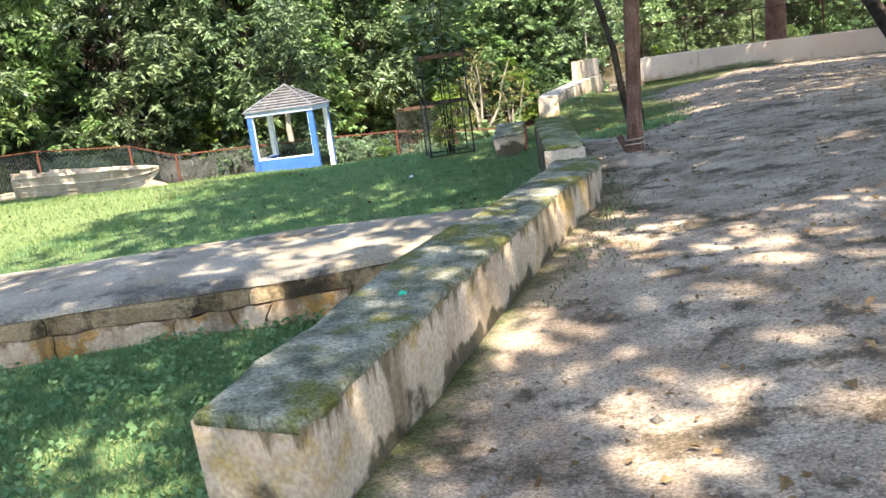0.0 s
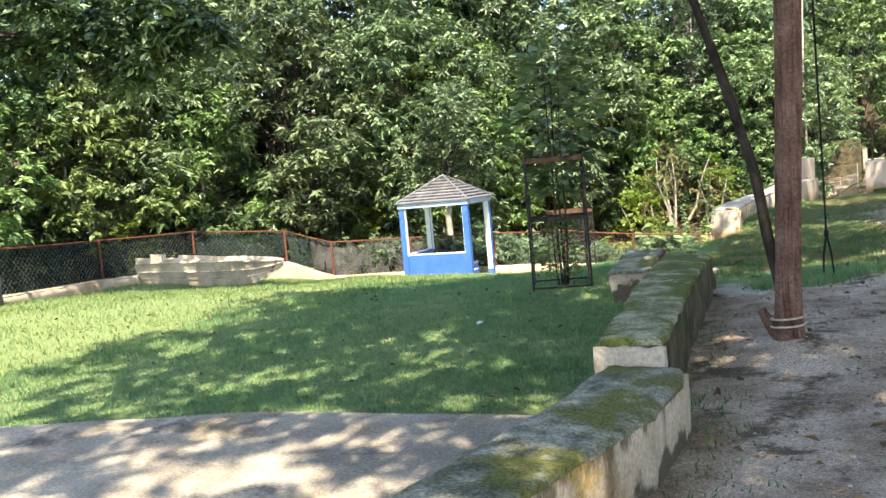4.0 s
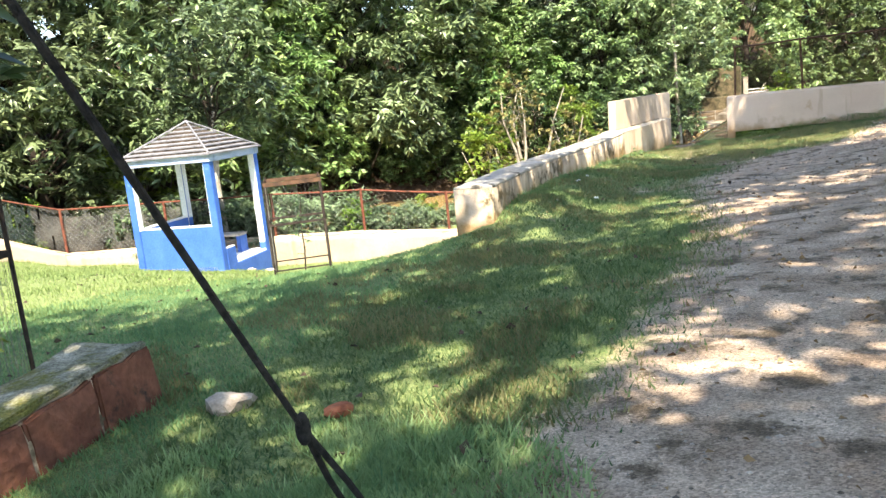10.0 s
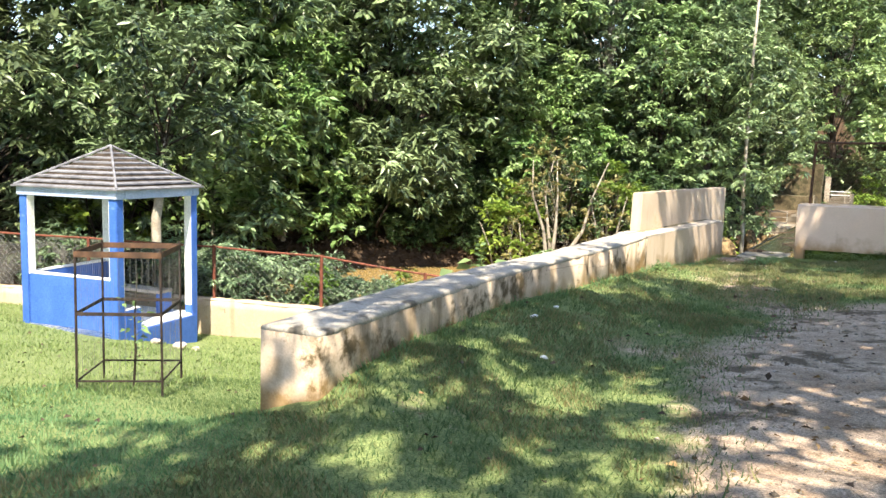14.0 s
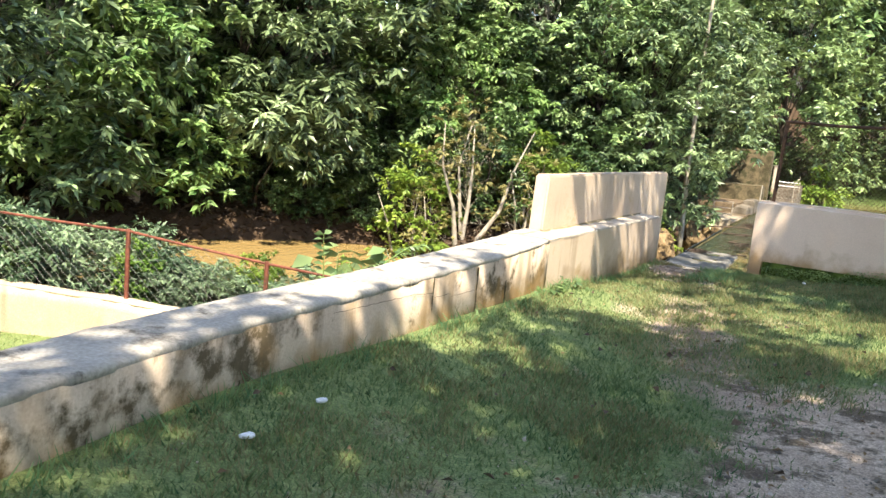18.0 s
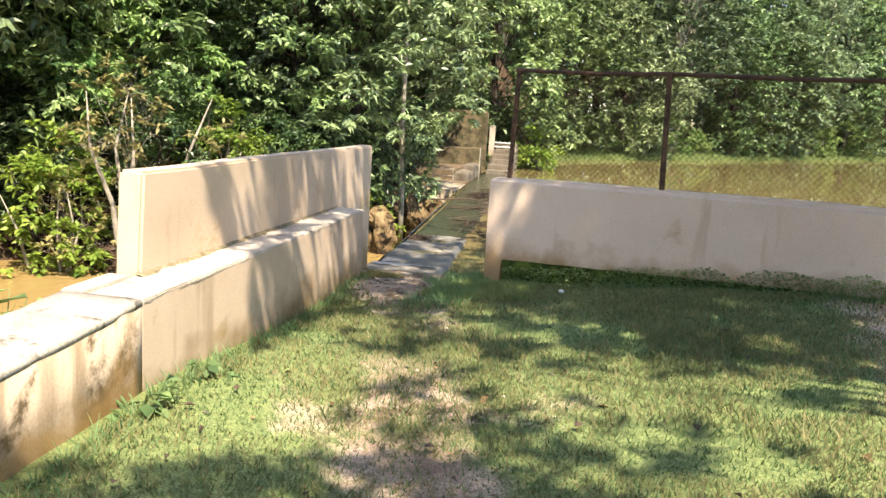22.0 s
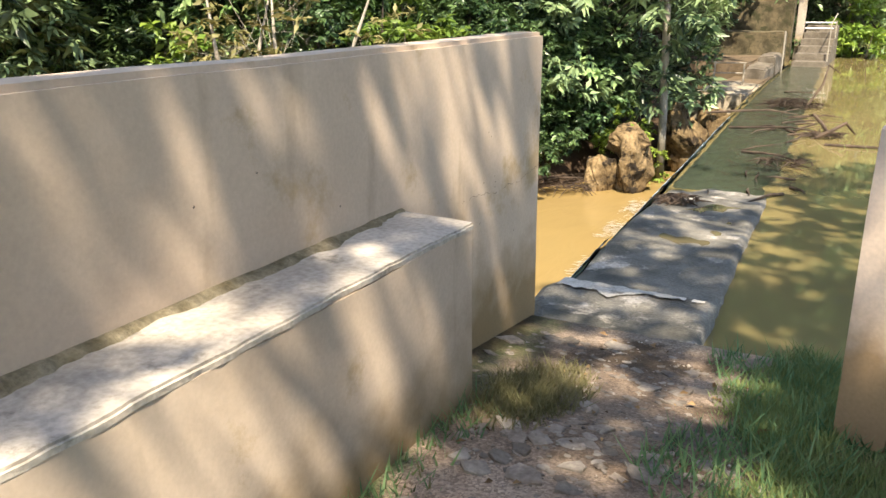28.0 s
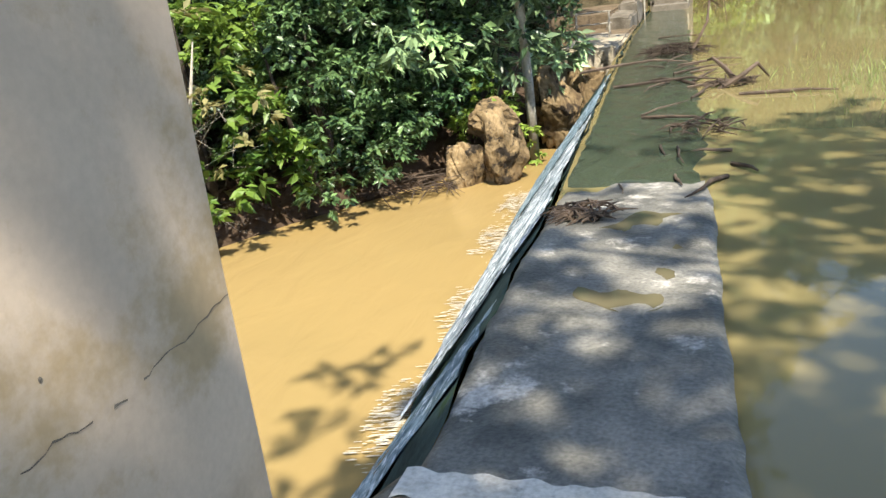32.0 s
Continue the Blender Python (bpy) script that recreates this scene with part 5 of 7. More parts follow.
# ---- platform beside the wall ----
def platform():
    h = thing("platform", Matrix(), "old cracked concrete platform with a crumbling plaster face", "platform", kind="structure")
    near = [(-0.20, -17.50), (-1.57, -18.36), (-2.75, -18.84), (-4.6, -19.8), (-7.5, -21.3), (-12, -23.6)]
    far = [(-0.20, -16.02), (-2.21, -16.55), (-3.59, -17.3), (-5.4, -18.15), (-8.3, -19.65), (-12.8, -22)]
    rows = []
    for i in range(len(near) - 1):
        for k in range(24):
            t = k / 24
            rows.append((Vector((*near[i], 0)).lerp(Vector((*near[i + 1], 0)), t), Vector((*far[i], 0)).lerp(Vector((*far[i + 1], 0)), t)))
    vs, fs = [], []
    for n_, f_ in rows:
        e = 0.03 * noise.noise((n_.x * 3, n_.y * 3, 0))
        for p, z in ((f_, -0.2), (f_, 0.14), (n_.lerp(f_, 0.5), 0.135), (n_.lerp(f_, 0.06), 0.112), (n_ + (n_ - f_).normalized() * (0.012 + e), 0.088), (n_ + (n_ - f_).normalized() * (0.026 + e), 0.05), (n_ + (f_ - n_).normalized() * 0.03, 0.04)):
            vs.append((p.x, p.y, z + 0.008 * noise.noise((p.x * 2, p.y * 2, z))))
    for i in range(len(rows) - 1):
        for k in range(6):
            fs.append((i * 7 + k, i * 7 + k + 1, (i + 1) * 7 + k + 1, (i + 1) * 7 + k))
    part("deck", (vs, [], fs), M_PLATFORM, h)
    # the face: plaster broken along meandering cracks into pieces, a stained course above a paler one
    rngp = random.Random(3)
    line = [r[0] for r in rows]
    dist = [0]
    for a, b in zip(line, line[1:]):
        dist.append(dist[-1] + (b - a).length)
    def at(s):
        for i in range(len(dist) - 1):
            if dist[i + 1] >= s:
                return line[i].lerp(line[i + 1], (s - dist[i]) / (dist[i + 1] - dist[i]))
        return line[-1]
    def bed(s):
        return -0.105 + 0.055 * noise.noise((s * 1.1, 2, 0)) + 0.035 * noise.noise((s * 4.5, 5, 0)) + 0.012 * noise.noise((s * 17, 8, 0))
    def seam(s0, lean, z):
        return s0 + lean * (z + 0.2) + 0.05 * noise.noise((s0 * 7, z * 7, 1)) + 0.018 * noise.noise((s0 * 7, z * 26, 4))
    for row, (wmin, wmax, gap, m) in enumerate(((0.28, 0.95, 0.005, M_FACE), (0.8, 2.4, 0.0025, M_STAINFACE))):
        cuts = [(0.0, 0.0)]
        while cuts[-1][0] < 9:
            cuts.append((cuts[-1][0] + rngp.uniform(wmin, wmax), rngp.uniform(-0.25, 0.25)))
        for (s0, l0), (s1, l1) in zip(cuts, cuts[1:]):
            ring, n, k = [], 10, 6
            lowz = (lambda s: -0.46) if row == 0 else (lambda s: bed(s) + gap)
            topz = (lambda s: bed(s) - gap) if row == 0 else (lambda s: 0.045)
            a0, a1 = lowz(s0), lowz(s1)
            b0, b1 = topz(s0), topz(s1)
            bl, br, tl, tr = seam(s0, l0, a0) + gap, seam(s1, l1, a1) - gap, seam(s0, l0, b0) + gap, seam(s1, l1, b1) - gap
            ring += [(bl + (br - bl) * i / n, lowz(bl + (br - bl) * i / n)) for i in range(n)]
            ring += [(seam(s1, l1, a1 + (b1 - a1) * i / k) - gap, a1 + (b1 - a1) * i / k) for i in range(k)]
            ring += [(tr + (tl - tr) * i / n, topz(tr + (tl - tr) * i / n)) for i in range(n)]
            ring += [(seam(s0, l0, b0 + (a0 - b0) * i / k) + gap, b0 + (a0 - b0) * i / k) for i in range(k)]
            d = (at(min(s1, 9.3)) - at(min(s0, 9.2))).normalized()
            n_ = Vector((d.y, -d.x, 0))
            n_ = n_ if n_.y < 0 else -n_
            proud = 0.012 + rngp.uniform(0.0, 0.016)
            cs, cz = sum(q[0] for q in ring) / len(ring), sum(q[1] for q in ring) / len(ring)
            vv = []
            for off, grow in ((proud, 0.955), (proud - 0.012, 1.0), (-0.06, 1.0)):
                for q, z in ring:
                    e = at(min(max(cs + (q - cs) * grow, 0), 9.4)) + n_ * (off + 0.008 * noise.noise((q * 4, z * 4, row)))
                    vv.append((e.x, e.y, cz + (z - cz) * grow))
            c = len(ring)
            ff = [tuple(range(c)), tuple(range(3 * c - 1, 2 * c - 1, -1))] + [(a + i, a + (i + 1) % c, a + c + (i + 1) % c, a + c + i) for a in (0, c) for i in range(c)]
            part("plaster_slab", (vv, [], ff), m, h)
    b = bmesh.new()
    vs, fs = [], []
    for i, p in enumerate(line):
        q = rows[i][1]
        o = p.lerp(q, 0.05)
        vs += [(o.x, o.y, -0.5), (o.x, o.y, 0.03)]
        if i:
            fs.append((2 * i - 2, 2 * i, 2 * i + 1, 2 * i - 1))
    part("core", (vs, [], fs), M_DARKBARK, h)


platform()


# ---- broken end of the low wall ----
def broken_chunk():
    h = thing("broken_wall_piece", pose(-1.2, -11.56, 0.36, 3, -4, 12), "fallen piece of low wall with a red brick end, leaning on the grass", "rubble")
    b = boxed(-0.22, -0.72, -0.22, 0.22, 0.62, 0.17, bevel=0.02)
    bmesh.ops.subdivide_edges(b, edges=b.edges[:], cuts=3, use_grid_fill=True)
    for v in b.verts:
        v.co += Vector((noise.noise(v.co * 4), noise.noise(v.co * 4 + Vector((7, 0, 0))), noise.noise(v.co * 4 + Vector((0, 7, 0))))) * 0.035
    part("core", b, M_OLD, h)
    b = boxed(-0.23, -0.74, 0.165, 0.23, 0.63, 0.20, bevel=0.012)
    bmesh.ops.subdivide_edges(b, edges=b.edges[:], cuts=3, use_grid_fill=True)
    for v in b.verts:
        v.co += Vector((noise.noise(v.co * 4), noise.noise(v.co * 4 + Vector((7, 0, 0))), noise.noise(v.co * 4 + Vector((0, 7, 0))))) * 0.03
    part("cement_top", b, M_MOSS, h)
    r = random.Random(4)
    for k in range(3):
        b = boxed(0.205, -0.70 + 0.44 * k, -0.25, 0.238 + r.uniform(0, 0.02), -0.27 + 0.44 * k, 0.16, bevel=0.012)
        bmesh.ops.subdivide_edges(b, edges=b.edges[:], cuts=3, use_grid_fill=True)
        for v in b.verts:
            v.co += Vector((noise.noise(v.co * 9), noise.noise(v.co * 9 + Vector((7, 0, 0))), noise.noise(v.co * 9 + Vector((0, 7, 0))))) * 0.022
        part("laterite_slab", b, M_REDCORE, h)
    for k in range(2):
        b = boxed(-0.21 + 0.21 * k, 0.60, -0.25, 0.0 + 0.21 * k, 0.645 + r.uniform(0, 0.02), 0.16, bevel=0.012)
        part("laterite_slab", b, M_REDCORE, h)
    return h


broken_chunk()
for x, y, z, s, c in ((0.05, -10.9, 0.33, 0.07, M_BRICK), (-0.6, -10.9, 0.32, 0.12, M_STONE)):
    b = bmesh.new()
    bmesh.ops.create_icosphere(b, subdivisions=2, radius=s)
    for v in b.verts:
        v.co *= 1 + 0.5 * noise.noise(v.co * 9 + Vector((x, y, 0)))
        v.co.z *= 0.6
    ob = part("rubble_stone", b, c)
    ob.matrix_basis = pose(x, y, float(ground_z(x, y)) + 0.02)
    tagged(ob, "loose broken brick and cement rubble in the grass", "rubble", group="rubble by the broken wall")
b = bmesh.new()
bmesh.ops.create_circle(b, cap_ends=True, segments=28, radius=0.36)
ext = bmesh.ops.extrude_face_region(b, geom=b.faces[:])
bmesh.ops.translate(b, verts=[v for v in ext["geom"] if isinstance(v, bmesh.types.BMVert)], vec=(0, 0, 0.035))
for v in b.verts:
    v.co.x *= 1.15
    v.co.xy *= 1 + 0.3 * noise.noise(v.co * 4)
ob = part("cement_patch", b, M_LEDGE)
ob.matrix_basis = pose(0.18, -12.42, float(ground_z(0.18, -12.42)) - 0.016)
tagged(ob, "worn pale cement patch set in the ground", "cement patch")


def broken_end():
    b = bmesh.new()
    bmesh.ops.create_cube(b, size=2)
    bmesh.ops.subdivide_edges(b, edges=b.edges[:], cuts=11, use_grid_fill=True)
    for v in b.verts:
        q = v.co.lerp(v.co.normalized() * 1.2, 0.4)
        f = 1 + 0.25 * noise.noise(q * 1.4 + Vector((3, 1, 0))) + 0.12 * noise.noise(q * 4)
        v.co = Vector((q.x * 0.22, q.y * 0.12, q.z * 0.30)) * f
    ob = part("broken_wall_end", b, M_CRUST)
    ob.matrix_basis = pose(-0.37, -12.50, 0.36, 0, 0, -14)
    return tagged(ob, "rough mossy broken masonry at the end of the low wall", "low wall", kind="structure")


broken_end()


# ---- rope ----
def stay_rope():
    h = thing("stay_rope", Matrix(), "black stay rope knotted to a loop at the ground peg", "rope")
    g = float(ground_z(0.79, -11.8))
    foot, d = Vector((0.79, -11.81, g)), Vector((0.09, -0.66, 1.0))
    knot = foot + d * 0.45
    part("line", tube([knot + d * t + Vector((0, 0.02 * math.sin(t), -0.03 * math.sin(t * 0.8))) for t in (0, 1, 2, 3, 3.75)], 0.009, 6), M_ROPE, h)
    for sx in (-1, 1):
        part("loop", tube([knot, knot.lerp(foot, 0.5) + Vector((sx * 0.035, 0, 0)), foot + Vector((sx * 0.05, 0.02, -0.03))], 0.010, 6), M_ROPE, h)
    b = bmesh.new()
    bmesh.ops.create_icosphere(b, subdivisions=2, radius=0.028, matrix=Matrix.Translation(knot) @ Matrix.Diagonal((0.8, 0.8, 1.8, 1)))
    part("knot", b, M_ROPE, h)


stay_rope()


# ---- weir ----
def weir_left(y):
    return float(np.interp(y, (8, 8.35, 8.53, 8.73, 8.92, 9.1, 10.1, 11.5, 12.8, 14.7, 16.1, 18.9, 22.7, 28.7), (-2.50, -2.56, -2.645, -2.65, -2.59, -2.585, -2.65, -2.69, -2.76, -2.86, -2.94, -3.09, -3.27, -3.42))) + 0.02 * noise.noise((y * 2, 3, 0)) + 0.016 * noise.noise((y * 8, 3, 0))


def weir():
    h = thing("weir", Matrix(), "wet concrete weir crest with a sloping downstream face", "weir", kind="structure")
    rng = random.Random(8)
    left = weir_left
    right = lambda y: float(np.interp(y, (8, 9.1, 10.2, 12.5, 14, 28.4), (-1.58, -1.64, -1.70, -1.78, -1.82, -2.5))) + 0.016 * noise.noise((y * 2.4, 8, 0)) + 0.012 * noise.noise((y * 9, 8, 0))
    def run(y0, y1, ztop, name, m, lab):
        vs, fs = [], []
        n = max(3, int((y1 - y0) / 0.06))
        c = 25
        for i in range(n + 1):
            y = y0 + (y1 - y0) * i / n
            l, r = left(y), right(y)
            for k in range(c):
                t = k / (c - 1)
                x = l + (r - l) * t
                z = ztop(y) + 0.018 * noise.noise((x * 1.7, y * 1.7, 1)) + 0.008 * noise.noise((x * 7, y * 7, 1)) - (0.02 if k in (0, c - 1) else 0)
                vs.append((x, y, z))
            vs.append((r + 0.01, y, -1.2))
            vs.append((l - 0.02, y, ztop(y) - 0.08))
        m_ = c + 2
        for i in range(n):
            o, p = i * m_, (i + 1) * m_
            for k in range(c - 1):
                fs.append((o + k, o + k + 1, p + k + 1, p + k))
            fs.append((o + c - 1, o + c, p + c, p + c - 1))
            fs.append((o + c + 1, o, p, p + c + 1))
        fs.append(tuple(list(range(c)) + [c, c + 1]))
        return smooth(part(name, (vs, [], fs), m, h, lab))
    run(8.905, 29.0, lambda y: -0.33 - 0.095 * float(step(11.0, 13.2, y)), "crest_slab", M_SLAB, "")
    run(7.75, 8.895, lambda y: -0.27 + 0.07 * float(step(8.4, 7.75, y)), "approach_slab", M_SLAB, "rough near slab with a pale broken joint")
    vs, fs = [], []
    n = 90
    for i in range(n + 1):
        y = 8.15 + 21 * i / n
        for k in range(6):
            t = k / 5
            vs.append((left(y) - 0.015 - 1.16 * t + 0.05 * noise.noise((y * 2, t * 3, 5)), y, -0.36 - 1.55 * t + 0.04 * noise.noise((y * 2.5, t * 4, 9))))
    for i in range(n):
        for k in range(5):
            fs.append((i * 6 + k, (i + 1) * 6 + k, (i + 1) * 6 + k + 1, i * 6 + k + 1))
    smooth(part("downstream_face", (vs, [], fs), M_WETFACE, h, "dark wet sloping face"))
    # pale mortar at the joint
    vs, fs = [], []
    for i in range(73):
        t = i / 72
        x = -2.575 + 0.89 * t
        wv = float(np.interp(t, (0, 0.07, 0.18, 0.24, 0.42, 0.6, 1), (0.16, 0.20, 0.10, 0.19, 0.21, 0.06, 0.045))) * (0.85 + 0.5 * noise.noise((t * 9, 4, 1))) + 0.02 * noise.noise((t * 26, 1, 1))
        vs += [(x, 8.885 - 0.02 * t - max(wv, 0.006), -0.258), (x, 8.90 - 0.02 * t + 0.02 * noise.noise((t * 13, 7, 1)), -0.262)]
        if i and (t < 0.85 or noise.noise((t * 15, 2, 6)) > -0.25):
            fs.append((2 * i - 2, 2 * i, 2 * i + 1, 2 * i - 1))
    part("mortar_joint", (vs, [], fs), M_MORTAR, h, "pale broken mortar along the joint")
    return h


weir()


def spill():
    """Water running down the face in two broad sheets, white where it falls hardest, and lacy foam at its foot."""
    for k, (y0, y1, m, label) in enumerate(((9.55, 10.35, M_RIBBON, "thin rippled sheet of bluish water running down the weir face"), (11.5, 15.0, M_WHITEWATER, "broad white sheet of water breaking down the weir face"), (15.2, 17.6, M_RIBBON, "broken bluish water running down the weir face"))):
        vs, fs = [], []
        n, c = int((y1 - y0) * 40), 22
        for i in range(n + 1):
            u = i / n
            for j in range(c):
                t = j / (c - 1)
                y = y0 + (y1 - y0) * u + 0.25 * (u - 0.5) * t + 0.05 * noise.noise((u * 9, t * 4, k))
                lift = 0.008 + 0.008 * abs(noise.noise((y * 7, t * 9, k))) + 0.004 * noise.noise((y * 21, t * 17, k))
                vs.append((weir_left(y) - 0.02 - 1.07 * t - lift, y, -0.352 - 1.39 * t + lift * 0.7))
        for i in range(n):
            edge = abs(2 * i / n - 1)
            for j in range(c - 1):
                if noise.noise((i * 0.21 + k * 9, j * 0.12, 2)) + 0.5 * noise.noise((i * 0.7, j * 0.35, 5)) > -0.75 + 0.9 * edge ** 4:
                    fs.append((i * c + j, (i + 1) * c + j, (i + 1) * c + j + 1, i * c + j + 1))
        smooth(tagged(part("waterfall", (vs, [], fs), m), label, "water", group="spilling water", kind="structure"))
    # lacy foam drifting off the foot of the face
    rng = random.Random(14)
    for yc, count, wide in ((11.5, 260, 0.22), (13.3, 160, 0.18), (15.2, 300, 0.30), (16.6, 320, 0.30)):
        vs, fs = [], []
        for q in range(count):
            y = yc + rng.gauss(0, 0.26)
            x = weir_left(y) - 1.08 - wide * rng.random() ** 2.2
            a, b = rng.uniform(0.01, 0.06), rng.uniform(0.003, 0.008)
            o = len(vs)
            for i in range(8):
                an = 2 * math.pi * i / 8
                w = 1 + 0.5 * noise.noise((x * 9 + math.cos(an), y * 9 + math.sin(an), 1))
                vs.append((x + a * w * math.cos(an), y + b * w * math.sin(an) + 0.25 * a * math.cos(an), -1.744 + 0.0001 * q))
            fs.append(tuple(range(o, o + 8)))
        tagged(part("foam_patch", (vs, [], fs), M_FOAM), "white foam drifting on the muddy river below the weir", "foam", kind="stuff")


def crest_flow():
    """Dark shallow water running over the submerged crest."""
    vs, fs = [], []
    n, c = 150, 12
    for i in range(n + 1):
        y = 12.35 + 16.3 * i / n
        r = float(np.interp(y, (12.3, 14, 28.4), (-1.80, -1.80, -2.52))) + 0.12 * noise.noise((y * 1.6, 2, 3)) + 0.04 * noise.noise((y * 7, 2, 3))
        lft = weir_left(y) - 0.03
        for k in range(c):
            t = k / (c - 1)
            ys = y + (0.35 * noise.noise((t * 3, 5, 1)) if i == 0 else 0)
            vs.append((lft + (r - lft) * t, ys, -0.394 + 0.003 * noise.noise((t * 9, y * 4, 6)) - (0.012 if k in (0, c - 1) or i == 0 else 0)))
    for i in range(n):
        for k in range(c - 1):
            fs.append((i * c + k, i * c + k + 1, (i + 1) * c + k + 1, (i + 1) * c + k))
    smooth(tagged(part("water_over_weir", (vs, [], fs), M_FLOW), "dark green rippled water running over the weir crest", "water", kind="structure"))


crest_flow()


spill()


# ---- puddles on the slab ----
for x0, y0, a, b, z0 in ((-2.08, 11.2, 0.27, 0.42, -0.342), (-2.08, 10.45, 0.24, 0.26, -0.333)):
    ring = []
    for k in range(40):
        an = 2 * math.pi * k / 40
        q = 1 + 0.3 * noise.noise((math.cos(an) * 1.5 + x0 * 3, math.sin(an) * 1.5 + y0, 2))
        ring.append((x0 + a * q * math.cos(an), y0 + b * q * math.sin(an), z0))
    tagged(part("puddle", (ring, [], [tuple(range(40))]), M_PUDDLE), "shallow brown puddle in the hollows of the slab", "puddle", group="puddles on the slab")


# ---- rocks, pole and the far end of the weir ----
def rock(name, x, y, z, sx, sy, sz, seed, label):
    b = bmesh.new()
    bmesh.ops.create_icosphere(b, subdivisions=5, radius=1.0)
    o = Vector((seed * 3.1, seed * 1.7, seed))
    rng = random.Random(seed)
    cuts = []
    for k in range(15):
        n = Vector((rng.gauss(0, 1), rng.gauss(0, 1), rng.gauss(0, 0.8))).normalized()
        cuts.append((n, rng.uniform(0.58, 0.88)))
    for v in b.verts:
        q = v.co * 1.25
        for n, d in cuts:
            over = q.dot(n) - d
            if over > 0:
                q = q - n * over * 0.93
        split = 0.14 * max(0, 0.07 - abs(noise.noise(Vector((q.x * 1.1, q.y * 1.1, q.z * 0.45)) + o))) / 0.07
        f = 1 + 0.14 * noise.noise(q * 2.2 + o) + 0.06 * noise.noise(q * 6 + o) + 0.03 * noise.noise(q * 15 + o) - split
        v.co = Vector((q.x * sx, q.y * sy, q.z * sz)) * f * 1.22
    ob = part(name, b, M_ROCK)
    ob.matrix_basis = pose(x, y, z, 0, 0, seed * 47)
    return tagged(ob, label, "rock", group="bank rocks")


rock("boulder", -5.08, 17.65, -1.58, 0.24, 0.24, 0.32, 1, "cracked tan boulder at the water's edge")
rock("boulder", -4.62, 17.72, -1.42, 0.33, 0.28, 0.46, 2, "split tan boulder at the water's edge")
rock("boulder", -4.74, 17.9, -0.92, 0.44, 0.30, 0.22, 3, "tan boulder slab leaning on the bank")
rock("boulder", -4.16, 19.7, -1.15, 0.36, 0.38, 0.6, 4, "tall brown boulder beside the weir face")
rock("boulder", -3.86, 20.4, -1.1, 0.26, 0.32, 0.55, 5, "tall brown boulder beside the weir face")
rock("boulder", -6.1, 18.5, -1.5, 0.4, 0.36, 0.3, 6, "low dark boulder on the muddy bank")
pole = thing("bare_pole", pose(-4.42, 18.75, -1.6), "thin pale leaning pole standing at the bank", "pole")
smooth(part("shaft", tube([(0.06, 0, -0.3), (0.04, 0, 1.0), (-0.04, 0, 3.0), (-0.02, 0, 6.5), (0.12, 0, 11)], [0.072, 0.068, 0.062, 0.05, 0.035], 8, 0.2), M_PALEBARK, pole))


def far_end():
    h = thing("far_abutment", Matrix(), "old concrete abutment with steps at the far end of the weir", "abutment", kind="structure")
    def crumbled(name, q, m, lab="", r=0.05):
        b = boxed(*q, bevel=0.04)
        bmesh.ops.subdivide_edges(b, edges=[e for e in b.edges if e.calc_length() > 0.3], cuts=5, use_grid_fill=True)
        for v in b.verts:
            v.co += Vector((noise.noise(v.co * 3), noise.noise(v.co * 3 + Vector((7, 0, 0))), noise.noise(v.co * 3 + Vector((0, 7, 0))))) * r
        return part(name, b, m, h, lab)
    crumbled("block", (-4.36, 20.75, -2.0, -3.34, 23.2, -0.36), M_PALESLAB, "pale cement block")
    crumbled("ledge", (-4.3, 23.25, -2.0, -3.42, 25.3, -0.40), M_REDSLAB, "orange-stained cement ledge", 0.03)
    crumbled("side_step", (-3.98, 24.4, -0.5, -3.5, 26.2, -0.16), M_OLDSLAB)
    crumbled("side_step", (-3.92, 26.25, -0.5, -3.5, 27.6, 0.02), M_OLDSLAB)
    crumbled("terrace", (-5.4, 25.35, -2.0, -4.0, 28.5, -0.12), M_REDSLAB, "orange-stained cement terrace", 0.03)
    crumbled("back_wall", (-5.9, 30.2, -2.0, -3.62, 30.6, 1.9), M_OLDDARK, "dark stained back wall", 0.03)
    crumbled("wall_base", (-5.6, 28.6, -2.0, -3.62, 29.4, 0.50), M_OLDDARK, "", 0.04)
    part("gate_pillar", boxed(-3.6, 31.0, -0.5, -3.38, 31.25, 1.35, bevel=0.02), M_PLATFORM, h)
    for k in range(6):
        part("stair", boxed(-3.36, 28.5 + 0.62 * k, -0.6, -2.5, 29.12 + 0.62 * k, -0.26 + 0.17 * k, bevel=0.015), M_OLDSLAB, h)
    f = thing("pipe_railing", Matrix(), "pale pipe railing on the far abutment", "railing")
    for x in (-4.26, -3.66):
        part("post", tube([(x, 22.5, -0.45), (x, 22.5, 0.12)], 0.02, 6), M_PALEBARK, f)
    for z in (0.09, -0.12, -0.30):
        part("bar", tube([(-4.29, 22.5, z), (-3.62, 22.5, z + 0.02)], 0.014, 6), M_PALEBARK, f)
    g = thing("stair_railing", Matrix(), "rusty pipe railing at the far stair", "railing")
    for x, y in ((-2.52, 29.0), (-2.52, 31.0), (-3.36, 26.4)):
        part("post", tube([(x, y, -0.5), (x, y, 0.62 if y < 28 else 0.75)], 0.02, 6), M_PALEBARK, g)
    for z in (0.37, 0.53, 0.69):
        part("bar", tube([(-3.36, 31.1, z), (-2.54, 31.1, z)], 0.02, 6), M_WHITE, g)
    part("bar", tube([(-2.52, 29.0, 0.7), (-2.52, 31.0, 0.95)], 0.016, 6), M_PALEBARK, g)


far_end()


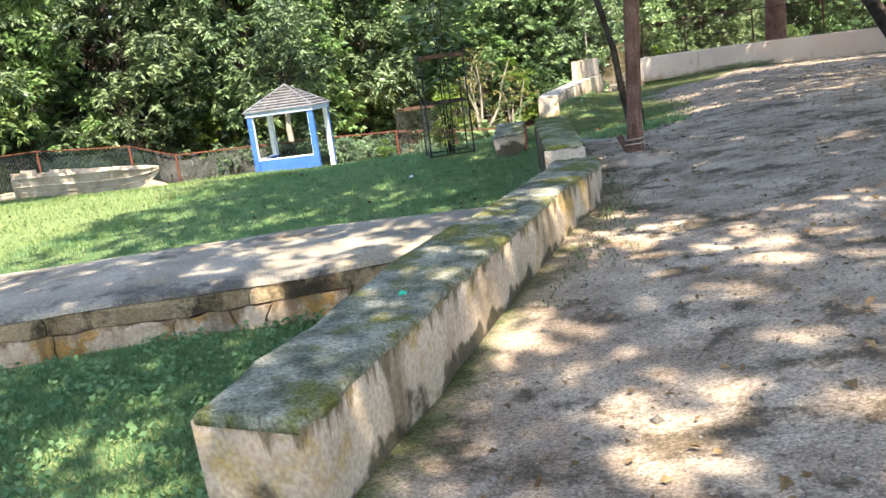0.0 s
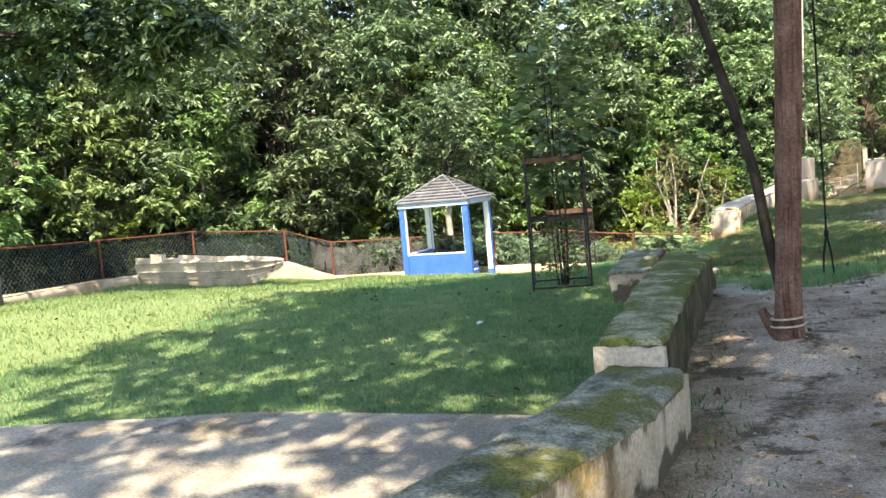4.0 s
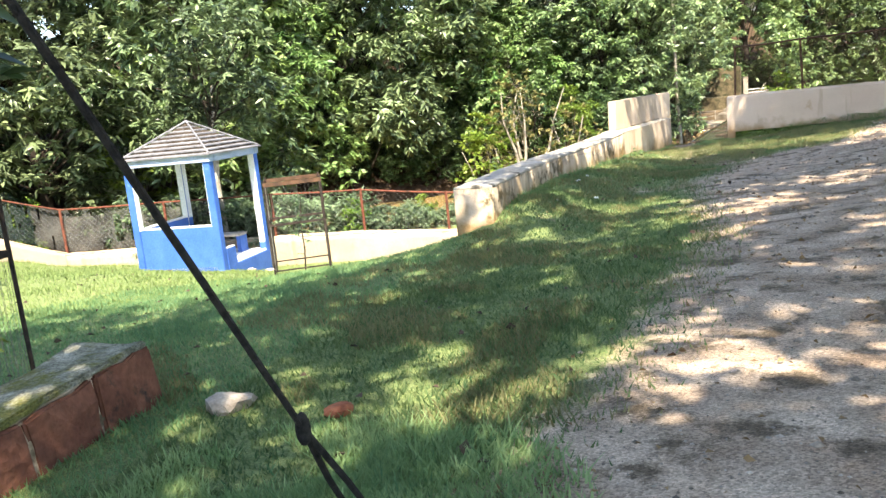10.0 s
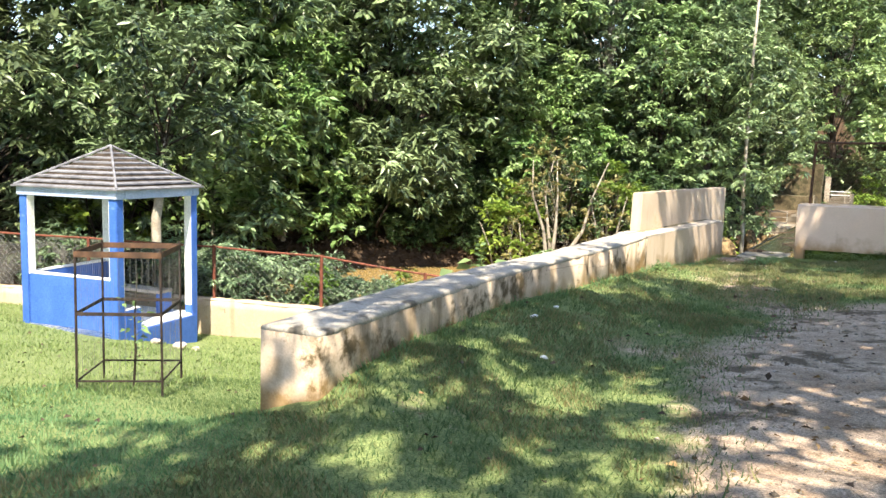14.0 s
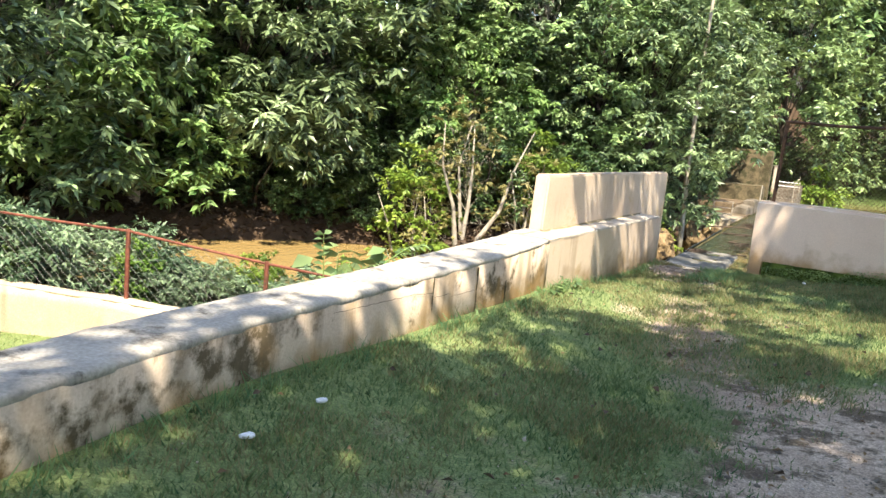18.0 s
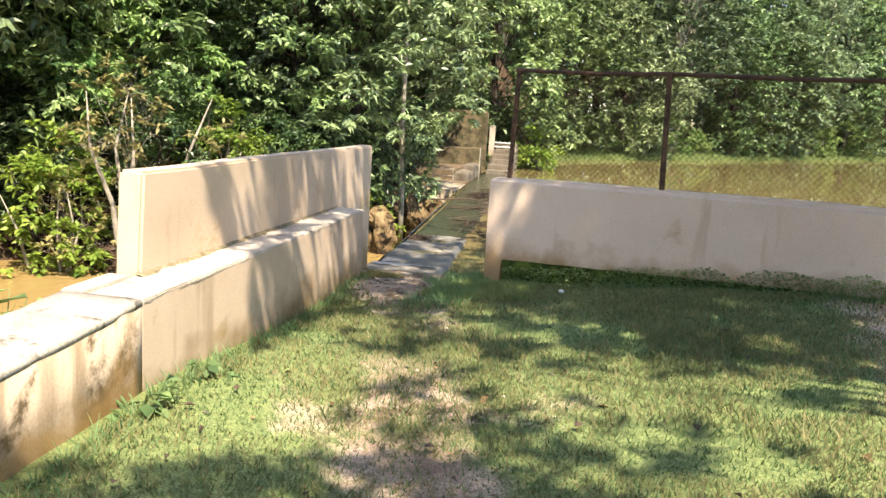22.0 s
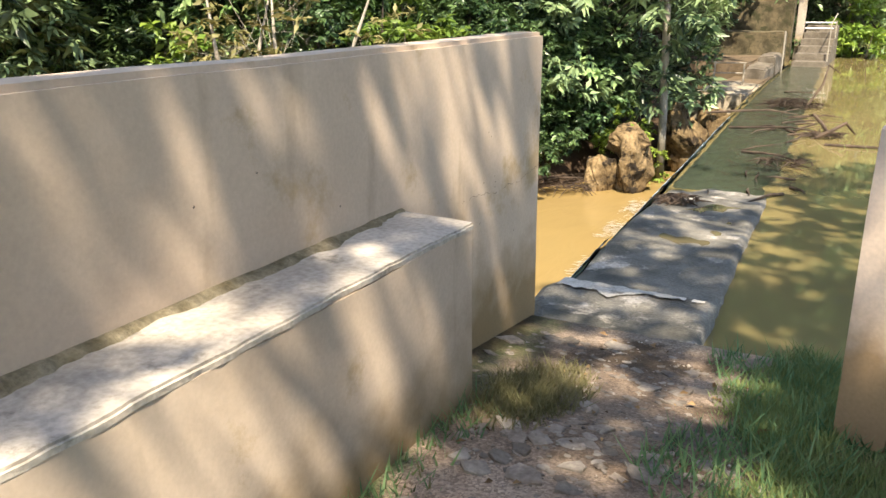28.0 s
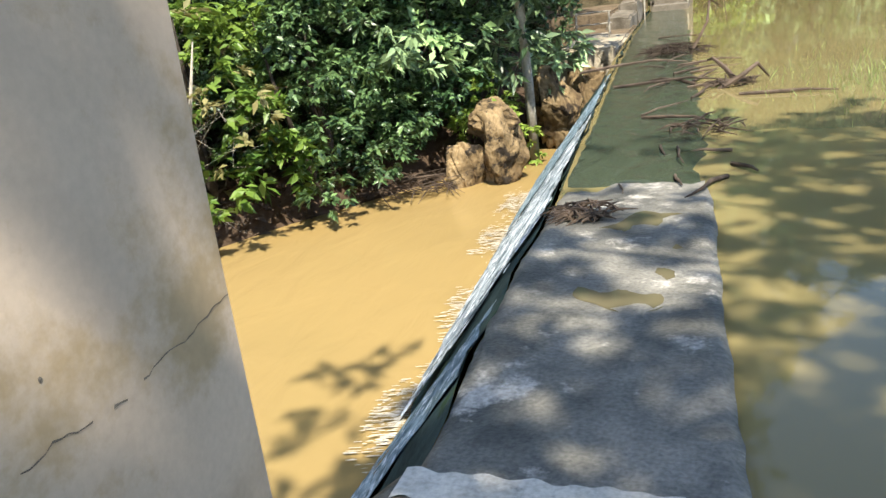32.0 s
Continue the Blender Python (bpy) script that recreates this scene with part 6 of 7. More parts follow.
# ---- trees ----
def crown_arrays(clumps, twigs, per, length, slim, droop, rng, shell=0.62):
    """Leaves in drooping bunches at twig ends, over the outside of many lumps, blades turned to the light."""
    base, way, face = [], [], []
    per = int(per * 2.1)
    slim = slim * 0.78
    length = length * 1.08
    for c, r in clumps:
        n = int(twigs * r * r * 0.62)
        d = unit(rng.normal(size=(n, 3)))
        d[:, 2] = np.abs(d[:, 2]) * np.where(rng.random(n) < 0.25, -1, 1)
        p = np.array(c) + d * np.array([1, 1, 0.7]) * r * rng.uniform(shell, 1.1, (n, 1))
        p += rng.normal(size=p.shape) * 0.10 * r
        bb = np.repeat(p, per, 0)
        dd = np.repeat(d, per, 0)
        w = dd * np.array([0.7, 0.7, 0.3]) + rng.normal(size=(n * per, 3)) * np.array([0.8, 0.8, 0.35])
        w[:, 2] -= droop * 0.7
        base.append(bb + rng.normal(size=bb.shape) * length * 0.16)
        way.append(w)
        face.append(dd)
    base, way, face = np.concatenate(base), np.concatenate(way), np.concatenate(face)
    L = length * rng.uniform(0.6, 1.3, len(base))
    return leaf_arrays(base, way, L, L * slim, rng, 0.25, face)


def make_tree(name, seed, height, spread, low, lumps, lump_r, twigs, per, length, slim, droop, leaf, bark, trunk_r, label, category="tree", bare=0, lean=0.0, flat=1.0, stems=1, shift=0.0):
    rng = np.random.default_rng(seed)
    rnd = random.Random(seed)
    h = thing(name, Matrix(), label, category)
    clumps = []
    for i in range(lumps):
        t = (i + 0.5) / lumps
        z = low + (height - low) * t * flat
        k = math.sin(math.pi * min(1, 0.18 + 0.82 * t)) ** 0.6
        a = i * 2.399 + rnd.uniform(-0.5, 0.5)
        r = spread * k * math.sqrt(rnd.uniform(0.12, 1))
        clumps.append(((shift + r * math.cos(a), r * math.sin(a), z + rnd.uniform(-0.3, 0.3)), lump_r * rnd.uniform(0.65, 1.3)))
    limbs = []
    top = Vector((lean * height + shift * 0.8, 0.1 * height * rnd.uniform(-0.3, 0.3), height * 0.86))
    for s in range(stems):
        off = Vector((0.25 * s * math.cos(s * 2.2), 0.25 * s * math.sin(s * 2.2), 0))
        pts = [Vector((0, 0, -0.4)) + off * 0.3, Vector((0.0, 0, 0.1)) + off * 0.5, top * 0.3 + off + Vector((rnd.uniform(-0.1, 0.1), rnd.uniform(-0.1, 0.1), 0)), top * 0.65 + off * 1.6 + Vector((rnd.uniform(-0.2, 0.2), rnd.uniform(-0.2, 0.2), 0)), top + off * 2]
        limbs.append(tube_data(pts, [trunk_r * 1.5, trunk_r * 1.1, trunk_r * 0.8, trunk_r * 0.5, trunk_r * 0.12], 9, 0.25, seed))
    trunk = smooth(part("trunk", joined(*limbs), bark, h))
    limbs = []
    for c, r in clumps:
        c = Vector(c)
        z0 = max(0.12 * height, c.z * 0.55)
        s = top * (z0 / top.z)
        mid = s.lerp(c, 0.5) + Vector((rnd.uniform(-0.2, 0.2), rnd.uniform(-0.2, 0.2), 0.12 * (c - s).length))
        q = trunk_r * 0.11
        limbs.append(tube_data([s, mid, c], [q, q * 0.6, q * 0.18], 5))
        for k in range(2 + bare):
            e = c + Vector((rnd.uniform(-1, 1), rnd.uniform(-1, 1), rnd.uniform(-0.6, 1))) * r * 0.95
            limbs.append(tube_data([mid.lerp(c, 0.7), mid.lerp(e, 0.65), e], [q * 0.35, q * 0.22, q * 0.08], 4, cap=False))
    part("branchwork", joined(*limbs), bark, h)
    v, f = crown_arrays(clumps, twigs, per, length, slim, droop, rng)
    bulk("crown", v, f, leaf, h, per=3)
    return h


def grove(proto, places, label, group):
    for i, (x, y, s, turn) in enumerate(places):
        z = float(ground_z(x, y)) - 0.1
        if i == 0:
            proto.matrix_basis = pose(x, y, z, 0, 0, turn) @ Matrix.Diagonal((s, s, s, 1))
            ob = proto
        else:
            ob = copy_thing(proto, pose(x, y, z, 0, 0, turn))
            ob.scale = (s, s, s)
        tagged(ob, label, "", group)


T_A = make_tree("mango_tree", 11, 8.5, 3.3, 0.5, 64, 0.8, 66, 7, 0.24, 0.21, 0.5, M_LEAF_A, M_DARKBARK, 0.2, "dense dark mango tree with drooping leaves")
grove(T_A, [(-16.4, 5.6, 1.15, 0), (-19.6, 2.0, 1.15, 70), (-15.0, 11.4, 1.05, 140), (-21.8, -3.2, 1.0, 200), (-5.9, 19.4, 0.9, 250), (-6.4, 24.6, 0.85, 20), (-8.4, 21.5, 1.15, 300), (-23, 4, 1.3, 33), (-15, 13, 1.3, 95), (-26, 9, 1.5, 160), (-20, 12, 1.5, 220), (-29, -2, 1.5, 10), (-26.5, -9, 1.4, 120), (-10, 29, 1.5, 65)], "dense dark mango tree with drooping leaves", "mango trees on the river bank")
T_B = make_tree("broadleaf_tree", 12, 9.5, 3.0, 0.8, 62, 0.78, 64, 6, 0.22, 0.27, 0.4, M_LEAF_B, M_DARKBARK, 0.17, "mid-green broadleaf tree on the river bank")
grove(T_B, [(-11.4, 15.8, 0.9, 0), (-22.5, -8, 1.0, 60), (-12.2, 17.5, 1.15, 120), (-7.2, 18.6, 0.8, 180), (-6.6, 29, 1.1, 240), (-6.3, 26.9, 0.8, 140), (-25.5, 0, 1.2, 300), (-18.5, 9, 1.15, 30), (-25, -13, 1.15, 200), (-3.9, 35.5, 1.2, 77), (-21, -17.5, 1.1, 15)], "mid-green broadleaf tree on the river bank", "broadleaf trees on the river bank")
T_K = make_tree("light_green_tree", 26, 6.2, 2.3, 0.3, 52, 0.6, 110, 6, 0.19, 0.26, 0.5, M_LEAF_F, M_PALEBARK, 0.08, "light green leafy tree on the river bank", stems=2)
grove(T_K, [(-12.4, 16.0, 1.0, 0), (-10.4, 16.4, 0.9, 100), (-14.2, 14.2, 1.0, 200), (-16.0, 10.4, 1.2, 300), (-16.7, 7.0, 1.3, 15), (-15.6, 8.7, 1.15, 77), (-20.4, -1.6, 1.1, 50), (-20.8, -5.6, 1.15, 150), (-19.5, -10.5, 1.1, 20)], "light green leafy tree behind the fence", "light green trees on the river bank")
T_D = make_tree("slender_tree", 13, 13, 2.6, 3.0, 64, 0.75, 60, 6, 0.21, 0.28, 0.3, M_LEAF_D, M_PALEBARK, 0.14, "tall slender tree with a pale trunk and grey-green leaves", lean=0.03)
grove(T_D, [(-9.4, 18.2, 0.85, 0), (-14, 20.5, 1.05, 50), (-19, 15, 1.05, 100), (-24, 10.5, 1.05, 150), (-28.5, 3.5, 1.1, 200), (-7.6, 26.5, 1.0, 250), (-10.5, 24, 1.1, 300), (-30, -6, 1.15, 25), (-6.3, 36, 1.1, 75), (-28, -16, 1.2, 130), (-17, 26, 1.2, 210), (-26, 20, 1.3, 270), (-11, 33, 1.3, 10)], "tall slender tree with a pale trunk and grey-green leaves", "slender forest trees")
T_C = make_tree("leafy_bush", 14, 2.6, 1.25, 0.15, 26, 0.42, 130, 6, 0.15, 0.3, 0.3, M_LEAF_C, M_DARKBARK, 0.05, "yellow-green leafy bush", "bush", stems=3)
grove(T_C, [(-2.0, 33.2, 1.25, 40), (-10.2, 13.1, 1.0, 0), (-7.7, 15.4, 1.0, 50), (-13.6, 13.4, 1.0, 90), (-16.2, 8.8, 1.1, 130), (-17.2, 3.6, 1.2, 170), (-9.2, 6.3, 0.45, 200), (-10.8, 4.9, 0.5, 240), (-7.9, 7.0, 0.45, 280), (-12.6, 3.9, 0.5, 310), (-6.7, 7.3, 0.42, 20), (-14.4, 2.9, 0.55, 60), (-18.3, -0.6, 1.0, 100), (-19.6, -5.4, 1.1, 140), (-16.8, -12.6, 1.2, 180), (-5.0, 18.5, 0.6, 222), (-9.9, 3.9, 0.4, 12), (-8.4, 4.9, 0.42, 112), (-11.7, 2.9, 0.4, 212)], "yellow-green leafy bush behind the fence", "bushes on the river bank")
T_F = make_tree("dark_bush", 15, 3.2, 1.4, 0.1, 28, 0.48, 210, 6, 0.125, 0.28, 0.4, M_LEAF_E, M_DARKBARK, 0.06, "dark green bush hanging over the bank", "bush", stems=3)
# Bushes near x -17..-12, y 7..14 are added; dark leaves replace the bank's shade.
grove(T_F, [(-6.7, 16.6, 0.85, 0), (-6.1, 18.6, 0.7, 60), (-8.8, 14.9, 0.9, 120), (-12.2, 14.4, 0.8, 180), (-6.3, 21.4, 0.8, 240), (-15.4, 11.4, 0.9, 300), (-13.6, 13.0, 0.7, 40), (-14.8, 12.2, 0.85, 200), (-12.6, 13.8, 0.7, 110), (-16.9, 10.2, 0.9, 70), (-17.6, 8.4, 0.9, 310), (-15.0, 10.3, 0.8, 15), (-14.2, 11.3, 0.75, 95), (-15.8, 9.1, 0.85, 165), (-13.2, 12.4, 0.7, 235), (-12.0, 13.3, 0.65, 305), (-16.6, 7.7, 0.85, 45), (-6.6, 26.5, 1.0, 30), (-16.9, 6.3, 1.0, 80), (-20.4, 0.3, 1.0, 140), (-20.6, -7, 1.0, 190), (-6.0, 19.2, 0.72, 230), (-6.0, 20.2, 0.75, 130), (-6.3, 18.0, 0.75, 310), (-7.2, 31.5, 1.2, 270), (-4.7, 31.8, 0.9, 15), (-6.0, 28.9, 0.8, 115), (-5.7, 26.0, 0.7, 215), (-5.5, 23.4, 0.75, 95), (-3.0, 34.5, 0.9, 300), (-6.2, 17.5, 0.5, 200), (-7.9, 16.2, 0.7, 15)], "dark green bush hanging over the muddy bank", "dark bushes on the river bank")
T_E = make_tree("dry_shrub", 16, 3.4, 1.3, 0.5, 16, 0.55, 34, 5, 0.14, 0.26, 0.2, M_DRY, M_PALEBARK, 0.06, "half-dry shrub with bare pale twigs and olive leaves", "shrub", bare=5, stems=4)
grove(T_E, [(-8.9, 13.6, 1.05, 0), (-7.6, 14.6, 0.9, 90), (-9.8, 12.7, 0.7, 200)], "half-dry shrub with bare pale twigs and olive leaves", "dry shrubs on the river bank")

T_H = make_tree("bank_shrub", 24, 1.5, 0.85, 0.05, 20, 0.36, 170, 6, 0.13, 0.2, 0.3, M_LEAF_D, M_DARKBARK, 0.03, "feathery grey-green shrub", "shrub", stems=3)
rb = random.Random(25)
spots = []
for k in range(34):
    x = -15.2 + 9.6 * (k + rb.random()) / 34
    s = (1.0 if x < -10 else 0.55) * rb.uniform(0.75, 1.15)
    spots.append((x, -0.35 + 0.485 * (x + 15.9) + 0.75 + 2.0 * rb.random() * (1 if x < -8 else 0.5), s, 360 * rb.random()))
grove(T_H, spots, "feathery grey-green shrub between fence and river", "shrubs behind the fence")

# the far shore of the reservoir
T_G = copy_thing(T_B, pose(0, 0, 0))
tagged(T_G, "leafy tree on the far shore of the reservoir", "tree", "far shore trees")
FAR = [(-1.6, 46, 1.3), (2.5, 51.5, 1.2), (6.5, 57, 1.5), (11, 62.5, 1.3), (15, 69, 1.6), (20, 75, 1.4), (25, 83, 1.7), (31, 91, 1.6), (38, 99, 1.8), (46, 110, 1.9), (1, 57, 1.7), (8, 66, 1.8), (16, 78, 2.0), (27, 95, 2.2), (55, 118, 2.0), (40, 114, 2.3), (-4, 52, 1.7), (0, 63, 2.4), (9, 73, 2.5), (20, 87, 2.6), (33, 105, 2.8), (5, 82, 2.8), (50, 126, 3.0), (-9, 60, 2.2), (63, 132, 3.0), (75, 128, 2.6), (-4.6, 43.5, 2.0), (-5.2, 48, 2.4)]
for i, (x, y, s) in enumerate(FAR):
    ob = T_G if i == 0 else copy_thing((T_G, T_A, T_D)[i % 3], pose(0, 0, 0))
    ob.matrix_basis = pose(x, y, float(ground_z(x, y)) - 0.2, 0, 0, i * 67) @ Matrix.Diagonal((s, s, s * 0.9, 1))
    tagged(ob, "leafy tree on the far shore of the reservoir", "tree", "far shore trees")
for i, (x, y, s) in enumerate([(-0.2, 43.6, 0.9), (1.8, 46, 0.7), (4.5, 50, 1.0), (8.2, 55, 0.8), (12, 60, 1.1), (17, 66.5, 1.0), (22, 74, 1.2), (28, 82, 1.2), (3.2, 48, 1.3), (6.3, 52.5, 1.2), (10, 57.5, 1.4), (14.5, 63, 1.3), (19.5, 70, 1.5), (25, 78, 1.6), (33, 88, 1.7)]):
    y += 4.2
    ob = copy_thing(T_K, pose(x, y, float(ground_z(x, y)) - 0.1, 0, 0, i * 51))
    ob.name = "far_bush"
    ob.scale = (s * 0.55, s * 0.55, s * 0.42)
    tagged(ob, "light green bush on the far shore", "bush", "far shore bushes")


def shore_grass():
    """A bright strip of grass along the far water's edge."""
    r = np.random.default_rng(77)
    n = 42000
    x, b = r.uniform(-3, 34, n), 4.5 * r.random(n)
    y = 39 + 1.38 * (x + 3) + b + 0.6 * np.sin(x * 1.3)
    z = ground_z(x, y) - 0.02
    hgt, a, w = r.uniform(0.15, 0.5, n), r.uniform(0, 6.283, n), r.uniform(0.015, 0.04, n)
    p0 = np.stack([x - np.cos(a) * w, y - np.sin(a) * w, z], 1)
    p1 = np.stack([x + np.cos(a) * w, y + np.sin(a) * w, z], 1)
    p2 = np.stack([x + r.normal(size=n) * hgt * 0.4, y + r.normal(size=n) * hgt * 0.4, z + hgt], 1)
    tagged(bulk("shore_grass", np.stack([p0, p1, p2], 1).reshape(-1, 3), np.arange(n * 3), M_PALEGRASS, per=3), "bright grass along the far shore of the reservoir", "grass", kind="stuff")


shore_grass()


# ---- shade trees along the path, added to cast its dappled shade ----
T_S = make_tree("shade_tree", 17, 13, 4.0, 6.8, 40, 1.25, 26, 5, 0.26, 0.22, 0.3, M_LEAF_B, M_DARKBARK, 0.24, "tall shade tree beside the path")
grove(T_S, [(6.7, -26.9, 0.88, 0), (6.3, -18.9, 0.92, 60), (6.4, -12.9, 0.9, 120), (6.6, -6.4, 0.85, 180), (10.3, -8.9, 1.0, 70), (11.3, -20.9, 1.0, 150), (11.8, -1.9, 1.0, 310), (10.6, 2.4, 0.85, 33)], "tall shade tree beside the path", "shade trees")
# Leaning ones are unseen: bent so crowns shade chosen spots, trunks out of view.
T_L = make_tree("leaning_shade_tree", 18, 11, 2.9, 6.6, 30, 1.15, 40, 5, 0.25, 0.22, 0.3, M_LEAF_B, M_DARKBARK, 0.22, "unseen shade tree leaning out over the path", shift=4.6)
grove(T_L, [(4.4, -18.7, 1.0, 180), (6.4, -4.2, 0.8, 180), (9.0, -19.7, 1.0, 180), (9.4, 0.2, 0.95, 155), (5.6, -25.5, 1.0, 178), (8.8, 2.4, 1.0, 178)], "unseen shade tree leaning out over the path", "leaning shade trees")
T_M = make_tree("thin_shade_tree", 19, 11, 3.0, 6.6, 22, 0.95, 34, 5, 0.25, 0.22, 0.3, M_LEAF_B, M_DARKBARK, 0.2, "unseen thin-crowned shade tree leaning out over the path", shift=4.6)
grove(T_M, [(7.2, -5.5, 0.8, 180), (6.6, -8.3, 0.95, 180), (6.9, -12.9, 0.95, 180), (7.6, -22.2, 0.85, 180), (8.6, -19.7, 0.8, 180)], "unseen thin-crowned shade tree leaning out over the path", "thin shade trees")
T_N = make_tree("far_leaning_tree", 20, 10.4, 2.3, 6.8, 14, 0.72, 34, 5, 0.24, 0.22, 0.3, M_LEAF_B, M_DARKBARK, 0.2, "unseen shade tree leaning far out over the lawn", shift=6.4)
grove(T_N, [(6.4, -0.1, 1.0, 153), (6.9, -0.7, 0.95, 164), (7.0, -7.7, 0.85, 178), (6.6, -5.8, 0.78, 178), (9.5, 1.8, 1.0, 150), (12.2, 1.6, 1.05, 140), (7.4, 3.0, 1.0, 135)], "unseen shade tree leaning far out over the lawn", "far leaning shade trees")

# the trunk in the path, with a second thin stem
tt = thing("path_tree", pose(1.0, -14.88, 0.40), "slim fissured brown tree trunk standing in the path", "tree")
lean = Vector((0.045, -0.008, 1))
vs, fs = [], []
rows, sides = 90, 110
for i in range(rows):
    z = -0.15 + 7.2 * (i / (rows - 1)) ** 1.25
    r = 0.077 + 0.001 * z + 0.03 * math.exp(-max(z, 0) * 6)
    for k in range(sides):
        a = 2 * math.pi * k / sides
        g = noise.noise((math.cos(a) * 2.6, math.sin(a) * 2.6, z * 0.22))
        rr = r * (1 + 0.10 * noise.noise((math.cos(a) * 1.2, math.sin(a) * 1.2, z)) - 0.15 * max(0, 0.05 - abs(g)) / 0.05 - 0.10 * max(0, 0.05 - abs(noise.noise((math.cos(a) * 5.2 + 3, math.sin(a) * 5.2, z * 0.5)))) / 0.05 + 0.02 * noise.noise((math.cos(a) * 9, math.sin(a) * 9, z * 3)))
        vs.append((lean.x * z + rr * math.cos(a), lean.y * z + rr * math.sin(a), z))
for i in range(rows - 1):
    for k in range(sides):
        fs.append((i * sides + k, i * sides + (k + 1) % sides, (i + 1) * sides + (k + 1) % sides, (i + 1) * sides + k))
part("trunk", (vs, [], fs), M_BARK, tt)
smooth(part("second_stem", tube([(0.0, 0.0, 0.2), (-0.05, 0.0, 0.4), (-0.095, -0.035, 0.7), (-0.115, -0.065, 0.9), (-0.135, -0.095, 1.1), (-0.17, -0.125, 1.27), (-0.25, -0.14, 1.6), (-0.37, -0.15, 2.0), (-0.47, -0.17, 2.35), (-0.9, -0.3, 3.8)], [0.028, 0.032, 0.036, 0.032, 0.035, 0.029, 0.031, 0.027, 0.025, 0.015], 9, 0.4, 3), M_DARKBARK, tt, "dark thin second stem"))
part("stump", tube([(-0.05, 0.02, 0.0), (-0.13, 0.03, 0.12), (-0.17, 0.03, 0.2)], [0.05, 0.035, 0.03], 7, 0.4), M_BARK, tt, "short broken side stump")
part("rope_turn", tube([(0.105 * math.cos(a / 4), 0.105 * math.sin(a / 4), 0.07 + 0.002 * a) for a in range(0, 52)], 0.007, 5), M_WOOD, tt, "pale rope wound round the foot")
rngc = np.random.default_rng(21)
cl = [((lean.x * 6.5 + 3.6 * math.cos(i * 2.4) * math.sqrt((i + 0.5) / 30), -0.35 + 3.6 * math.sin(i * 2.4) * math.sqrt((i + 0.5) / 30), 6.6 + 0.1 * (i * 7 % 30)), 1.15) for i in range(30)]
v, f = crown_arrays(cl, 52, 5, 0.23, 0.22, 0.3, rngc)
bulk("crown", v, f, M_LEAF_B, tt, per=3)
part("branchwork", joined(*[tube_data([(lean.x * 5, lean.y * 5, 5.0 + 0.1 * i), c], [0.03, 0.01], 5) for i, (c, r) in enumerate(cl)]), M_BARK, tt)

# a bare pale trunk rising close behind the gazebo
bt = thing("pale_trunk_tree", pose(-12.55, 1.75, -1.6), "slim bare pale trunk of a tree standing behind the gazebo", "tree")
smooth(part("trunk", tube([(0.08, 0, -0.3), (0.05, 0, 0.6), (0, 0.02, 1.9), (-0.04, 0.2, 2.7), (-0.1, 0.5, 4.5)], [0.12, 0.11, 0.10, 0.08, 0.03], 10, 0.2, 4), M_PALEBARK, bt))
cl = [((-0.1 + 1.5 * math.cos(i * 2.4) * math.sqrt((i + 0.5) / 14), 0.3 + 1.2 * math.sin(i * 2.4) * math.sqrt((i + 0.5) / 14), 3.0 + 0.22 * (i * 4 % 14)), 0.7) for i in range(14)]
part("branchwork", joined(*[tube_data([(-0.05, 0.25, 2.6 + 0.1 * i), c], [0.03, 0.01], 5) for i, (c, r) in enumerate(cl)]), M_DARKBARK, bt)
v, f = crown_arrays(cl, 110, 6, 0.2, 0.22, 0.4, np.random.default_rng(27))
bulk("crown", v, f, M_LEAF_A, bt, per=3)

# the old tree by the netted fence
ot = thing("pasture_tree", pose(-13.35, -12.75, 0.05), "old grey-barked tree with a red and green band round its trunk", "tree")
smooth(part("trunk", tube([(0, 0, -0.3), (0.02, 0, 0.2), (0.1, 0.05, 2.0), (0.25, 0.1, 4.0), (0.35, 0.3, 6.5), (0.6, 0.4, 8.5)], [0.30, 0.24, 0.2, 0.18, 0.13, 0.05], 12, 0.25, 2), M_GREYBARK, ot))
part("red_band", tube([(0.075, 0.04, 1.62), (0.085, 0.045, 1.80)], 0.225, 14), M_REDBAND, ot, "red cloth band")
part("green_band", tube([(0.07, 0.035, 1.46), (0.076, 0.04, 1.618)], 0.228, 14), M_GREENBAND, ot, "green cloth band")
rngd = random.Random(9)
cl = []
for i in range(24):
    a, r = i * 2.399, 3.4 * math.sqrt((i + 0.5) / 24)
    cl.append(((0.3 + r * math.cos(a), 0.3 + r * math.sin(a), 5.2 + 2.6 * (1 - r / 3.6) + rngd.uniform(-0.5, 0.5)), rngd.uniform(0.6, 1.0)))
for c in ((4.0, 2.0, 4.25), (4.5, 2.3, 4.1), (3.9, 2.7, 4.3), (4.8, 3.2, 4.5), (2.2, 0.9, 4.3), (2.9, 1.6, 4.0), (1.5, -0.4, 4.6), (3.3, 2.2, 4.5), (1.2, 2.2, 4.1), (0.9, 0.9, 4.6)):
    cl.append((c, 0.6))
for c in ((5.3, 0.3, 6.4), (5.7, 0.8, 6.7), (4.8, 0.9, 6.3), (6.0, 1.5, 6.5), (5.0, -0.1, 6.9), (4.6, 0.4, 6.6), (5.4, 1.4, 6.9)):
    cl.append((c, 0.95))
v, f = crown_arrays(cl, 60, 5, 0.2, 0.24, 0.4, np.random.default_rng(22))
bulk("crown", v, f, M_LEAF_A, ot, per=3)
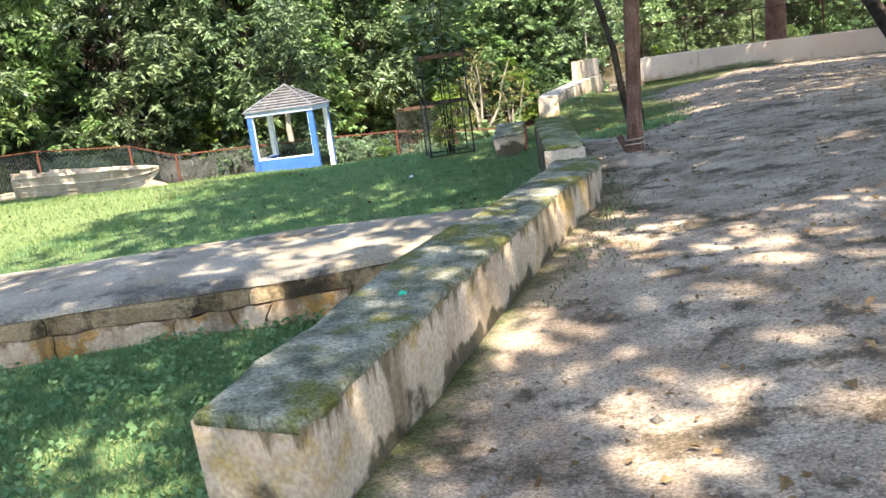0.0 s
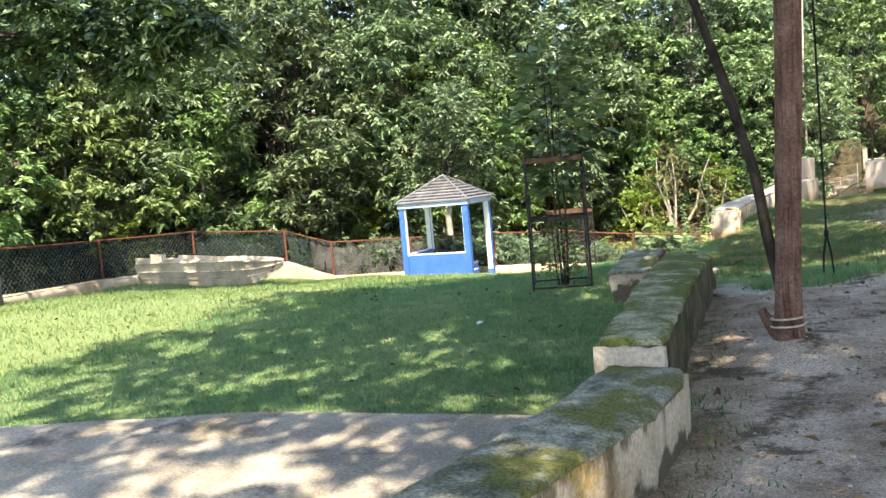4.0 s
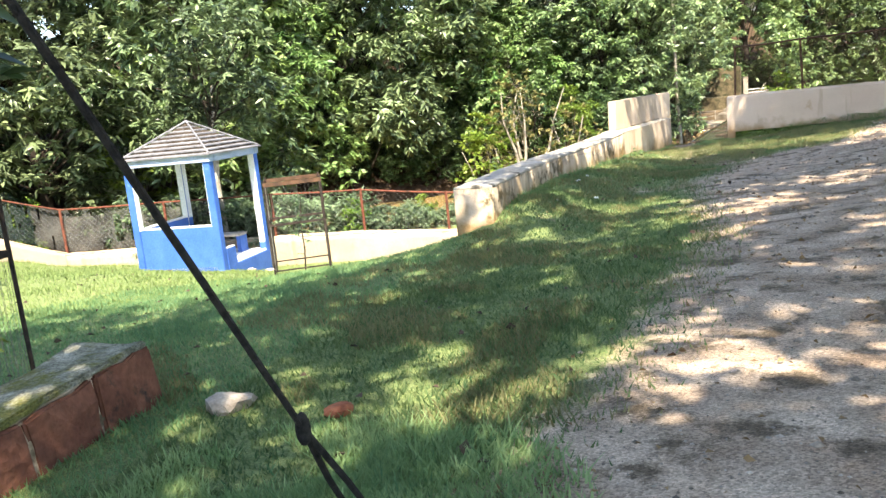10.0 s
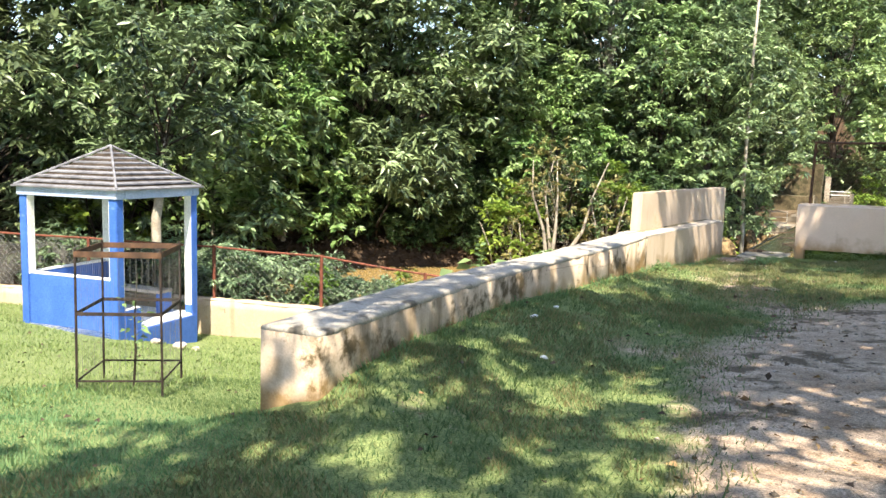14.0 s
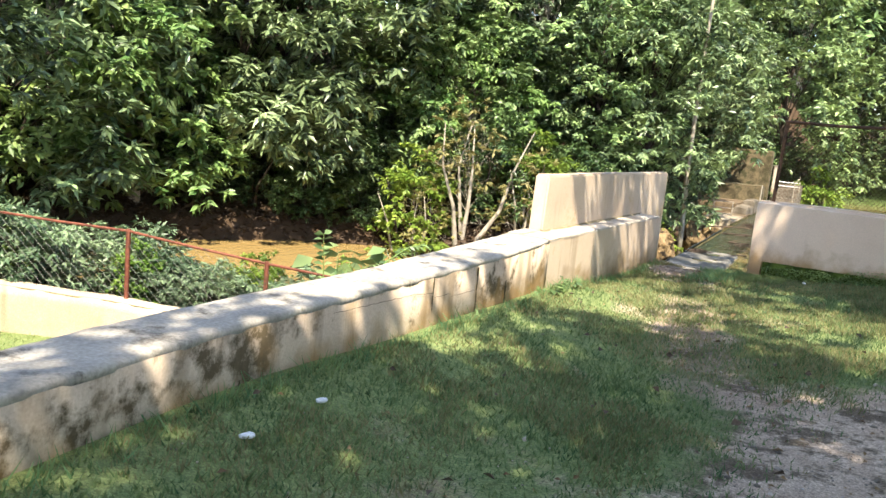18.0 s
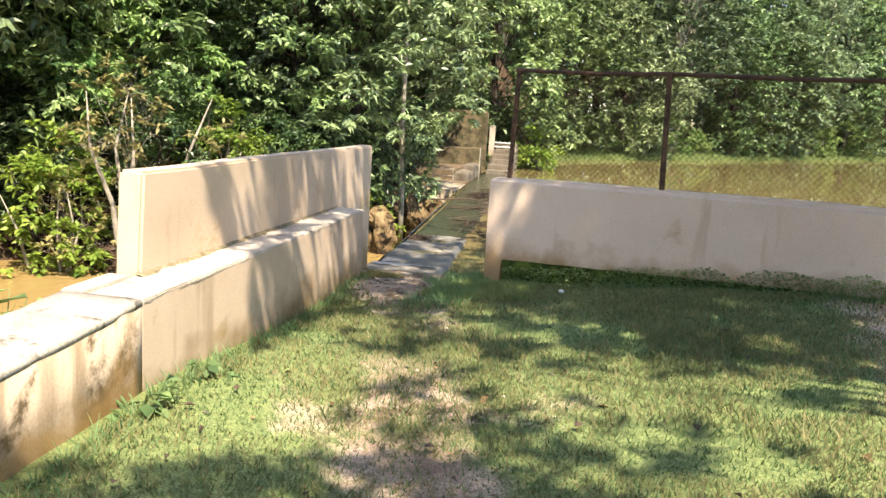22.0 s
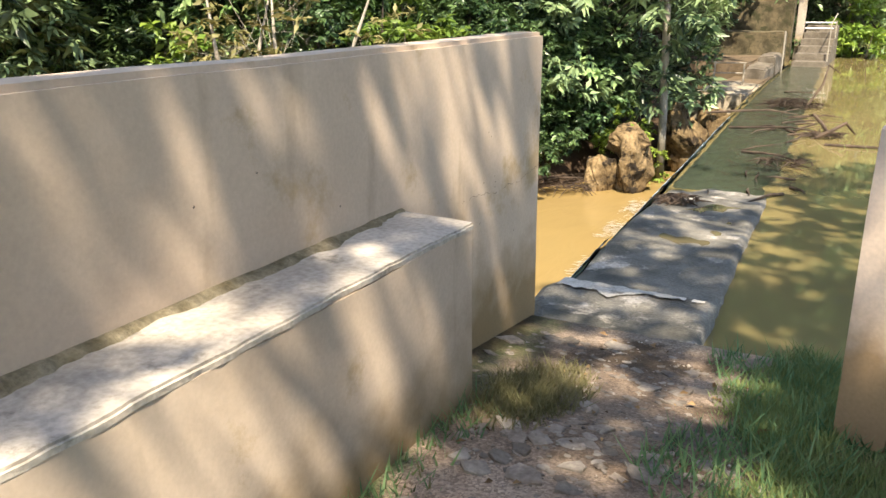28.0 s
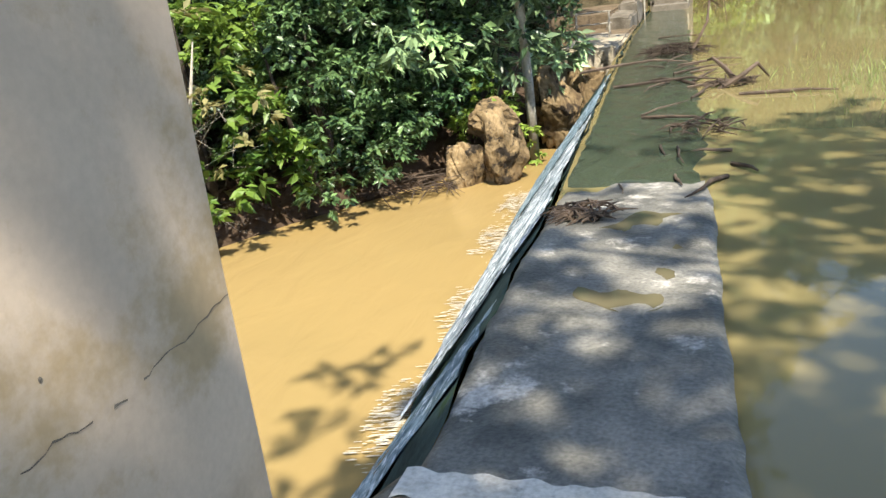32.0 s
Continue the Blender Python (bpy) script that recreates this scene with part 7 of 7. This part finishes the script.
hang = [((2.85, 1.25, 4.55), 0.7), ((3.45, 1.45, 4.15), 0.6), ((2.15, 0.95, 4.35), 0.65), ((2.55, 1.55, 3.85), 0.45), ((3.75, 1.75, 4.75), 0.7), ((1.75, 0.55, 4.95), 0.7), ((4.2, 2.0, 4.4), 0.6), ((1.2, 0.4, 4.3), 0.55)]
v, f = crown_arrays(hang, 170, 6, 0.2, 0.26, 0.5, np.random.default_rng(23))
bulk("hanging_foliage", v, f, M_LEAF_E, ot, per=3)
part("branchwork", joined(*[tube_data([(0.25, 0.1, 4.4 + 0.05 * i), (c[0] * 0.45, c[1] * 0.45, c[2] * 0.72 + 1.6), c], [0.045, 0.022, 0.006], 5) for i, (c, r) in enumerate(cl[::2])]), M_DARKBARK, ot)
wt = thing("wall_tree", pose(3.75, 6.6, 0.0), "straight brown tree trunk behind the reservoir wall", "tree")
smooth(part("trunk", tube([(0, 0, -0.6), (0, 0, 0.5), (0.05, 0, 4), (0.1, 0, 8), (0.1, 0.1, 12)], [0.42, 0.36, 0.33, 0.28, 0.1], 12, 0.15, 6), M_BARK, wt))
cl = [((-2.4 + 2.9 * math.cos(i * 2.4) * math.sqrt((i + 0.5) / 22), -1.2 + 2.9 * math.sin(i * 2.4) * math.sqrt((i + 0.5) / 14), 7.6 + 0.2 * (i * 5 % 14)), 1.0) for i in range(14)]
part("branchwork", joined(*[tube_data([(0.05, 0, 5.0 + 0.1 * i), c], [0.06, 0.015], 5) for i, (c, r) in enumerate(cl)]), M_BARK, wt)
v, f = crown_arrays(cl, 26, 5, 0.22, 0.22, 0.3, rngc)
bulk("crown", v, f, M_LEAF_B, wt, per=3)


# ---- plants by the walls ----
def big_leaf_plant(x, y, z, s, n, seed):
    r = np.random.default_rng(seed)
    h = thing("broad_leaf_plant", pose(x, y, z, 0, 0, seed * 40), "broad-leaved green plant growing behind the wall", "plant", group="broad-leaved plants")
    base, way = [], []
    for i in range(n):
        a = i * 2.4
        e = Vector((s * 0.5 * math.cos(a) * r.uniform(0.5, 1.2), s * 0.5 * math.sin(a) * r.uniform(0.5, 1.2), s * r.uniform(0.5, 1.1)))
        part("stem", tube([(0, 0, -0.1), e * 0.55 + Vector((0, 0, 0.12 * s)), e], [0.012, 0.009, 0.004], 5), M_LEAF_B, h)
        for k in range(5):
            base.append(e * (0.6 + 0.1 * k))
            way.append((math.cos(a + (k - 2) * 0.8), math.sin(a + (k - 2) * 0.8), -0.15))
    base, way = np.array(base), np.array(way)
    L = s * 0.34 * r.uniform(0.7, 1.2, len(base))
    v, f = leaf_arrays(base, way, L, L * 0.3, r, 0.15)
    bulk("foliage", v, f, M_LEAF_B, h, per=3)


for x, y, z, s, n, sd in ((-6.9, 5.3, -1.7, 1.3, 8, 3), (-5.9, 6.0, -1.75, 1.2, 9, 4), (-6.3, 5.5, -1.75, 1.0, 8, 7), (-2.02, 2.1, 0.05, 0.32, 7, 5), (-1.98, 2.75, 0.03, 0.25, 6, 6)):
    big_leaf_plant(x, y, z, s, n, sd)


def arching_plant(x, y, z, path, n, big, seed):
    """A soft stem that rises and bows over, with pairs of broad pointed leaves hanging along it."""
    r = np.random.default_rng(seed)
    h = thing("arching_plant", pose(x, y, z), "green plant with broad pointed leaves bowing over behind the wall", "plant", group="broad-leaved plants")
    pts = [Vector(p) for p in path]
    part("stem", tube(pts, [0.014 - 0.011 * i / (len(pts) - 1) for i in range(len(pts))], 6), M_LEAF_F, h)
    base, way = [], []
    for i in range(n):
        u = (0.35 + 0.65 * i / (n - 1)) * (len(pts) - 1)
        k = min(int(u), len(pts) - 2)
        d = (pts[k + 1] - pts[k]).normalized()
        side = d.cross(Vector((0, 0, 1))).normalized()
        for sgn in (-1, 1):
            base.append(pts[k].lerp(pts[k + 1], u - k))
            way.append(side * sgn + d * 0.6 + Vector((0, 0, r.uniform(-0.7, 0.1))))
    base, way = np.array(base), np.array(way)
    L = big * r.uniform(0.6, 1.25, len(base))
    v, f = leaf_arrays(base, way, L, L * 0.30, r, 0.35)
    bulk("foliage", v, f, M_LEAF_B, h, per=3)


arching_plant(-4.5, 2.5, -1.5, ((0, 0, -0.1), (0.02, 0.0, 0.7), (0.05, 0.1, 1.2), (0.13, 0.32, 1.55), (0.26, 0.62, 1.72), (0.36, 0.85, 1.74)), 24, 0.13, 81)
arching_plant(-4.55, 2.2, -1.5, ((0, 0, -0.1), (0.0, 0.05, 0.8), (0.04, 0.12, 1.3), (0.12, 0.25, 1.5), (0.2, 0.42, 1.55)), 18, 0.12, 82)
arching_plant(-5.0, 2.4, -1.5, ((0, 0, -0.1), (0.05, 0, 0.8), (0.0, 0.05, 1.4), (-0.06, 0.08, 1.8)), 14, 0.14, 83)


def bank_litter():
    """Dead leaves and broken twigs lying on the shaded far bank."""
    r = np.random.default_rng(84)
    n = 30000
    x, y = r.uniform(-19, -6, n), r.uniform(6, 17, n)
    z = ground_z(x, y)
    k = (z > -1.8) & (z < 0.4) & (fence_d(x, y) > 3)
    x, y, z = x[k], y[k], z[k]
    m = len(x)
    L = r.uniform(0.06, 0.22, m)
    w = np.stack([r.normal(size=m), r.normal(size=m), r.uniform(-0.1, 0.9, m)], 1)
    v, f = leaf_arrays(np.stack([x, y, z + 0.03], 1), w, L, L * 0.22, r, 0.5)
    tagged(bulk("bank_litter", v, f, M_TWIG, per=3), "dead leaves and twigs on the shaded river bank", "leaf litter", kind="stuff")


bank_litter()


# ---- grass ----
def grass(name, n, region, hmin, hmax, material, label, seed, keep, width=0.006):
    r = np.random.default_rng(seed)
    x = r.uniform(region[0], region[1], n)
    y = r.uniform(region[2], region[3], n)
    k = keep(x, y, r)
    x, y = x[k], y[k]
    z = ground_z(x, y)
    m = len(x)
    hgt = r.uniform(hmin, hmax, m) * (0.7 + 0.6 * np.abs(np.sin(x * 1.9) * np.cos(y * 2.3)))
    a = r.uniform(0, 6.283, m)
    lean = r.uniform(0.2, 1.3, m) * hgt
    b = r.uniform(0, 6.283, m)
    w = width * r.uniform(0.6, 1.4, m)
    p0 = np.stack([x - np.cos(a) * w, y - np.sin(a) * w, z - 0.01], 1)
    p1 = np.stack([x + np.cos(a) * w, y + np.sin(a) * w, z - 0.01], 1)
    p2 = np.stack([x + np.cos(b) * lean, y + np.sin(b) * lean, z + hgt], 1)
    v = np.stack([p0, p1, p2], 1).reshape(-1, 3)
    ob = bulk(name, v, np.arange(m * 3), material, per=3)
    return tagged(ob, label, "grass", kind="stuff")


def open_turf(x, y, r):
    wall = np.abs(x - wall_x(y)) > np.where((y > -12.2) & (y < -5.7), 0.0, 0.26)
    plat = ~((y < -15.9 + (x + 0.5) * 0.44) & (y > -17.68 + (x + 0.2) * 0.52) & (x < 0.7))
    house = ~((np.abs(x + 11.43) < 1.3) & (np.abs(y + 0.07) < 1.3))
    inside = fence_d(x, y) < -0.05
    ok = np.where(x < -2.4, inside, y < 7.6) & ~((x > -1.2) & (y > 6.95 - 0.377 * (x + 0.05)))
    patch = 0.5 + 0.5 * np.sin(x * 2.1 + 1.3 * np.sin(y * 1.1)) * np.sin(y * 1.7 + x * 0.6)
    return wall & plat & house & ok & (r.random(len(x)) < turf_mask(x, y) * (0.35 + 0.65 * patch))


def lawn(x, y, r):
    return open_turf(x, y, r) & ((x > wall_x(y)) | (y > -4.5))


def meadow(x, y, r):
    return open_turf(x, y, r) & ~((x > wall_x(y)) | (y > -4.5))


grass("grass_lawn", 760000, (-6, 3.2, -20, 7.4), 0.018, 0.05, M_GRASS, "short patchy lawn grass", 31, lawn)
grass("grass_pasture", 760000, (-6, 3.2, -20, 7.4), 0.018, 0.05, M_PASTURE, "short green pasture grass", 38, meadow)
grass("grass_far", 150000, (-18, -5, -22, 3.5), 0.03, 0.08, M_PALEGRASS, "short green pasture grass", 32, open_turf, 0.009)
grass("grass_lower", 260000, (-7, 0.5, -24, -17.5), 0.02, 0.06, M_PASTURE, "green grass below the platform", 33, open_turf, 0.007)


def low_weeds():
    """Small clover-like leaves standing among the grass below the platform."""
    r = np.random.default_rng(39)
    n = 26000
    x, y = r.uniform(-5, 0.4, n), r.uniform(-23.5, -17.8, n)
    k = open_turf(x, y, r) & (patchy(x, y, 3.1) > -0.35)
    x, y = x[k], y[k]
    m = len(x)
    w = np.stack([r.normal(size=m), r.normal(size=m), r.uniform(0.1, 1.1, m)], 1)
    L = r.uniform(0.02, 0.05, m)
    v, f = leaf_arrays(np.stack([x, y, ground_z(x, y) + r.uniform(0.02, 0.08, m)], 1), w, L, L * 0.6, r, 0.3)
    tagged(bulk("low_weeds", v, f, M_PASTURE, per=3), "small leafy weeds in the grass below the platform", "weeds", kind="stuff")


low_weeds()


def fringe(x, y, r):
    d = x - wall_x(y)
    return ((d > 0.24) & (d < 0.24 + 0.2 * r.random(len(x))) & (y > -5.5) & (y < 6.7)) | ((np.hypot(x - 0.75, y + 11.75) < 0.75 * np.sqrt(r.random(len(x)))) & (r.random(len(x)) < 0.6)) | ((np.abs(y - (6.9 - 0.377 * (x + 0.05) - 0.08)) < 0.12) & (x > -0.6)) | ((x < -0.85) & (x > -1.35 - 0.12 * np.sin(y * 5)) & (y > 5.2) & (y < 8.15))


grass("grass_tufts", 200000, (-2.5, 3.5, -12.8, 8), 0.04, 0.12, M_PASTURE, "longer grass tufts along the wall foot", 35, fringe, 0.005)


def waterside(x, y, r):
    return (x > -1.28 + 0.12 * np.sin(y * 4) + 0.25 * r.random(len(x))) & (y < 8.2 - 0.25 * np.sin(x * 6)) & (y < 7.05 - 0.377 * (x + 0.05) + 1.2 * (x < -0.85)) & ((x < -0.9) | (y < 6.9))


def wall_end(x, y, r):
    return np.hypot((x + 1.98) / 0.22, (y - 6.95) / 0.5) < np.sqrt(r.random(len(x)))


grass("grass_waterside", 60000, (-1.5, -0.3, 5.6, 8.3), 0.02, 0.07, M_PALEGRASS, "dense olive grass beside the way to the weir", 43, waterside, 0.004)
grass("grass_wall_end", 9000, (-2.25, -1.7, 6.3, 7.6), 0.03, 0.09, M_DRYGRASS, "dry straw-coloured grass at the end of the wall", 44, wall_end, 0.004)


def lush(x, y, r):
    return (np.hypot((x - 0.45) / 1.25, y + 11.75) < 0.85 * np.sqrt(r.random(len(x)))) & (x > wall_x(y) + 0.1) & (patchy(x, y, 2.7) + 0.6 * patchy(x + 4, y, 7.0) > -0.25)


grass("grass_lush", 70000, (-1.0, 1.9, -12.8, -10.7), 0.025, 0.085, M_LUSH, "longer lush grass around the rope peg", 37, lush, 0.006)


def straw(x, y, r):
    return open_turf(x, y, r) & (patchy(x + 3, y, 1.6) + 0.5 * patchy(x, y + 5, 4.1) > 0.1 - 0.6 * step(-0.5, 2.5, y))


grass("grass_straw", 320000, (-2.3, 3.0, -11, 7.0), 0.02, 0.065, M_DRYGRASS, "short straw-coloured dry grass", 36, straw, 0.005)


def reeds(x0, y0, rx, ry, n, seed):
    """Thin pale blades of water grass standing out of the shallow reservoir."""
    r = np.random.default_rng(seed)
    x, y = x0 + rx * r.normal(size=n), y0 + ry * r.normal(size=n)
    k = (x > -1.5) & (y > 9.5)
    x, y = x[k], y[k]
    m = len(x)
    hgt = r.uniform(0.03, 0.13, m)
    a, b, w = r.uniform(0, 6.283, m), r.uniform(0, 6.283, m), r.uniform(0.004, 0.009, m)
    lean = r.uniform(0.2, 0.9, m) * hgt
    z = np.full(m, -0.42)
    p0 = np.stack([x - np.cos(a) * w, y - np.sin(a) * w, z], 1)
    p1 = np.stack([x + np.cos(a) * w, y + np.sin(a) * w, z], 1)
    p2 = np.stack([x + np.cos(b) * lean, y + np.sin(b) * lean, z + hgt], 1)
    tagged(bulk("water_grass", np.stack([p0, p1, p2], 1).reshape(-1, 3), np.arange(m * 3), M_PALEGRASS, per=3), "sparse pale green water grass in the shallow reservoir", "water grass", kind="stuff")


for q in ((0.2, 16.2, 0.7, 0.9, 1500, 71), (1.6, 21, 1.2, 2.0, 900, 72)):
    reeds(*q)


def recess_weeds():
    r = np.random.default_rng(61)
    n = 9000
    a, d = np.array([-0.90, 7.24]), np.array([10.4, -3.94]) / math.hypot(10.4, 3.94)
    s = 0.24 + 4.6 * r.random(n)
    off = -0.01 - 0.13 * r.random(n) ** 1.5
    x, y = a[0] + d[0] * s + d[1] * -off, a[1] + d[1] * s - d[0] * -off
    z = ground_z(x, y) + r.random(n) * (0.10 + 0.12 * np.abs(np.sin(s * 2.3 + np.sin(s * 5))))
    w = np.stack([r.normal(size=n), r.normal(size=n) - 0.7, r.uniform(-0.1, 0.7, n)], 1)
    L = r.uniform(0.012, 0.035, n)
    v, f = leaf_arrays(np.stack([x, y, z], 1), w, L, L * 0.42, r, 0.3)
    tagged(bulk("recess_weeds", v, f, M_LEAF_F, per=3), "low leafy weeds filling the damp recess of the wall", "weeds", kind="stuff")


recess_weeds()


# ---- litter ----
def litter():
    r = np.random.default_rng(41)
    n = 8000
    x = r.uniform(-2.2, 5.5, n)
    y = r.uniform(-23, 8, n)
    k = (x > wall_x(y) + 0.35) & ((1 - turf_mask(x, y)) > r.random(n) * 0.9 + 0.05) & (y < 7.9)
    x, y = x[k], y[k]
    z = ground_z(x, y) + 0.012
    m = len(x)
    L = r.uniform(0.01, 0.045, m) * np.where(r.random(m) < 0.12, 1.8, 1)
    w = np.stack([r.normal(size=m), r.normal(size=m), r.uniform(-0.05, 0.3, m)], 1)
    v, f = leaf_arrays(np.stack([x, y, z], 1), w, L, L * 0.3, r, 0.5)
    tagged(bulk("fallen_leaves", v, f, M_DRYLEAF, per=3), "dry brown leaves fallen on the path", "fallen leaves", kind="stuff")
    n = 900
    x = r.uniform(-12, 1.5, n)
    y = r.uniform(-16, 5, n)
    k = (fence_d(x, y) < -0.3) & (np.abs(x - wall_x(y)) > 0.35)
    x, y = x[k], y[k]
    m = len(x)
    L = r.uniform(0.02, 0.07, m)
    w = np.stack([r.normal(size=m), r.normal(size=m), r.uniform(-0.05, 0.4, m)], 1)
    v, f = leaf_arrays(np.stack([x, y, ground_z(x, y) + 0.03], 1), w, L, L * 0.35, r, 0.5)
    tagged(bulk("pasture_litter", v, f, M_TWIG, per=3), "dark dry leaves scattered in the pasture", "fallen leaves", kind="stuff")
    n = 34000
    x = r.uniform(-2.0, 5.0, n)
    y = r.uniform(-23, 8.1, n)
    k = (x > wall_x(y) + 0.3) & ((1 - turf_mask(x, y)) > r.random(n) * 0.8 + 0.1)
    x, y = x[k], y[k]
    m = len(x)
    s = r.uniform(0.003, 0.010, m) * np.where(r.random(m) < 0.06, 2.6, 1)
    c = np.stack([x, y, ground_z(x, y) + s * 0.2], 1)
    octa = np.array([(1, 0, 0), (-1, 0, 0), (0, 1, 0), (0, -1, 0), (0, 0, 0.7), (0, 0, -0.7)])
    v = c[:, None] + octa[None] * s[:, None, None] * r.uniform(0.6, 1.3, (m, 6, 1))
    tri = np.array([(0, 2, 4), (2, 1, 4), (1, 3, 4), (3, 0, 4), (2, 0, 5), (1, 2, 5), (3, 1, 5), (0, 3, 5)])
    f = (np.arange(m)[:, None, None] * 6 + tri[None]).reshape(-1, 3)
    tagged(bulk("pebbles", v, f, M_STONE, per=3), "small grey pebbles on the sandy path", "pebbles", kind="stuff")


litter()


def flat_stones():
    r = random.Random(52)
    vs, fs = [], []
    for i in range(620):
        y = r.uniform(4.9, 7.9) if i < 260 else r.uniform(6.2, 7.95)
        mid = -1.55 - 0.12 * (y - 5) + (-0.15 if y > 7.7 else 0)
        x = r.gauss(mid, 0.28 + 0.05 * (y - 5))
        if not -2.4 < x < -0.95 or (y < 6.7 and x < -2.05):
            continue
        z = float(ground_z(x, y)) if y < 7.8 else -0.235
        s = r.uniform(0.008, 0.026) * (3.0 if r.random() < 0.10 else 1)
        n, o, turn, tilt = 7, len(vs), r.uniform(0, 6.28), r.uniform(-0.25, 0.25)
        rad = [s * r.uniform(0.5, 1.3) for k in range(n)]
        for zz, kk in ((-0.01, 1.0), (0.10 * s, 1.0), (0.16 * s, 0.86)):
            for k in range(n):
                a = turn + 6.283 * k / n
                px_, py_ = rad[k] * kk * math.cos(a), rad[k] * kk * 0.75 * math.sin(a)
                vs.append((x + px_, y + py_, z + zz + tilt * px_))
        for q in (0, n):
            fs += [(o + q + k, o + q + (k + 1) % n, o + q + n + (k + 1) % n, o + q + n + k) for k in range(n)]
        fs.append(tuple(range(o + 2 * n, o + 3 * n)))
    tagged(part("rubble", (vs, [], fs), M_FLATSTONE), "flat loose stones on the trodden way to the weir", "rubble", kind="stuff")


flat_stones()
# ---- driftwood on the weir ----
rs = random.Random(77)


def stick(x, y, z, length, turn, r, label, bend=0.1, rise=0.05):
    pts = [(0, 0, 0), (length * 0.35, bend * length * rs.uniform(-0.5, 0.5), rise * length * 0.6), (length * 0.7, bend * length * rs.uniform(-0.6, 0.6), rise * length), (length, 0, rise * length * rs.uniform(-0.2, 1))]
    ob = part("driftwood_stick", tube(pts, [r, r * 0.9, r * 0.7, r * 0.35], 6, 0.3, rs.random()), M_TWIG)
    ob.matrix_basis = pose(x, y, z, 0, 0, turn)
    return tagged(ob, label, "driftwood", group="driftwood on the weir")


for i in range(26):
    y = rs.uniform(11.6, 22)
    stick(rs.uniform(-2.3, -1.5) - 0.05 * (y - 11), y, -0.385, rs.uniform(0.25, 0.9), rs.uniform(0, 360), rs.uniform(0.006, 0.018), "thin wet driftwood stick lying on the weir")
stick(-2.15, 19.4, -0.42, 0.9, 60, 0.022, "upright forked driftwood branch stranded on the weir", 0.3, 0.8)
stick(-3.5, 18.0, -0.37, 1.4, 14, 0.024, "long pale driftwood branch across the weir", 0.1, 0.05)
stick(-2.9, 16.6, -0.38, 1.2, 4, 0.02, "long pale driftwood branch across the weir", 0.1, 0.04)
stick(-1.75, 16.2, -0.42, 0.6, 30, 0.03, "dark forked driftwood stump in the shallow water", 0.4, 0.4)
stick(-1.55, 16.7, -0.42, 0.5, 130, 0.028, "dark forked driftwood stump in the shallow water", 0.4, 0.5)
stick(-1.55, 15.7, -0.39, 0.9, -5, 0.02, "thin driftwood stick floating by the stump", 0.1, 0.02)


def debris_heap(x, y, z, n, size, label):
    ps = []
    for i in range(n):
        a = rs.uniform(0, 6.28)
        r0 = size * math.sqrt(rs.random())
        c = Vector((r0 * math.cos(a), r0 * math.sin(a) * 0.8, 0.10 * size * rs.random() + 0.02 + 0.3 * size * max(0, 1 - r0 / size) * rs.random()))
        d = Vector((rs.uniform(-1, 1), rs.uniform(-1, 1), rs.uniform(-0.25, 0.25))) * size * rs.uniform(0.3, 0.7)
        ps.append(tube_data([c - d, c + Vector((0, 0, 0.02)), c + d], [0.004, 0.009, 0.003], 4))
    ob = part("debris_heap", joined(*ps), M_TWIG)
    ob.matrix_basis = pose(x, y, z)
    tagged(ob, label, "debris", kind="stuff")


debris_heap(-5.9, 17.2, -1.72, 90, 0.7, "tangle of roots and dead twigs along the muddy bank")
stick(-6.3, 16.8, -1.70, 1.1, 20, 0.03, "bare dead branch lying at the water's edge", 0.3, 0.2)
debris_heap(-2.45, 11.58, -0.36, 90, 0.20, "heap of wet brown twigs caught on the weir edge")
debris_heap(-2.35, 19.5, -0.41, 110, 0.5, "heap of driftwood twigs stranded on the weir")
debris_heap(-1.62, 16.4, -0.41, 60, 0.26, "dark tangle of roots and twigs in the shallow water")
debris_heap(-1.85, 14.0, -0.40, 40, 0.3, "thin scatter of twigs in the shallow water")


# ---- small scraps ----
def pebble(name, x, y, z, s, m, label, category, group=""):
    b = bmesh.new()
    bmesh.ops.create_icosphere(b, subdivisions=2, radius=s)
    for v in b.verts:
        v.co *= 1 + 0.6 * noise.noise(v.co * 0.7 / s + Vector((x, y, 0)))
        v.co.z *= 0.5
    ob = part(name, b, m)
    ob.matrix_basis = pose(x, y, z, 0, 0, x * 90)
    return tagged(ob, label, category, group)


for x, y, s in ((-2.13, -13.61, 0.035), (-1.49, -2.71, 0.03), (-1.53, -2.14, 0.028), (-0.99, -3.52, 0.035), (-0.05, 6.1, 0.03)):
    pebble("pale_stone", x, y, float(ground_z(x, y)) + 0.015, s, M_WHITE, "small pale stone lying in the grass", "stone", "pale stones in the grass")
for x, y, s in ((-9.72, 0.05, 0.13), (-9.5, -0.15, 0.10), (-9.95, -0.25, 0.11), (-9.62, 0.3, 0.08)):
    pebble("rubble_stone", x, y, float(ground_z(x, y)) + 0.03, s, M_STONE, "pale rubble stone at the gazebo entrance", "rubble", "rubble by the gazebo")
pebble("plastic_scrap", 0.63, -20.84, 0.655, 0.018, M_GREENBAND, "small turquoise plastic scrap on the mossy wall", "litter")
